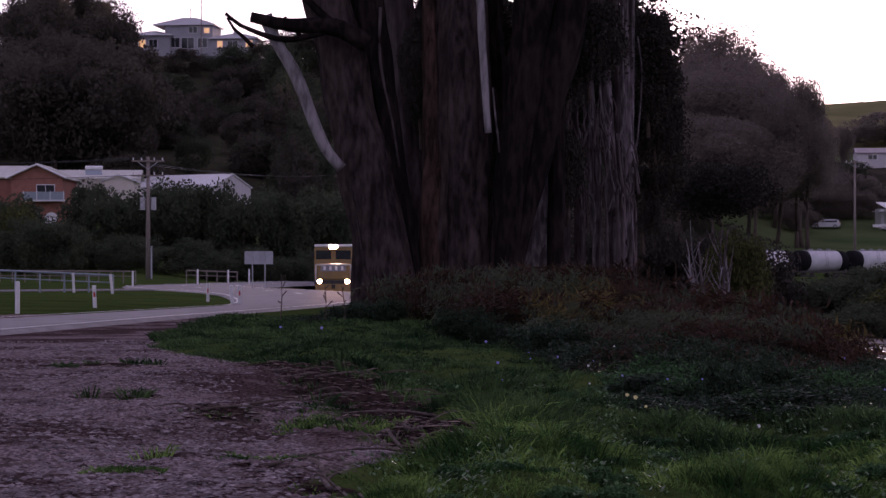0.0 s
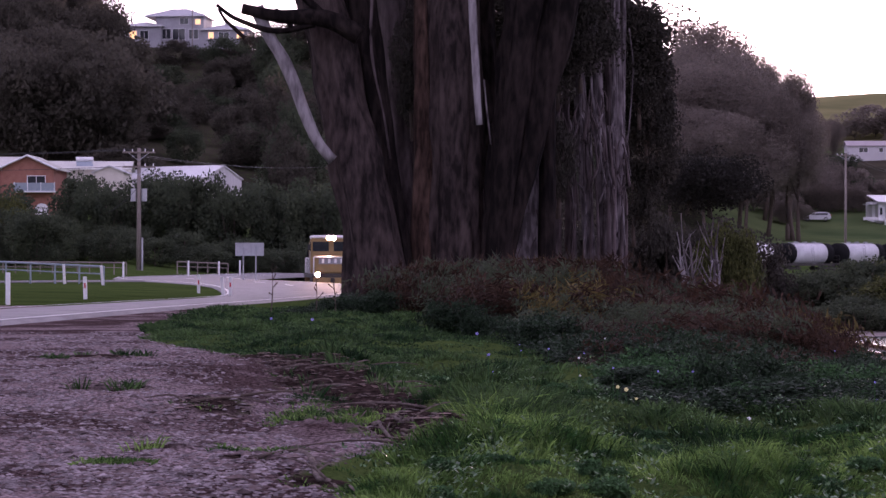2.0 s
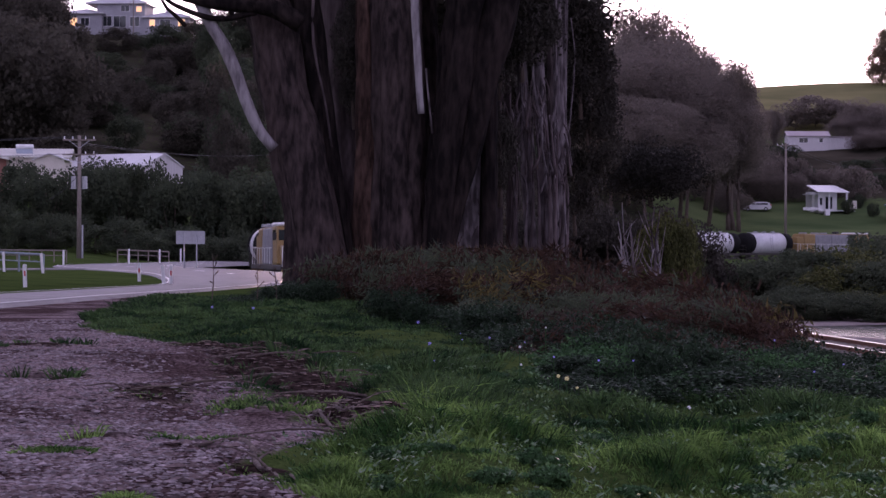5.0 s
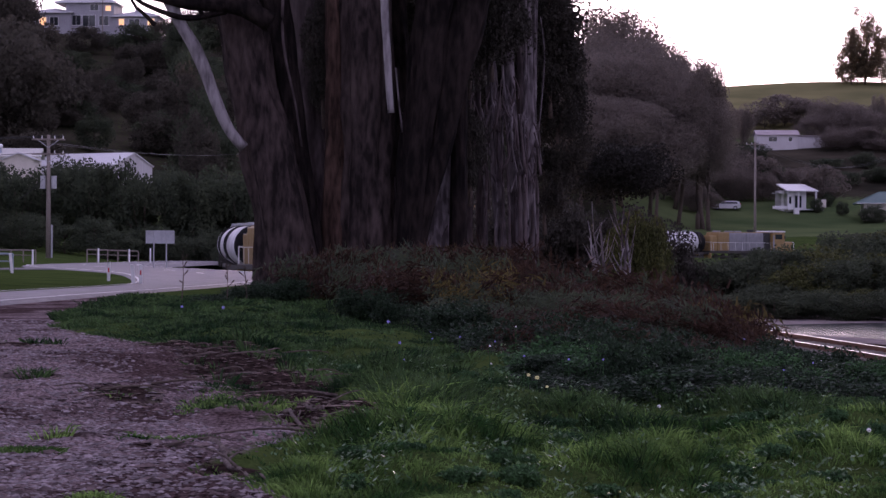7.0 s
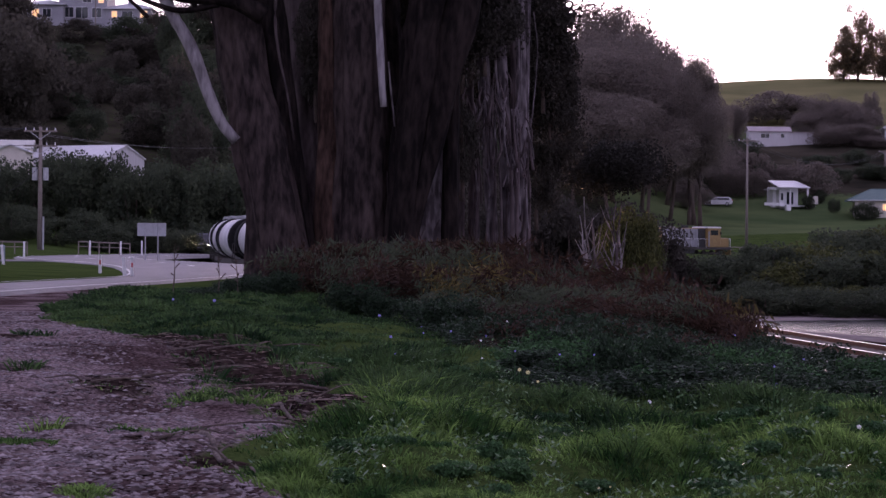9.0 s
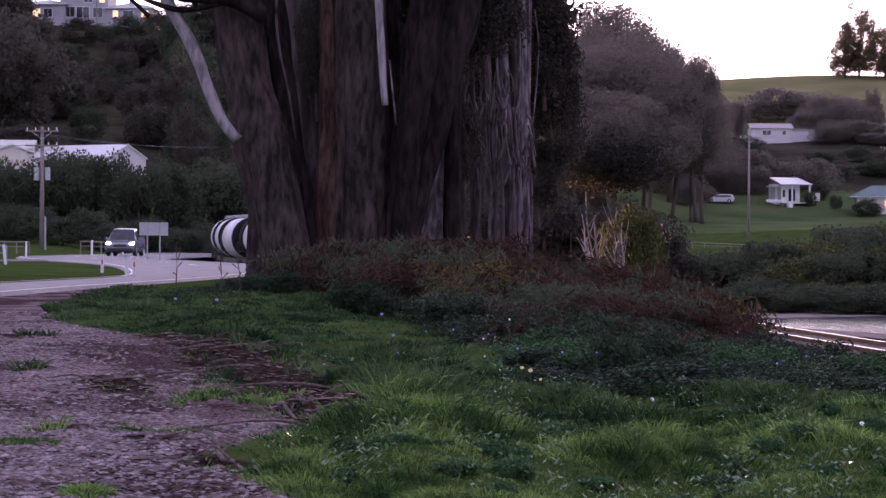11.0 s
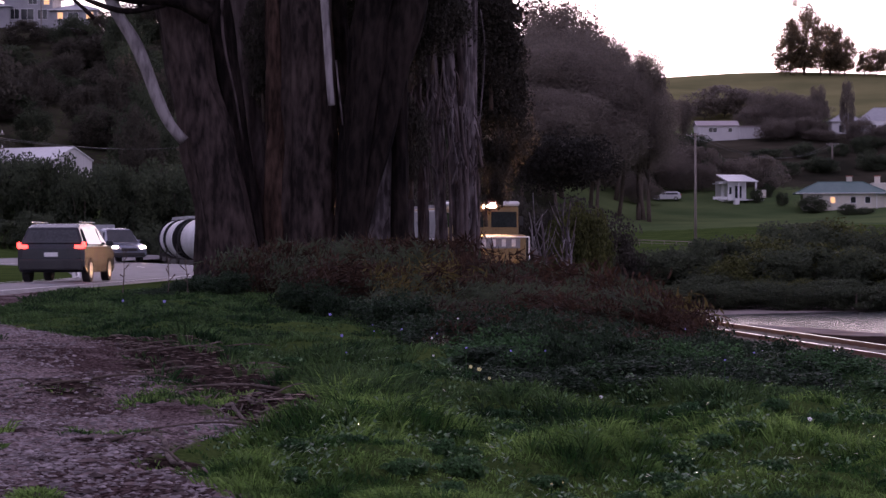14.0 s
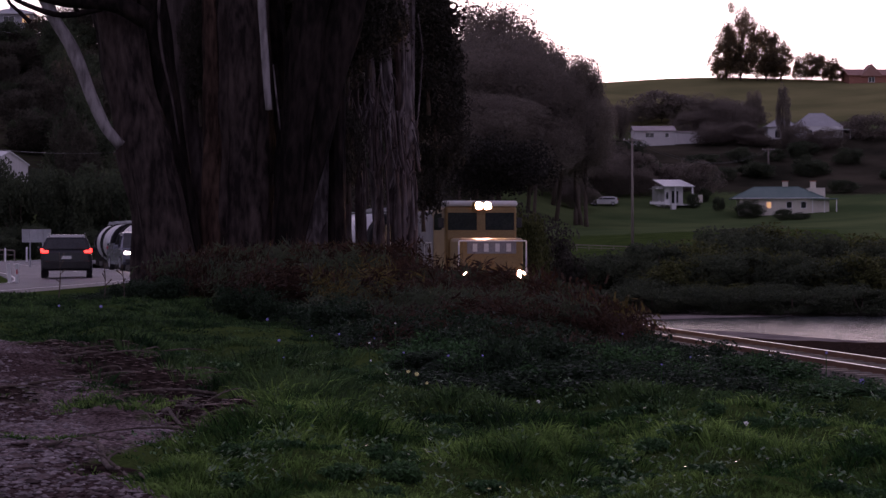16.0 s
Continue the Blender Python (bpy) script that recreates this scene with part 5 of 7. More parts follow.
def flower(pt, r, material, size, label):
    size *= 0.62
    p = spot(*pt, r)
    g = gz(p.x, p.y)
    ob = thing("flower", pose(p.x, p.y, g), label, "flower", "wild flowers")
    h = max(0.12, p.z - g)
    bm = bmesh.new()
    rod(bm, (0, 0, 0), (0, 0, h), 0.004, seg=5)
    part("stalk", bm, M["weed_leaf"], ob)
    bm = bmesh.new()
    for k in range(5):
        a = k * 1.2566
        c = Vector((math.cos(a) * size * 0.6, math.sin(a) * size * 0.35 - 0.01, h + math.sin(a) * size * 0.5))
        bmesh.ops.create_icosphere(bm, subdivisions=1, radius=size * 0.5, matrix=Matrix.Translation(c) @ Matrix.Diagonal((1, 0.5, 1, 1)))
    part("blossom", bm, M[material], ob)


for pt, r, m, s in (((1.035, -1.748), 33, "petal_blue", 0.035), ((2.933, -2.202), 29, "petal_blue", 0.04), ((3.083, -2.418), 28, "petal_white", 0.05), ((7.673, -2.500), 29, "petal_blue", 0.03),
                    ((8.679, -2.707), 28, "petal_blue", 0.035), ((6.690, -2.183), 30, "petal_blue", 0.025), ((-2.906, -1.646), 37, "petal_blue", 0.04), ((-3.885, -1.471), 38, "petal_blue", 0.035),
                    ((7.517, -4.006), 19, "petal_white", 0.024), ((10.508, -3.812), 20, "petal_blue", 0.03), ((4.603, -3.814), 19.5, "petal_yellow", 0.03), ((4.400, -3.734), 19.6, "petal_yellow", 0.025),
                    ((4.847, -3.947), 19, "petal_yellow", 0.02), ((12.989, -3.377), 24, "petal_blue", 0.05), ((13.454, -3.508), 24, "petal_blue", 0.045), ((13.850, -3.839), 23, "petal_blue", 0.045),
                    ((14.841, -3.765), 23, "petal_blue", 0.045), ((15.168, -4.293), 21, "petal_blue", 0.045), ((12.722, -3.513), 24, "petal_blue", 0.04), ((13.255, -3.242), 25, "petal_blue", 0.04),
                    ((7.620, -2.473), 29, "petal_blue", 0.03), ((6.325, -5.811), 12, "petal_yellow", 0.011), ((6.596, -5.704), 12.2, "petal_yellow", 0.009), ((12.452, -5.011), 15.5, "petal_white", 0.025)):
    flower(pt, r, m, s, {"petal_blue": "violet-blue wild flower in the weeds", "petal_white": "small white wild flower in the grass", "petal_yellow": "pale yellow wild flower in the grass"}[m])


# glints on the weeds, modelled as tiny white and blue blooms
rng = np.random.default_rng(61)
for i in range(34):
    b, r = rng.uniform(1.0, 14.5), rng.uniform(17, 30)
    x, y = at(b, r)
    e = math.degrees(math.atan((gz(x, y) + rng.uniform(0.22, 0.4) - EYE) / r))
    if i % 3 == 0:
        flower((b, e), r, "petal_white", rng.uniform(0.009, 0.016), "small white bloom standing in for a glint on the weeds")
    else:
        flower((b, e), r, "petal_blue", rng.uniform(0.01, 0.02), "small blue bloom standing in for a glint on the creeper")


def weed_stalk(foot, head, r, seed):
    """A tall dry weed with short side sprigs."""
    p, q = spot(*foot, r), spot(*head, r)
    g = gz(p.x, p.y)
    h = max(0.4, q.z - g)
    rng = np.random.default_rng(seed)
    ob = thing("weed_stalk", pose(p.x, p.y, g), "tall dry weed stalk with short sprigs", "plant", "weed stalks")
    line = bent((0, 0, -0.05), (rng.uniform(-.1, .1), 0, h), (0.03, 0, 0), 8)
    pieces = [tube(line, np.linspace(0.014, 0.006, 8), 6, 0.2, seed)]
    for k in (3, 4, 5, 6):
        e = line[k] + Vector((rng.uniform(-.14, .14), rng.uniform(-.05, .05), rng.uniform(0.05, 0.14)))
        pieces.append(tube([line[k], line[k].lerp(e, 0.5), e], (0.006, 0.01, 0.014), 5, 0.3, seed + k))
    raw("stalk", *merge(pieces), M["twig"], ob)


for i, (foot, head) in enumerate((((-3.910, -0.772), (-3.943, -0.072)), ((-2.837, -0.790), (-2.936, -0.279)), ((-2.367, -0.814), (-2.304, -0.354)))):
    weed_stalk(foot, head, 47, i)


# ---- train ----
def bogie(parent, y, wheelbase, material="frame_steel"):
    bm = boxes(((-0.78, y, 0.5), (0.12, wheelbase + 0.9, 0.22)), ((0.78, y, 0.5), (0.12, wheelbase + 0.9, 0.22)), ((0, y, 0.55), (1.5, 0.4, 0.2)), bevel=0.02)
    b = part("bogie", bm, M[material], parent)
    for s in (-1, 1):
        bm = bmesh.new()
        rod(bm, (-0.62, y + s * wheelbase / 2, 0.43), (0.62, y + s * wheelbase / 2, 0.43), 0.06, seg=8)
        for x in (-0.6, 0.6):
            rod(bm, (x - 0.06, y + s * wheelbase / 2, 0.43), (x + 0.06, y + s * wheelbase / 2, 0.43), 0.43, seg=20)
        part("wheelset", bm, M["frame_steel"], b)


def round_tank(bm, y0, y1, zc, r, seg=32):
    rod(bm, (0, y0, zc), (0, y1, zc), r, seg=seg)


def dome(y, zc, r, depth, sign, seg=32, rings=5):
    verts, faces = [], []
    for i in range(rings + 1):
        k = i / rings * math.pi / 2
        for j in range(seg):
            a = 2 * math.pi * j / seg
            verts.append((r * math.cos(k) * math.cos(a), y + sign * depth * math.sin(k), zc + r * math.cos(k) * math.sin(a)))
    for i in range(rings):
        for j in range(seg):
            f = (i * seg + j, i * seg + (j + 1) % seg, (i + 1) * seg + (j + 1) % seg, (i + 1) * seg + j)
            faces.append(f if sign > 0 else f[::-1])
    return verts, faces


WAGON, LOCO, PITCH = 9.3, 16.2, 9.5


def build_wagon():
    ob = thing("tank_wagon", pose(0, 0, 0), "silver cement tank wagon with black tank ends", "rail wagon", "wagons of the train")
    zc, r = 2.28, 1.24
    bm = bmesh.new()
    round_tank(bm, -2.75, 2.75, zc, r)
    tank = part("tank", bm, M["silver"], ob, smooth_faces=False)
    tank.data.polygons.foreach_set("use_smooth", [len(p.vertices) == 4 for p in tank.data.polygons])
    for s in (-1, 1):
        bm = bmesh.new()
        round_tank(bm, s * 2.75, s * 3.9, zc, r + 0.006)
        e = part("end_band", bm, M["tank_black"], ob, "black painted tank end")
        e.data.polygons.foreach_set("use_smooth", [len(p.vertices) == 4 for p in e.data.polygons])
        v, f = dome(s * 3.9, zc, r + 0.006, 0.35, s)
        raw("end_dome", v, f, M["tank_black"], ob, smooth_faces=True)
        bm = bmesh.new()
        for x in (-1.1, 1.1):
            rod(bm, (x, s * 4.5, 1.0), (x, s * 4.5, 2.0), 0.02, seg=6)
        for z in (1.5, 2.0):
            rod(bm, (-1.1, s * 4.5, z), (1.1, s * 4.5, z), 0.02, seg=6)
        part("end_rail", bm, M["frame_steel"], ob)
        part("end_platform", boxes(((0, s * 4.35, 0.98), (2.3, 0.6, 0.06))), M["frame_steel"], ob)
        part("coupler", boxes(((0, s * 4.85, 0.75), (0.25, 0.5, 0.25)), bevel=0.03), M["frame_steel"], ob)
        bogie(ob, s * 2.9, 1.7)
    part("underframe", boxes(((-0.95, 0, 0.95), (0.14, 9.0, 0.28)), ((0.95, 0, 0.95), (0.14, 9.0, 0.28)), ((0, 0, 0.95), (0.4, 9.0, 0.3)), ((0, -4.6, 0.95), (2.3, 0.16, 0.3)), ((0, 4.6, 0.95), (2.3, 0.16, 0.3))), M["frame_steel"], ob)
    part("walkway", boxes(((0, 0, zc + r + 0.06), (0.6, 5.4, 0.04))), M["galv"], ob)
    for y in (-1.6, 0, 1.6):
        bm = bmesh.new()
        rod(bm, (0, y, zc + r - 0.05), (0, y, zc + r + 0.2), 0.26, seg=14)
        part("hatch", bm, M["galv"], ob)
    bm = bmesh.new()
    for x in (-1.43, -1.43):
        for dy in (-0.2, 0.2):
            rod(bm, (x, dy, 1.0), (x * 0.75, dy, 3.6), 0.018, seg=5)
    for k in range(8):
        rod(bm, (-1.43 + 0.045 * k, -0.2, 1.1 + 0.3 * k), (-1.43 + 0.045 * k, 0.2, 1.1 + 0.3 * k), 0.014, seg=5)
    part("ladder", bm, M["galv"], ob)
    return ob


def lamp_hood(x, y, z, r, parent, depth=0.22, seg=18):
    """A short open tube that shields a lamp's sides."""
    v = []
    for rr, yy in ((r, y - 0.05), (r, y + depth), (r + 0.015, y + depth), (r + 0.015, y - 0.05)):
        v += [(x + rr * math.cos(2 * math.pi * k / seg), yy, z + rr * math.sin(2 * math.pi * k / seg)) for k in range(seg)]
    f = [(a * seg + k, a * seg + (k + 1) % seg, (a + 1) % 4 * seg + (k + 1) % seg, (a + 1) % 4 * seg + k) for a in range(4) for k in range(seg)]
    raw("lamp_hood", v, f, M["black"], parent)


def build_loco(lit):
    ob = thing("locomotive", pose(0, 0, 0), "yellow and grey diesel locomotive with headlights lit" if lit else "yellow and grey diesel locomotive trailing the train", "locomotive", "locomotives of the train")
    part("underframe", boxes(((0, 0, 1.05), (2.6, 15.4, 0.32)), bevel=0.04), M["frame_steel"], ob)
    part("fuel_tank", boxes(((0, -0.3, 0.62), (2.2, 3.6, 0.6)), bevel=0.12), M["black"], ob)
    for s in (-1, 1):
        bogie(ob, s * 4.9, 2.7)
        part("pilot", boxes(((0, s * 7.75, 0.62), (2.5, 0.14, 0.66)), bevel=0.03), M["yellow"], ob)
        part("coupler", boxes(((0, s * 7.98, 0.78), (0.26, 0.4, 0.3)), bevel=0.04), M["frame_steel"], ob)
    # low nose
    bm = bmesh.new()
    box(bm, (0, 6.7, 1.78), (2.3, 1.7, 1.14), bevel=0.12)
    nose = part("nose", bm, M["yellow"], ob)
    part("number_board", boxes(((0, 7.57, 2.02), (1.75, 0.03, 0.42)), bevel=0.01), M["grey"], nose, "grey number board")
    for x in (-0.6, -0.2, 0.2, 0.6):
        part("number_bar", boxes(((x, 7.59, 2.02), (0.16, 0.02, 0.28))), M["white"], nose)
    # cab
    bm = bmesh.new()
    box(bm, (0, 4.75, 2.35), (2.62, 2.3, 2.3), bevel=0.1)
    cab = part("cab", bm, M["yellow"], ob)
    bm = bmesh.new()
    box(bm, (0, 4.75, 3.58), (2.66, 2.5, 0.2), bevel=0.09)
    part("cab_roof", bm, M["white"], cab, "white curved cab roof")
    for x in (-0.68, 0.68):
        part("windscreen", boxes(((x, 5.91, 2.95), (1.05, 0.03, 0.62)), bevel=0.01), M["glass"], cab)
    for s in (-1, 1):
        part("side_window", boxes(((s * 1.315, 4.7, 2.95), (0.03, 1.3, 0.6)), bevel=0.01), M["glass"], cab)
        part("cab_door", boxes(((s * 1.318, 3.75, 2.2), (0.03, 0.25, 1.8))), M["grey"], cab)
    # long hood in bays
    for y, w, ln, m, h in ((2.9, 1.9, 1.3, "black", 3.45), (0.6, 1.95, 3.2, "grey", 3.4), (-2.6, 1.95, 3.1, "grey", 3.4), (-5.2, 2.0, 2.1, "yellow", 3.4), (-6.95, 1.9, 1.3, "yellow", 3.0)):
        bm = bmesh.new()
        box(bm, (0, y, (h + 1.2) / 2), (w, ln - 0.04, h - 1.2), bevel=0.07)
        bay = part("hood_bay", bm, M[m], ob, {"black": "dark louvred bay", "grey": "grey hood side", "yellow": "yellow hood end"}[m])
        for s in (-1, 1):
            for k in np.arange(-ln / 2 + 0.3, ln / 2 - 0.2, 0.42):
                part("hood_door", boxes(((s * (w / 2 + 0.012), y + k, 2.2), (0.03, 0.34, 1.5))), M[m], bay)
        part("hood_roof", boxes(((0, y, h + 0.03), (w * 0.8, ln - 0.1, 0.1)), bevel=0.03), M["yellow"], bay, "yellow hood roof")
    for y in (-5.4, -3.2, -1.6):
        bm = bmesh.new()
        rod(bm, (0, y, 3.4), (0, y, 3.65), 0.5, seg=18)
        part("roof_fan", bm, M["grey"], ob)
    part("exhaust", boxes(((0, 0.8, 3.6), (0.7, 0.5, 0.4)), bevel=0.04), M["black"], ob)
    # handrails
    bm = bmesh.new()
    for s in (-1, 1):
        for y in np.arange(-7.3, 3.3, 1.32):
            rod(bm, (s * 1.25, y, 1.2), (s * 1.25, y, 2.2), 0.018, seg=6)
        rod(bm, (s * 1.25, -7.5, 2.2), (s * 1.25, 3.5, 2.2), 0.02, seg=6)
    part("side_handrail", bm, M["white"], ob)
    for s in (-1, 1):
        bm = bmesh.new()
        for x in (-1.2, 1.2):
            rod(bm, (x, s * 7.7, 1.1), (x, s * 7.7, 2.25), 0.03, seg=8)
        rod(bm, (-1.2, s * 7.7, 2.25), (1.2, s * 7.7, 2.25), 0.025, seg=8)
        part("end_handrail", bm, M["white"], ob, "pale end handrail")
    for x in (-1.42, 1.42):
        bm = bmesh.new()
        box(bm, (x, 5.75, 2.9), (0.2, 0.05, 0.36), bevel=0.02)
        part("mirror", bm, M["black"], cab)
    lens = M["beam"] if lit else M["lamp_off"]
    bm = bmesh.new()
    box(bm, (0, 5.98, 3.5), (0.66, 0.2, 0.3), bevel=0.05)
    head = part("headlight_box", bm, M["yellow"], ob)
    for x in (-0.15, 0.15):
        lamp_hood(x, 6.06, 3.5, 0.13, head)
        bm = bmesh.new()
        rod(bm, (x, 6.06, 3.5), (x, 6.09, 3.5), 0.12, seg=16)
        part("headlight_lens", bm, lens, head, "bright warm headlight" if lit else "")
    for x in (-0.95, 0.95):
        bm = bmesh.new()
        rod(bm, (x, 7.72, 1.12), (x, 7.84, 1.12), 0.15, seg=16)
        d = part("ditch_light", bm, M["frame_steel"], ob)
        lamp_hood(x, 7.83, 1.12, 0.135, d)
        bm = bmesh.new()
        rod(bm, (x, 7.83, 1.12), (x, 7.86, 1.12), 0.12, seg=16)
        part("ditch_lens", bm, lens, d, "bright warm ditch light" if lit else "")
    return ob


def train_rows(offset, half, back=False):
    """Poses of a vehicle whose middle is offset metres behind the nose, riding on two bogies."""
    rows = []
    for k in range(0, 65):
        t = k * 0.25
        s = NOSE_S + SPEED * (t - 16.0) - offset
        q = []
        for d in (half, -half):
            q.append(np.array([np.interp(s + d, TRACK_S, TRACK[:, 0]), np.interp(s + d, TRACK_S, TRACK[:, 1])]))
        m, d = (q[0] + q[1]) / 2, (q[0] - q[1]) * (-1 if back else 1)
        rows.append((t, pose(m[0], m[1], float(track_z(m[1])), 0, 0, math.degrees(math.atan2(-d[0], d[1])))))
    return rows


SPEED = 5.2
NOSE_S = float(TRACK_S[np.argmin(np.abs(TRACK[:, 1] - 82) + 1000 * (TRACK[:, 0] < 5))]) 
WAGONS = 17
front_loco = build_loco(True)
rear_loco = build_loco(False)
wagon = build_wagon()
train = [(front_loco, LOCO / 2 - 0.3, 4.9, False)]
for i in range(WAGONS):
    w = wagon if i == 0 else copy_thing(wagon, pose(0, 0, 0))
    train.append((w, LOCO - 0.1 + PITCH * (i + 0.5), 2.9, False))
train.append((rear_loco, LOCO - 0.1 + PITCH * WAGONS + LOCO / 2 - 0.2, 4.9, True))


# ---- cars ----
def car_body(profile, half_w, tumble, bm):
    """A car shell: a side profile swept across with narrowing above the waist."""
    n = len(profile)
    layers = []
    for x in (-1, -0.86, 0.86, 1):
        ring = []
        for y, z in profile:
            k = max(0.0, (z - 0.95) / 0.7)
            w = half_w * (1 - tumble * k)
            inset = 0.05 if abs(x) == 1 else 0.0
            ring.append(bm.verts.new((x * w, y * (1 - inset * 0.3), z - inset * (0.4 if z > 1 else 0))))
        layers.append(ring)
    for a, b in zip(layers, layers[1:]):
        for i in range(n):
            bm.faces.new((a[i], a[(i + 1) % n], b[(i + 1) % n], b[i]))
    bm.faces.new(layers[0][::-1])
    bm.faces.new(layers[-1])
    bmesh.ops.recalc_face_normals(bm, faces=bm.faces)
    return bm


def build_car(name, label, paint, length, width, height, lit_front, lit_rear, ute=False, wagon_back=True):
    ob = thing(name, pose(0, 0, 0), label, "car")
    L, H, w = length / 2, height, width / 2
    lower = [(-L, 0.45), (-L + 0.02, 0.95), (-L + 0.08, 1.02), (L - 1.0, 1.0), (L - 0.15, 0.86), (L, 0.7), (L - 0.02, 0.38), (L - 0.3, 0.26), (-L + 0.3, 0.28)]
    part("body", car_body(lower, w, 0.0, bmesh.new()), M[paint], ob)
    if ute:
        upper = [(-0.55, 0.98), (-0.45, H - 0.06), (0.1, H), (0.75, H - 0.05), (1.55, 1.0)]
    else:
        upper = [(-L + 0.06, 0.98), (-L + 0.3, H - 0.12), (-L + 0.7, H - 0.02), (0.0, H), (0.6, H - 0.06), (1.35, 1.0)]
    cabin = part("cabin", car_body(upper, w * 0.985, 0.27, bmesh.new()), M[paint], ob)
    ws0, ws1 = (1.5, 1.04), (0.8, H - 0.1)
    if not ute:
        ws0, ws1 = (1.3, 1.04), (0.66, H - 0.1)

    def sheet(nm, pts, mtl, parent, lab=""):
        c = sum((Vector(p) for p in pts), Vector()) / len(pts)
        nrm = (Vector(pts[1]) - Vector(pts[0])).cross(Vector(pts[2]) - Vector(pts[0])).normalized() * 0.015
        v = [Vector(p) + nrm for p in pts] + [Vector(p) - nrm for p in pts]
        k = len(pts)
        raw(nm, v, [tuple(range(k)), tuple(range(2 * k - 1, k - 1, -1))] + [(i, i + k, (i + 1) % k + k, (i + 1) % k) for i in range(k)], mtl, parent, lab)

    ww, wt = w * 0.86, w * 0.7
    sheet("windscreen", [(-ww, ws0[0] + 0.02, ws0[1]), (ww, ws0[0] + 0.02, ws0[1]), (wt, ws1[0] + 0.03, ws1[1]), (-wt, ws1[0] + 0.03, ws1[1])], M["glass"], cabin)
    if not ute:
        sheet("rear_window", [(-ww, -L + 0.08, 1.1), (ww, -L + 0.08, 1.1), (wt, -L + 0.26, H - 0.2), (-wt, -L + 0.26, H - 0.2)], M["glass"], cabin)
    y0 = -0.4 if ute else -L + 0.5
    for s in (-1, 1):
        ys = [y0, 0.25, 1.0]
        for a, b in zip(ys, ys[1:]):
            b2 = b - (0.45 if b == 1.0 else 0.06)
            sheet("side_window", [(s * w * 0.985, a + 0.04, 1.06), (s * w * 0.985, b, 1.06), (s * w * 0.79, b2, H - 0.16), (s * w * 0.79, a + 0.1, H - 0.16)], M["glass"], cabin)
        bm = bmesh.new()
        box(bm, (s * (w + 0.1), 0.95, 1.1), (0.2, 0.12, 0.16), bevel=0.04)
        part("wing_mirror", bm, M[paint], ob)
        bm = bmesh.new()
        box(bm, (s * (w - 0.2), L - 0.07, 0.8), (0.26, 0.14, 0.13), bevel=0.04)
        part("headlight", bm, M["car_beam"] if lit_front else M["lamp_off"], ob)
        bm = bmesh.new()
        box(bm, (s * (w - 0.14), -L + 0.03, 1.0), (0.28, 0.12, 0.11), bevel=0.03)
        box(bm, (s * (w - 0.03), -L + 0.08, 1.05), (0.1, 0.2, 0.15), bevel=0.03)
        part("tail_light", bm, M["tail"] if lit_rear else M["red_reflector"], ob)
        for y in (L - 0.88, -L + 0.92):
            bm = bmesh.new()
            rod(bm, (s * (w - 0.2), y, 0.34), (s * (w + 0.01), y, 0.34), 0.34, seg=22)
            wheel = part("wheel", bm, M["rubber"], ob)
            bm = bmesh.new()
            rod(bm, (s * (w - 0.02), y, 0.34), (s * (w + 0.02), y, 0.34), 0.22, seg=16)
            part("rim", bm, M["galv"], wheel)
    part("front_grille", boxes(((0, L - 0.01, 0.66), (w * 0.9, 0.04, 0.16)), bevel=0.01), M["black"], ob)
    part("bumper", boxes(((0, L - 0.02, 0.42), (width - 0.2, 0.1, 0.18)), bevel=0.03), M["black"], ob)
    part("rear_bumper", boxes(((0, -L + 0.02, 0.5), (width - 0.1, 0.12, 0.3)), bevel=0.04), M["black"], ob)
    part("plate", boxes(((0, -L - 0.005, 0.78), (0.38, 0.03, 0.12))), M["white"], ob, "plain pale plate")
    if not ute:
        for s in (-1, 1):
            bm = bmesh.new()
            rod(bm, (s * w * 0.72, -L + 0.6, H + 0.03), (s * w * 0.72, 0.5, H + 0.03), 0.02, seg=6)
            part("roof_rail", bm, M["galv"], ob)
    else:
        part("tray", boxes(((0, -1.55, 0.98), (width - 0.1, 2.0, 0.1)), ((-w + 0.06, -1.55, 1.1), (0.08, 2.0, 0.3)), ((w - 0.06, -1.55, 1.1), (0.08, 2.0, 0.3))), M[paint], ob)
    return ob


suv = build_car("suv", "dark blue SUV driving away with tail lamps lit", "car_dark", 4.6, 1.88, 1.66, False, True)
hatch = build_car("pickup", "silver pickup coming round the bend with headlights on", "car_silver", 5.0, 1.9, 1.78, True, False, ute=True)
parked = build_car("parked_car", "pale station wagon parked on the farm slope", "car_white", 4.9, 1.85, 1.55, False, False)
p = spot(9.107, 1.142, 420)
parked.matrix_world = pose(p.x, p.y, gz(p.x, p.y) + 0.02, 0, 0, 80)


def drive(pts, exact):
    """Rows for a car along timed plan places, heading the way it goes."""
    ts = [q[0] for q in pts]
    rows = []
    for k in range(0, 65):
        t = k * 0.25
        a, b = max(0, t - 0.15), min(16, t + 0.15)
        pos = lambda u: np.array([np.interp(u, ts, [q[1] for q in pts]), np.interp(u, ts, [q[2] for q in pts])])
        m, d = pos(t), pos(b) - pos(a)
        rows.append((t, pose(m[0], m[1], float(road_z(m[1])) + 0.02, 0, 0, math.degrees(math.atan2(-d[0], d[1])))))
    return rows


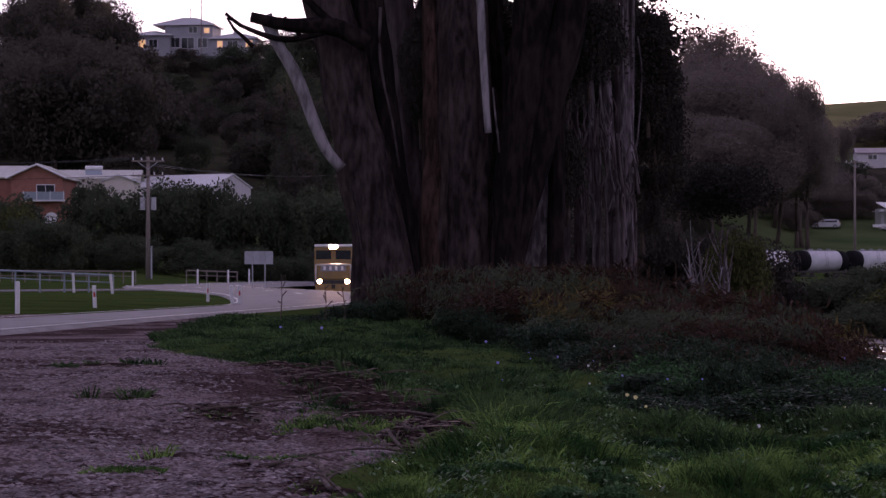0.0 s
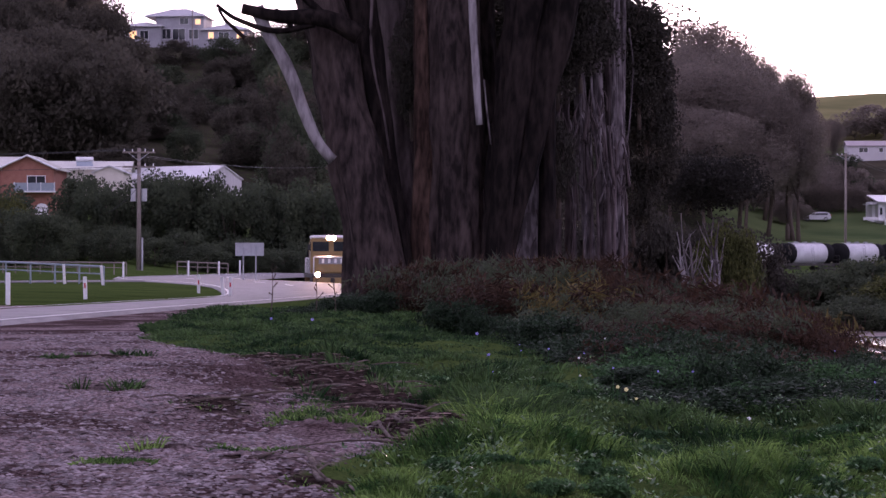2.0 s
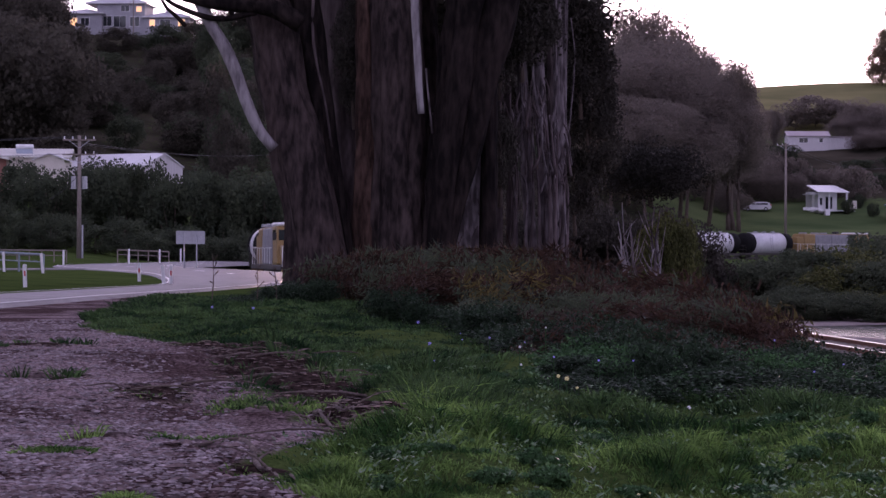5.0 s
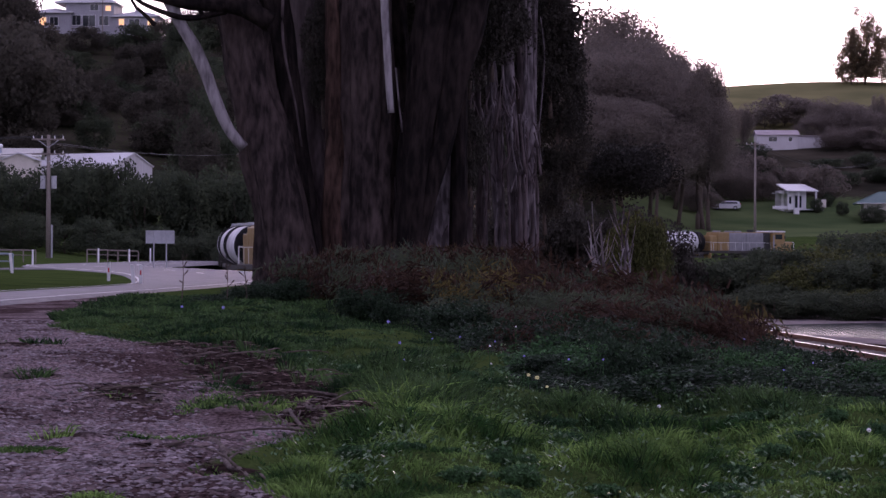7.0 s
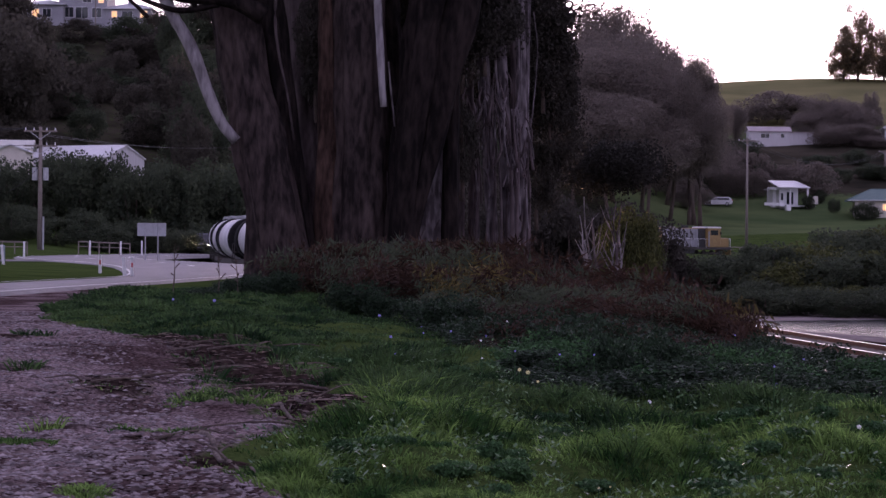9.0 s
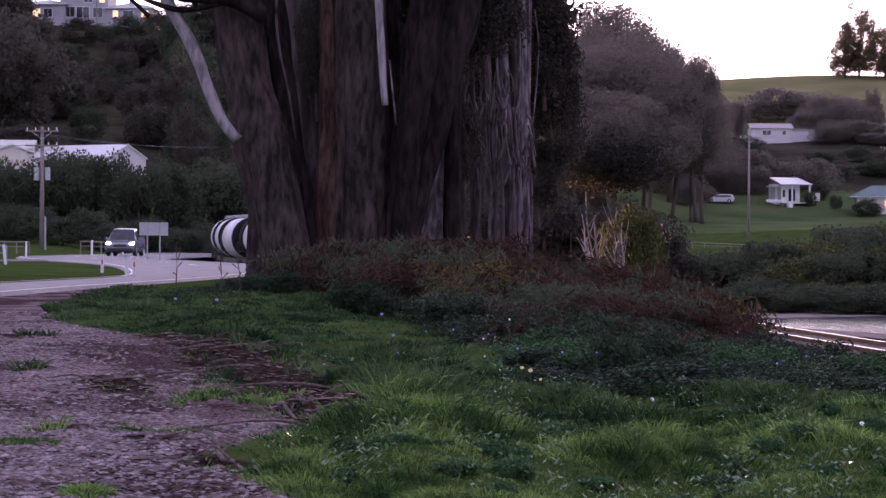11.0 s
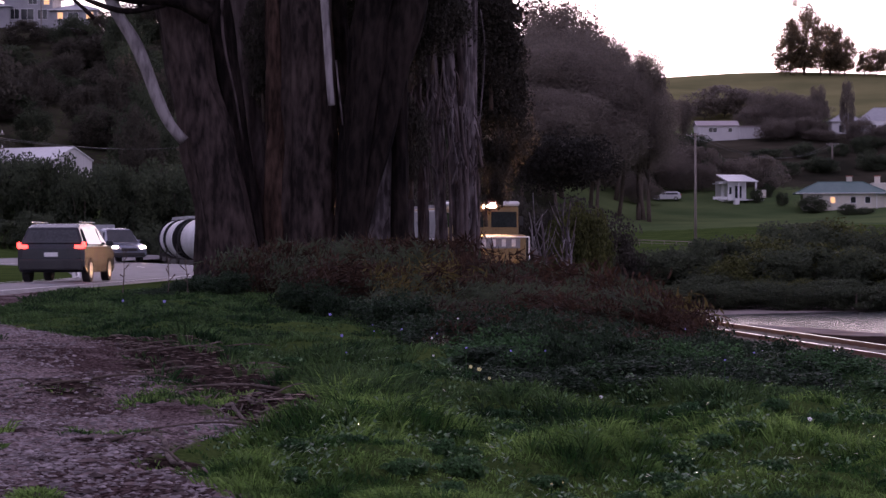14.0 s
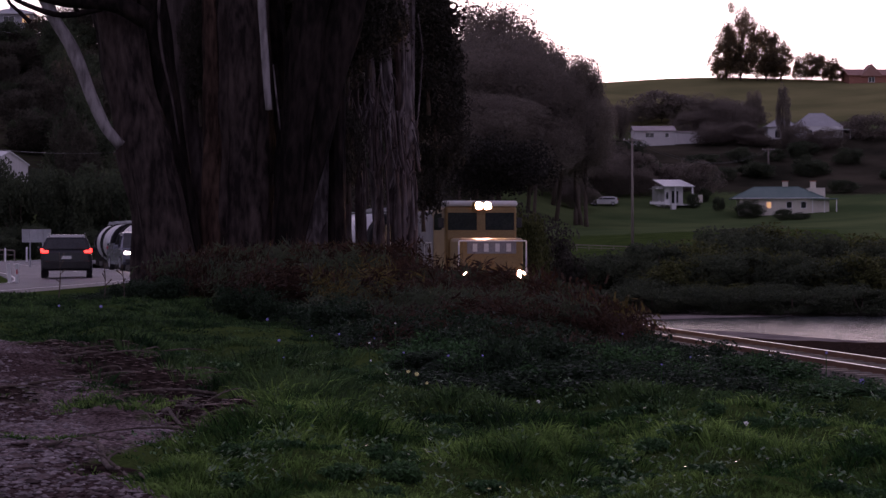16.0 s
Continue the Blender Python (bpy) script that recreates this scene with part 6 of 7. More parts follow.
# ---- poles, sign, posts ----
def power_pole(p, height, label, arms=2, transformer=False, turn=0):
    g = gz(p.x, p.y)
    ob = thing("power_pole", pose(p.x, p.y, g, 0, 0, turn), label, "power pole", "power poles")
    bm = bmesh.new()
    rod(bm, (0, 0, -0.5), (0, 0, height), 0.2, 0.13, 14)
    part("pole", bm, M["timber"], ob, smooth_faces=True)
    for i in range(arms):
        z = height - 0.35 - i * 1.15
        arm = part("crossarm", boxes(((0, -0.16, z), (2.6, 0.1, 0.13)), bevel=0.01), M["timber"], ob)
        for x in (-1.15, -0.5, 0.5, 1.15):
            bm = bmesh.new()
            rod(bm, (x, -0.16, z + 0.06), (x, -0.16, z + 0.28), 0.05, 0.03, 8)
            part("insulator", bm, M["white"], arm)
        bm = bmesh.new()
        for s in (-1, 1):
            rod(bm, (s * 0.8, -0.18, z - 0.05), (0, -0.18, z - 0.65), 0.025, seg=6)
        part("brace", bm, M["galv"], arm)
    if transformer:
        for s in (-1, 1):
            bm = bmesh.new()
            rod(bm, (s * 0.42, 0, height - 4.2), (s * 0.42, 0, height - 3.2), 0.22, seg=14)
            part("transformer", bm, M["galv"], ob)
        bm = bmesh.new()
        rod(bm, (0.28, -0.1, 0), (0.28, -0.1, 2.6), 0.07, seg=8)
        part("cable_guard", bm, M["galv"], ob, "pale metal cable guard")
    return ob, Vector((p.x, p.y, g + height))


def wire(a, b, sag, r=0.02, name="power_line"):
    a, b = Vector(a), Vector(b)
    path = [a.lerp(b, k / 16) - Vector((0, 0, sag * 4 * (k / 16) * (1 - k / 16))) for k in range(17)]
    ob = thing(name, pose(0, 0, 0), "thin sagging overhead cable", "cable", "overhead cables")
    v, f = tube(path, [r] * 17, 5)
    raw("strand", v, f, M["wire"], ob)


p = spot(-7.035, -0.102, 190)
_, t1 = power_pole(p, spot(-7.035, 2.720, 190).z - gz(p.x, p.y), "timber power pole with two crossarms and transformers", 2, True)
p = spot(9.778, 0.583, 322)
_, t2 = power_pole(p, spot(9.778, 2.625, 322).z - gz(p.x, p.y), "tall timber power pole on the slope", 1)
p = spot(13.002, 1.343, 470)
_, t3 = power_pole(p, spot(13.005, 2.362, 470).z - gz(p.x, p.y), "timber power pole beside the farm cottage", 1)
for x in (-1.1, -0.5, 1.1):
    wire(t1 + Vector((x, 0, -0.1)), t1 + Vector((x - 60, 30, 3.0)), 1.2)
wire(t1 + Vector((0, 0, -1.4)), t1 + Vector((-60, 26, 1.5)), 1.2)
for x in (-0.5, 0.5):
    wire(t2 + Vector((x, 0, -0.2)), t3 + Vector((x, 0, -0.2)), 3)
    wire(t1 + Vector((x, 0, -0.6)), t2 + Vector((x - 60, 120, 6)), 2)
wire(t1 + Vector((0, 0, -3)), spot(-7.754, 1.188, 188), 0.2)


def road_sign():
    p = spot(-4.407, -0.267, 128)
    g = gz(p.x, p.y)
    w = 128 * math.radians(0.68)
    top, low = spot(-4.407, 0.476, 128).z - g, spot(-4.407, 0.165, 128).z - g
    ob = thing("road_sign", pose(p.x, p.y, g, 0, 0, 4), "grey back of a road sign on two posts", "road sign")
    part("panel", boxes(((0, 0, (top + low) / 2), (w, 0.03, top - low)), bevel=0.008), M["galv"], ob)
    for s in (-1, 1):
        bm = bmesh.new()
        rod(bm, (s * w * 0.22, -0.05, -0.3), (s * w * 0.22, -0.05, top - 0.05), 0.035, seg=8)
        part("post", bm, M["galv"], ob)
    part("rim", boxes(((0, -0.03, top - 0.02), (w, 0.03, 0.04)), ((0, -0.03, low + 0.02), (w, 0.03, 0.04))), M["galv"], ob)


road_sign()


def guide_post(foot, head, r, tilt=0, red=True):
    p = spot(*foot, r)
    g = gz(p.x, p.y)
    h = max(0.7, min(1.3, spot(*head, r).z - g))
    ob = thing("guide_post", pose(p.x, p.y, g, 0, tilt, 0), "white roadside guide post with a red reflector" if red else "white roadside guide post", "guide post", "guide posts")
    bm = bmesh.new()
    box(bm, (0, 0, h / 2 - 0.15), (0.12, 0.05, h + 0.3), bevel=0.015)
    part("post", bm, M["white"], ob)
    if red:
        part("reflector", boxes(((0.0, -0.03, h - 0.28), (0.05, 0.02, 0.16))), M["red_reflector"], ob)


def r_for(x_elev, z=0.66):
    return (EYE - z) / math.tan(radians(-x_elev))


for foot, head, r, tilt, red in (((-10.094, -0.990), (-10.094, -0.243), 62, 0, False), ((-8.285, -0.877), (-8.299, -0.381), 75, -2, True), ((-8.776, -0.474), (-8.802, -0.046), 112, -3, False), ((-7.874, -0.503), (-7.914, -0.074), 108, -6, False),
                                 ((-7.395, -0.289), (-7.408, 0.006), 150, 0, False), ((-5.858, -0.225), (-5.871, 0.045), 165, 0, False), ((-5.133, -0.171), (-5.133, 0.031), 175, 0, False), ((-4.636, -0.199), (-4.636, 0.057), 172, 0, False),
                                 ((-5.617, -0.696), (-5.617, -0.333), 92, 0, True), ((-5.026, -0.819), (-5.080, -0.360), 84, -5, False), ((-4.864, -0.819), (-4.891, -0.388), 84, 0, True)):
    guide_post(foot, head, r, tilt, red)


def pipe_fence(pts, r, label, mtl, posts=5, rails=2):
    a, b = spot(*pts[0], r), spot(*pts[1], r)
    ga, gb = gz(a.x, a.y), gz(b.x, b.y)
    ob = thing("fence", pose(0, 0, 0), label, "fence")
    bm = bmesh.new()
    rod(bm, a, b, 0.05, seg=8)
    part("top_rail", bm, M[mtl], ob)
    if rails > 1:
        bm = bmesh.new()
        rod(bm, a - Vector((0, 0, 0.35)), b - Vector((0, 0, 0.35)), 0.03, seg=6)
        part("mid_rail", bm, M[mtl], ob)
    for i in range(posts):
        q = a.lerp(b, i / (posts - 1))
        bm = bmesh.new()
        rod(bm, (q.x, q.y, gz(q.x, q.y) - 0.2), q + Vector((0, 0, 0.03)), 0.045, seg=8)
        part("post", bm, M[mtl], ob)


pipe_fence([(-11.284, 0.052), (-7.860, -0.101)], 114, "pale blue-grey pipe fence beside the side road", "pipe_blue", 7)
pipe_fence([(-10.500, 0.011), (-7.328, -0.007)], 172, "low timber fence along the paddock", "timber", 12)
pipe_fence([(-6.126, 0.018), (-4.918, -0.023)], 182, "low timber rail fence behind the junction", "timber", 6)


# ---- houses ----
def window(parent, x, y, z, w, h, depth=0.08, lit=False, bars=2, axis="y", sign=-1):
    """A framed window on a wall face; axis is the face's normal."""
    fr = bmesh.new()
    for c, s in (((0, 0, h / 2), (w + 0.12, depth, 0.08)), ((0, 0, -h / 2), (w + 0.2, depth + 0.06, 0.08)), ((-w / 2, 0, 0), (0.07, depth, h)), ((w / 2, 0, 0), (0.07, depth, h)),
                 *[((-w / 2 + w * k / bars, 0, 0), (0.05, depth, h)) for k in range(1, bars)]):
        c2, s2 = (c, s) if axis == "y" else ((c[1], c[0], c[2]), (s[1], s[0], s[2]))
        box(fr, (x + c2[0], y + c2[1], z + c2[2]), s2)
    f = part("window", fr, M["white"], parent)
    s = (w, 0.04, h) if axis == "y" else (0.04, w, h)
    part("pane", boxes(((x, y, z), s)), M["warm_window"] if lit else M["glass"], f, "warmly lit pane" if lit else "")


def gable_roof(ob, w, d, z, rise, over, mtl, along="x", name="roof"):
    """A pitched roof of two thick slopes; its ridge runs along x or y."""
    if along == "y":
        w, d = d, w
    hw, hd, t = w / 2 + over, d / 2 + over, 0.14
    k = rise / (d / 2)
    verts = []
    for x in (-hw, hw):
        verts += [(x, -hd, z - over * k), (x, 0, z + rise), (x, hd, z - over * k), (x, hd, z - over * k + t), (x, 0, z + rise + t), (x, -hd, z - over * k + t)]
    faces = [(0, 1, 4, 5), (1, 2, 3, 4), (11, 10, 7, 6), (10, 9, 8, 7)]
    for i in range(6):
        faces.append((i, i + 6, (i + 1) % 6 + 6, (i + 1) % 6))
    if along == "y":
        verts = [(-y, x, zz) for x, y, zz in verts]
    r = raw(name, verts, faces, M[mtl], ob)
    seams = bmesh.new()
    n = int(2 * hw / 0.76)
    for s in (-1, 1):
        for i in range(1, n):
            x = -hw + 2 * hw * i / n
            a, b = Vector((x, s * hd, z - over * k + t)), Vector((x, 0, z + rise + t))
            if along == "y":
                a, b = Vector((-a.y, a.x, a.z)), Vector((-b.y, b.x, b.z))
            rod(seams, a, b, 0.03, seg=4)
    part("roof_rib", seams, M[mtl], r)
    return r


def gable_walls(ob, w, d, h, rise, mtl, along="x", name="wall"):
    if along == "y":
        w, d = d, w
    verts = []
    for x in (-w / 2, w / 2):
        verts += [(x, -d / 2, -1.5), (x, d / 2, -1.5), (x, d / 2, h), (x, 0, h + rise), (x, -d / 2, h)]
    faces = [(4, 3, 2, 1, 0), (5, 6, 7, 8, 9)] + [(i, (i + 1) % 5, (i + 1) % 5 + 5, i + 5) for i in range(5)]
    if along == "y":
        verts = [(-y, x, z) for x, y, z in verts]
    return raw(name, verts, faces, M[mtl], ob)


def hip_roof(ob, x, y, w, d, z, rise, over, mtl):
    hw, hd = w / 2 + over, d / 2 + over
    rx = max(0.2, hw - hd)
    v = [(x - hw, y - hd, z), (x + hw, y - hd, z), (x + hw, y + hd, z), (x - hw, y + hd, z), (x - rx, y, z + rise), (x + rx, y, z + rise)]
    v += [(a, b, z - 0.18) for a, b, _ in v[:4]]
    r = raw("roof", v, [(0, 1, 5, 4), (1, 2, 5), (2, 3, 4, 5), (3, 0, 4), (6, 7, 1, 0), (7, 8, 2, 1), (8, 9, 3, 2), (9, 6, 0, 3), (9, 8, 7, 6)], M[mtl], ob)
    bm = bmesh.new()
    for a, b in ((0, 4), (1, 5), (2, 5), (3, 4), (4, 5)):
        rod(bm, v[a], v[b], 0.08, seg=6)
    part("ridge_cap", bm, M[mtl], r)
    bm = bmesh.new()
    box(bm, (x, y - hd - 0.05, z - 0.08), (2 * hw, 0.1, 0.12))
    part("gutter", bm, M["white"], r)


def house_at(foot, r, name, label, turn=0, lift=0.0, group=""):
    p = spot(*foot, r)
    return thing(name, pose(p.x, p.y, p.z + lift, 0, 0, turn), label, "house" if "house" in name or name in ("cottage", "villa") else "shed", group)


def hilltop_house():
    r = 450
    ob = house_at((-5.885, 5.222), r, "hilltop_house", "large pale two-storey house with grey hipped roofs on the hilltop", -6)
    part("wall", boxes(((-8.0, 0, 0.7), (7.4, 8, 4.4))), M["shaded_wall"], ob)
    part("wall", boxes(((-1.0, 1.5, 1.7), (9.0, 8, 6.4))), M["shaded_wall"], ob)
    part("wall", boxes(((7.6, 0.5, 0.4), (8.4, 7, 3.7))), M["shaded_wall"], ob)
    hip_roof(ob, -8.0, 0, 7.4, 8, 2.85, 1.05, 0.5, "roof_grey")
    hip_roof(ob, -1.8, 1.5, 10.6, 8, 4.85, 1.6, 0.5, "roof_grey")
    hip_roof(ob, 7.6, 0.5, 8.4, 7, 2.2, 1.15, 0.5, "roof_grey")
    for x, z, w, h, lit, y in ((-9.5, 1.2, 1.3, 1.5, True, -4.02), (-7.4, 1.2, 1.6, 1.6, False, -4.02), (-3.6, 1.5, 1.8, 1.9, False, -2.52), (-1.2, 1.4, 2.4, 2.1, False, -2.52), (1.6, 1.4, 1.8, 1.8, False, -2.52),
                               (-0.2, 3.85, 1.6, 1.2, False, -2.52), (2.4, 3.7, 1.0, 1.0, True, -2.52), (5.0, 1.1, 1.0, 1.2, True, -3.02), (7.4, 1.0, 2.0, 1.4, False, -3.02), (10.5, 1.1, 1.3, 1.3, True, -3.02)):
        window(ob, x, y, z, w, h, 0.12, lit)
    bm = bmesh.new()
    rod(bm, (-1.5, 1.5, 6.3), (-1.5, 1.5, 8.3), 0.05, seg=6)
    rod(bm, (-1.9, 1.5, 8.0), (-1.1, 1.5, 8.0), 0.03, seg=6)
    part("aerial", bm, M["wire"], ob)
    part("chimney", boxes(((7.4, 0.5, 3.4), (0.9, 0.8, 1.0))), M["shaded_wall"], ob)
    bm = bmesh.new()
    rod(bm, (2.5, -8, -6), (2.5, -8, 9.5), 0.12, 0.08, 8)
    part("flag_pole", bm, M["timber"], ob, "tall bare pole before the house")


hilltop_house()


def brick_house():
    r = 260
    ob = house_at((-9.475, 1.291), r, "brick_house", "two-storey red brick house with a pale gable roof and balcony", 0)
    gable_walls(ob, 5.4, 9, 4.1, 1.25, "brick", along="y")
    gable_roof(ob, 5.4, 9, 4.1, 1.25, 0.5, "roof_cream", along="y")
    window(ob, 0.9, -4.52, 2.6, 1.9, 1.3, 0.1)
    for s in (-1, 1):
        bm = bmesh.new()
        rod(bm, (s * 3.2, -5.04, 3.9), (0, -5.04, 5.38), 0.1, seg=4)
        part("barge_board", bm, M["white"], ob)
    b = part("balcony", boxes(((0.9, -5.2, 1.55), (4.4, 1.3, 0.15))), M["white"], ob)
    part("balustrade", boxes(((0.9, -5.82, 2.05), (4.4, 0.05, 0.85))), M["pipe_blue"], b, "blue-grey glass balustrade")
    for x in (-1.2, 0.2, 1.6, 3.0):
        bm = bmesh.new()
        rod(bm, (x, -5.85, 1.5), (x, -5.85, 2.55), 0.04, seg=6)
        part("baluster", bm, M["white"], b)
    for x in (-0.3, 1.5):
        bm = bmesh.new()
        rod(bm, (x, -4.55, -0.4), (x, -4.5, -0.4), 0.75, seg=20)
        part("arch_window", bm, M["white"], ob, "pale arched lower window")
    wing = house_at((-10.369, 1.476), r + 4, "brick_house", "low roof wing of the brick house", 0)
    gable_walls(wing, 8, 7, 3.3, 1.2, "brick")
    gable_roof(wing, 8, 7, 3.3, 1.2, 0.5, "roof_cream")
    annex = house_at((-8.153, 1.750), 268, "annex_house", "pale annex roof with a solar water heater", 4)
    gable_walls(annex, 8.5, 7, 2.0, 0.9, "cream")
    gable_roof(annex, 8.5, 7, 2.0, 0.9, 0.4, "roof_cream")
    tank = bmesh.new()
    rod(tank, (-1.6, -1.2, 3.2), (0.3, -1.2, 3.2), 0.25, seg=14)
    h = part("water_heater", tank, M["white"], annex, "white solar heater tank")
    v = [(-1.6, -1.5, 2.95), (0.2, -1.5, 2.95), (0.5, -3.4, 1.95), (-1.3, -3.4, 1.95)]
    raw("solar_panel", v + [(a, b, c - 0.08) for a, b, c in v], [(0, 3, 2, 1), (4, 5, 6, 7), (0, 1, 5, 4), (1, 2, 6, 5), (2, 3, 7, 6), (3, 0, 4, 7)], M["pipe_blue"], h, "blue solar panel")
    side = house_at((-7.661, 1.751), 262, "garden_shed", "small pale gabled outbuilding", 0)
    gable_walls(side, 3.2, 5, 1.7, 0.6, "cream", along="y")
    gable_roof(side, 3.2, 5, 1.7, 0.6, 0.3, "roof_pale", along="y")


brick_house()


def long_shed():
    p = spot(-6.017, 1.617, 285)
    ob = thing("steel_shed", pose(p.x, p.y, p.z, 0, 0, -33), "long pale steel shed with a low pitched roof", "shed")
    gable_walls(ob, 12.4, 7, 1.8, 1.45, "cladding")
    gable_roof(ob, 12.4, 7, 1.8, 1.45, 0.15, "roof_pale")
    part("roller_door", boxes(((6.22, -1, 0.2), (0.06, 2.6, 2.4)), bevel=0.01), M["cladding"], ob)
    bm = bmesh.new()
    for k in range(8):
        box(bm, (6.26, -1, -0.8 + k * 0.3), (0.03, 2.6, 0.05))
    part("door_rib", bm, M["cladding"], ob)


long_shed()


def farm_houses():
    r = 500
    ob = house_at((10.263, 2.544), r, "farm_house", "long low white farm house with a pale roof", -3)
    gable_walls(ob, 8.4, 6, 2.0, 1.0, "cladding")
    gable_roof(ob, 8.4, 6, 2.0, 1.0, 0.3, "roof_mauve")
    window(ob, -1.0, -3.03, 1.1, 1.8, 1.0, 0.1)
    window(ob, 2.6, -3.03, 1.1, 0.8, 0.9, 0.1, bars=1)
    wing = part("wing", boxes(((6.6, 0.3, 0.4), (4.8, 5, 2.6))), M["cladding"], ob)
    part("wing_roof", boxes(((6.6, 0.2, 1.85), (5.1, 5.5, 0.2))), M["roof_mauve"], wing)
    part("tank", boxes(((10.2, 0, 0.3), (1.6, 2, 1.6)), bevel=0.2), M["white"], ob)

    ob = house_at((10.796, 1.032), 420, "verandah_house", "small white weatherboard house with a pale verandah roof", 10)
    part("wall", boxes(((-0.6, 2.2, 1.1), (4.6, 3.0, 4.2)), ((-1.9, 0.2, 1.1), (0.9, 2.4, 3.8))), M["white"], ob)
    v = [(-2.9, -2.2, 3.0), (2.9, -2.2, 3.0), (2.6, 4.2, 4.3), (-2.6, 4.2, 4.3)]
    raw("roof", v + [(a, b, c + 0.15) for a, b, c in v], [(3, 2, 1, 0), (4, 5, 6, 7), (0, 1, 5, 4), (1, 2, 6, 5), (2, 3, 7, 6), (3, 0, 4, 7)], M["roof_pale"], ob)
    for x in (-0.7, 2.5):
        bm = bmesh.new()
        box(bm, (x, -1.9, 0.9), (0.26, 0.26, 4.2))
        part("verandah_post", bm, M["white"], ob)
    part("deck", boxes(((0.5, -1.2, -0.1), (6.6, 2.2, 0.2)), ((-4.0, -1.6, 0.2), (2.6, 0.1, 0.5))), M["white"], ob)
    window(ob, 0.2, 0.66, 1.3, 1.3, 2.2, 0.1)
    window(ob, -1.9, -1.04, 1.5, 0.5, 1.3, 0.1, bars=1)
    part("lean_to_roof", boxes(((-3.0, 0.6, 2.75), (2.0, 3.4, 0.16))), M["roof_pale"], ob)
    part("fence_panel", boxes(((4.4, 0.5, 1.0), (1.8, 0.1, 1.4))), M["cream"], ob)
    part("water_tank", boxes(((-1.6, -3.2, -0.6), (0.9, 0.9, 1.2)), bevel=0.15), M["white"], ob)

    ob = house_at((13.333, 0.872), 410, "cottage", "cream cottage with a green hipped roof and brick chimneys", -8)
    part("wall", boxes(((0, 0, 0.6), (15.0, 6.5, 3.0))), M["cream"], ob)
    hip_roof(ob, -1.0, 0, 14.5, 7, 2.1, 1.9, 0.5, "roof_green")
    part("porch_roof", boxes(((6.6, -2.6, 1.9), (4.6, 4.0, 0.16))), M["roof_green"], ob)
    for x in (4.6, 6.6, 8.6):
        bm = bmesh.new()
        box(bm, (x, -4.4, 0.4), (0.14, 0.14, 3.0))
        part("porch_post", bm, M["white"], ob)
    for x in (0.5, 5.2):
        c = part("chimney", boxes(((x, 0.6, 4.0), (0.9, 0.8, 1.9))), M["cream"], ob)
        part("chimney_cap", boxes(((x, 0.6, 4.98), (1.1, 1.0, 0.16))), M["brick"], c)
    part("gable", boxes(((5.6, 0.3, 3.0), (2.8, 4.0, 1.6))), M["cream"], ob)
    window(ob, -2.6, -3.28, 0.9, 0.8, 1.1, 0.1, True, bars=1)
    window(ob, 0.8, -3.28, 0.9, 0.9, 1.1, 0.1, bars=1)
    window(ob, 3.2, -3.28, 0.9, 0.9, 1.1, 0.1, bars=1)

    ob = house_at((13.868, 2.514), 505, "villa", "white villa with a grey hipped roof among trees", -6)
    part("wall", boxes(((-5, 1, 1.0), (6.0, 6, 4.0)), ((3.0, 0, 1.0), (9.0, 6, 4.0))), M["white"], ob)
    hip_roof(ob, -5, 1, 6, 6, 3.0, 2.0, 0.4, "roof_grey")
    hip_roof(ob, 2.4, 0.5, 9, 6, 3.0, 2.8, 0.4, "roof_grey")
    part("verandah", boxes(((8.0, -2.6, 2.2), (7.0, 3.0, 0.16))), M["roof_pale"], ob)
    for x in (4.8, 6.8, 8.8, 11.2):
        bm = bmesh.new()
        box(bm, (x, -3.9, 0.7), (0.14, 0.14, 3.0))
        part("verandah_post", bm, M["white"], ob)
    for x, y in ((-6, -2.03), (-4, -2.03), (0.5, -3.03), (3.0, -3.03)):
        window(ob, x, y, 1.4, 1.1, 1.6, 0.1, bars=1)

    ob = house_at((8.469, 1.717), 450, "barn", "small barn with a rusty red roof", 12)
    gable_walls(ob, 3.4, 4, 1.2, 1.3, "cream")
    gable_roof(ob, 3.4, 4, 1.2, 1.3, 0.3, "roof_red")
    ob = house_at((15.322, 3.803), 640, "ridge_house", "brown house with a gabled roof on the ridge", 0)
    gable_walls(ob, 12, 8, 2.6, 1.6, "brick")
    gable_roof(ob, 12, 8, 2.6, 1.6, 0.5, "roof_red")
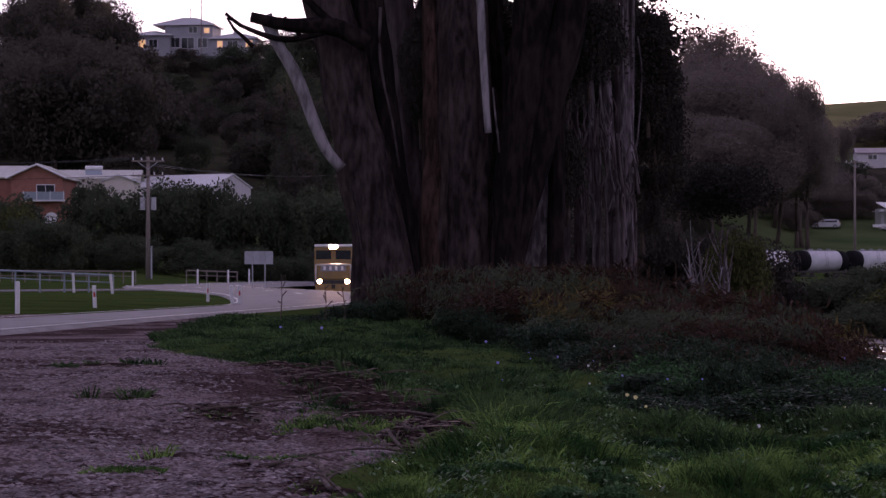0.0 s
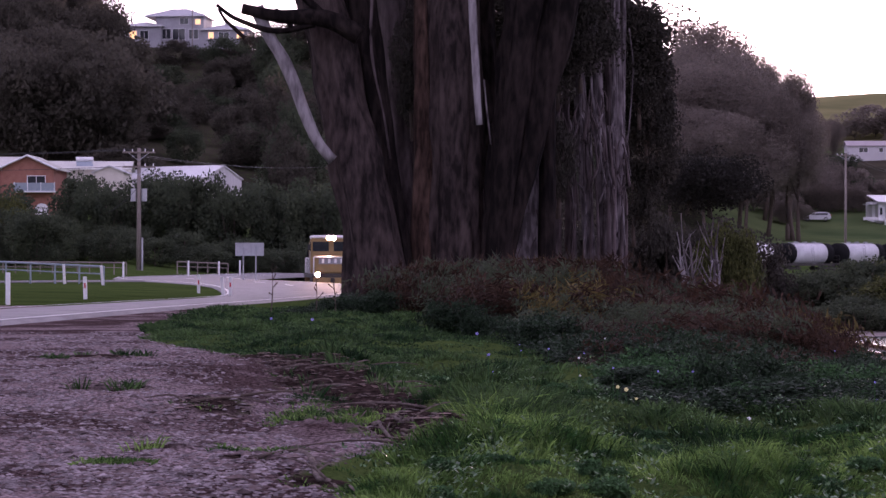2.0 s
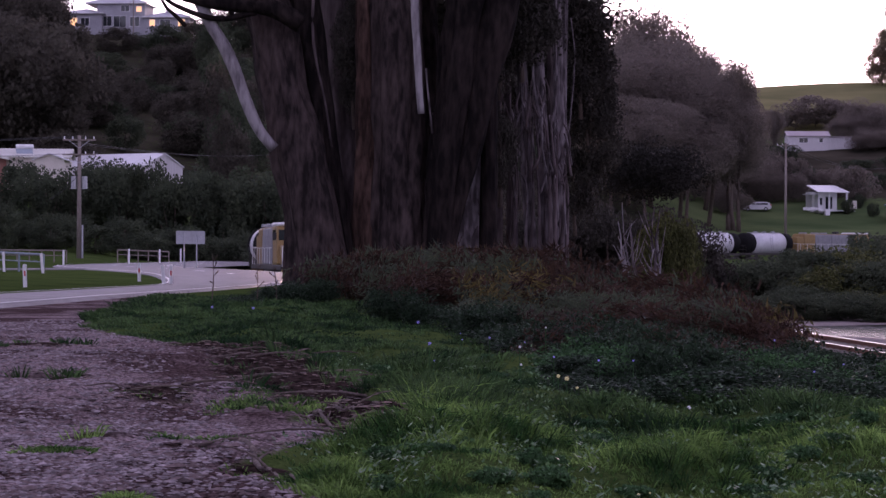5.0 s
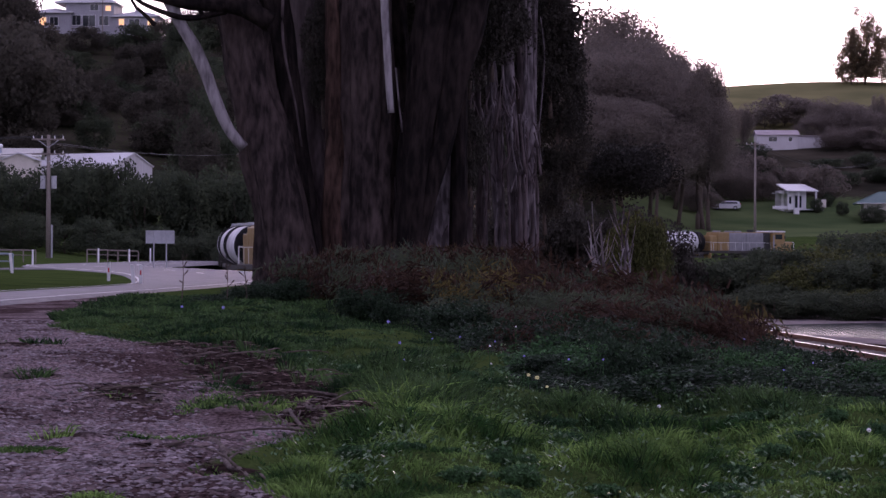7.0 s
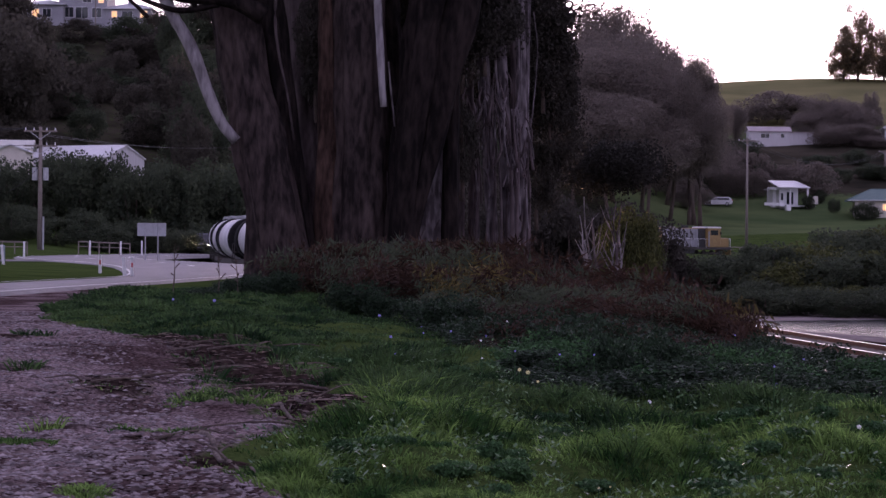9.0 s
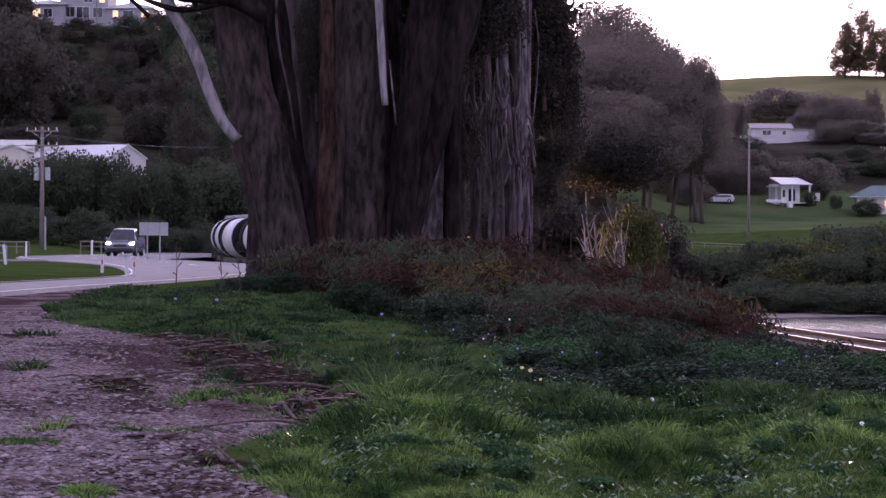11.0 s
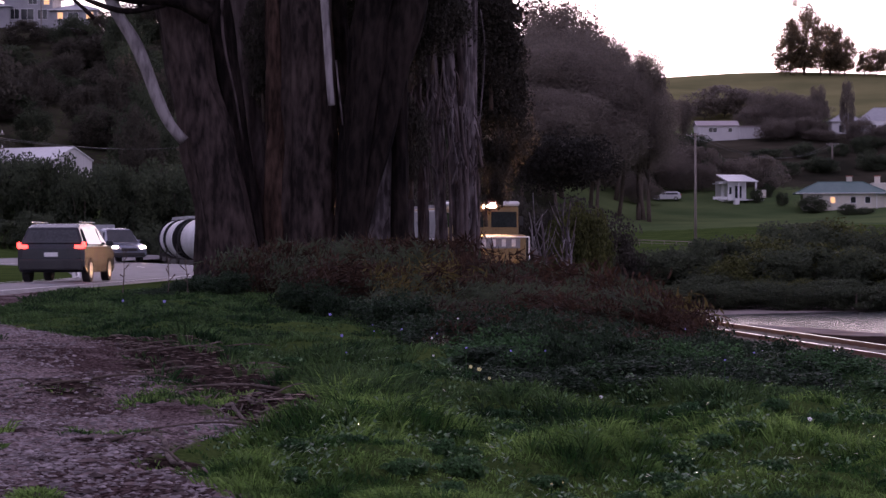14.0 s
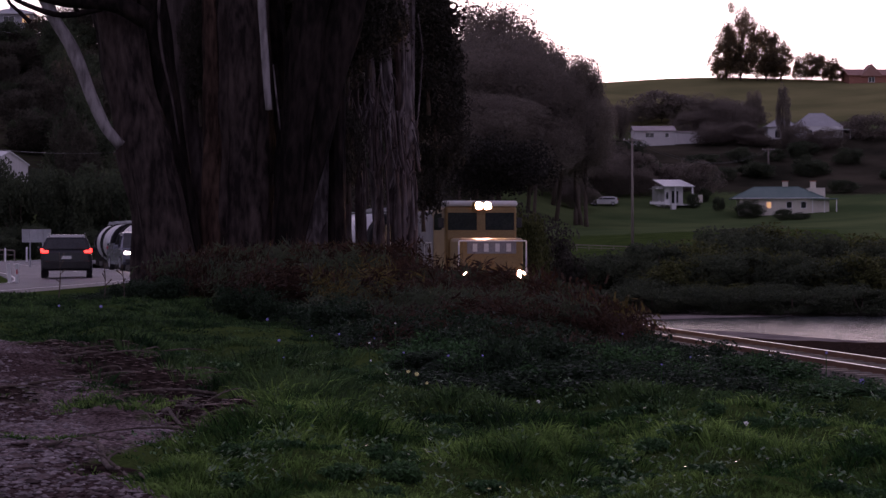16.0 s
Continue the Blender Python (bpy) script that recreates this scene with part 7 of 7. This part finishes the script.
    g2 = raw("gable", [(-3, -4.6, 2.2), (3, -4.6, 2.2), (0, -4.6, 5.4), (-3, 0, 2.2), (3, 0, 2.2), (0, 0, 5.4)], [(0, 1, 2), (3, 5, 4), (0, 2, 5, 3), (1, 4, 5, 2), (0, 3, 4, 1)], M["roof_red"], ob)
    window(ob, 0.0, -4.1, 1.3, 1.6, 1.3, 0.2)


farm_houses()
pipe_fence([(7.863, 0.095), (11.084, -0.025)], 312, "post and wire fence along the paddock", "timber", 12)

# near sleepers, laid last
bmS = bmesh.new()
box(bmS, (0, 0, 0), (2.1, 0.22, 0.14), bevel=0.012)
sleeper_mesh = bpy.data.meshes.new("sleeper")
bmS.to_mesh(sleeper_mesh)
bmS.free()
sleeper_mesh.materials.append(M["sleeper"])
for s in np.arange(0, TRACK_S[-1], 0.65):
    x, y = np.interp(s, TRACK_S, TRACK[:, 0]), np.interp(s, TRACK_S, TRACK[:, 1])
    if 20 < y < 110 and x > 3:
        x2, y2 = np.interp(s + 0.5, TRACK_S, TRACK[:, 0]), np.interp(s + 0.5, TRACK_S, TRACK[:, 1])
        o = new("sleeper", sleeper_mesh)
        o.matrix_world = pose(x, y, float(track_z(y)) - 0.165, 0, 0, math.degrees(math.atan2(-(x2 - x), y2 - y)))
        o.parent = ballast


# ---- what moves ----
def motions():
    for ob, offset, half, back in train:
        walk(ob, train_rows(offset, half, back))
    walk(suv, drive([(0, -26, -128), (4, -15.5, -66), (8, -10.6, -8), (10, -9.4, 18), (11.5, -8.4, 38), (12.3, -8.3, 47), (13, -7.6, 56.5), (13.5, -7.1, 63), (14, -6.3, 69.5), (14.5, -5.65, 76), (15.2, -5.55, 84), (16, -6.0, 93), (16.5, -6.35, 98)], True))
    walk(hatch, drive([(0, -19, 345), (8, -12.6, 236), (9, -11.7, 207), (9.2, -11.6, 202), (10.2, -13.0, 175), (11.3, -14.2, 149), (12.5, -13.5, 139), (13, -12.3, 134.5), (13.6, -10.3, 129.6),
                        (14, -9.1, 126.7), (14.5, -7.2, 122.5), (15, -5.6, 118.5), (15.5, -4.7, 115), (16, -4.1, 112), (16.5, -3.6, 109)], True))


motions()
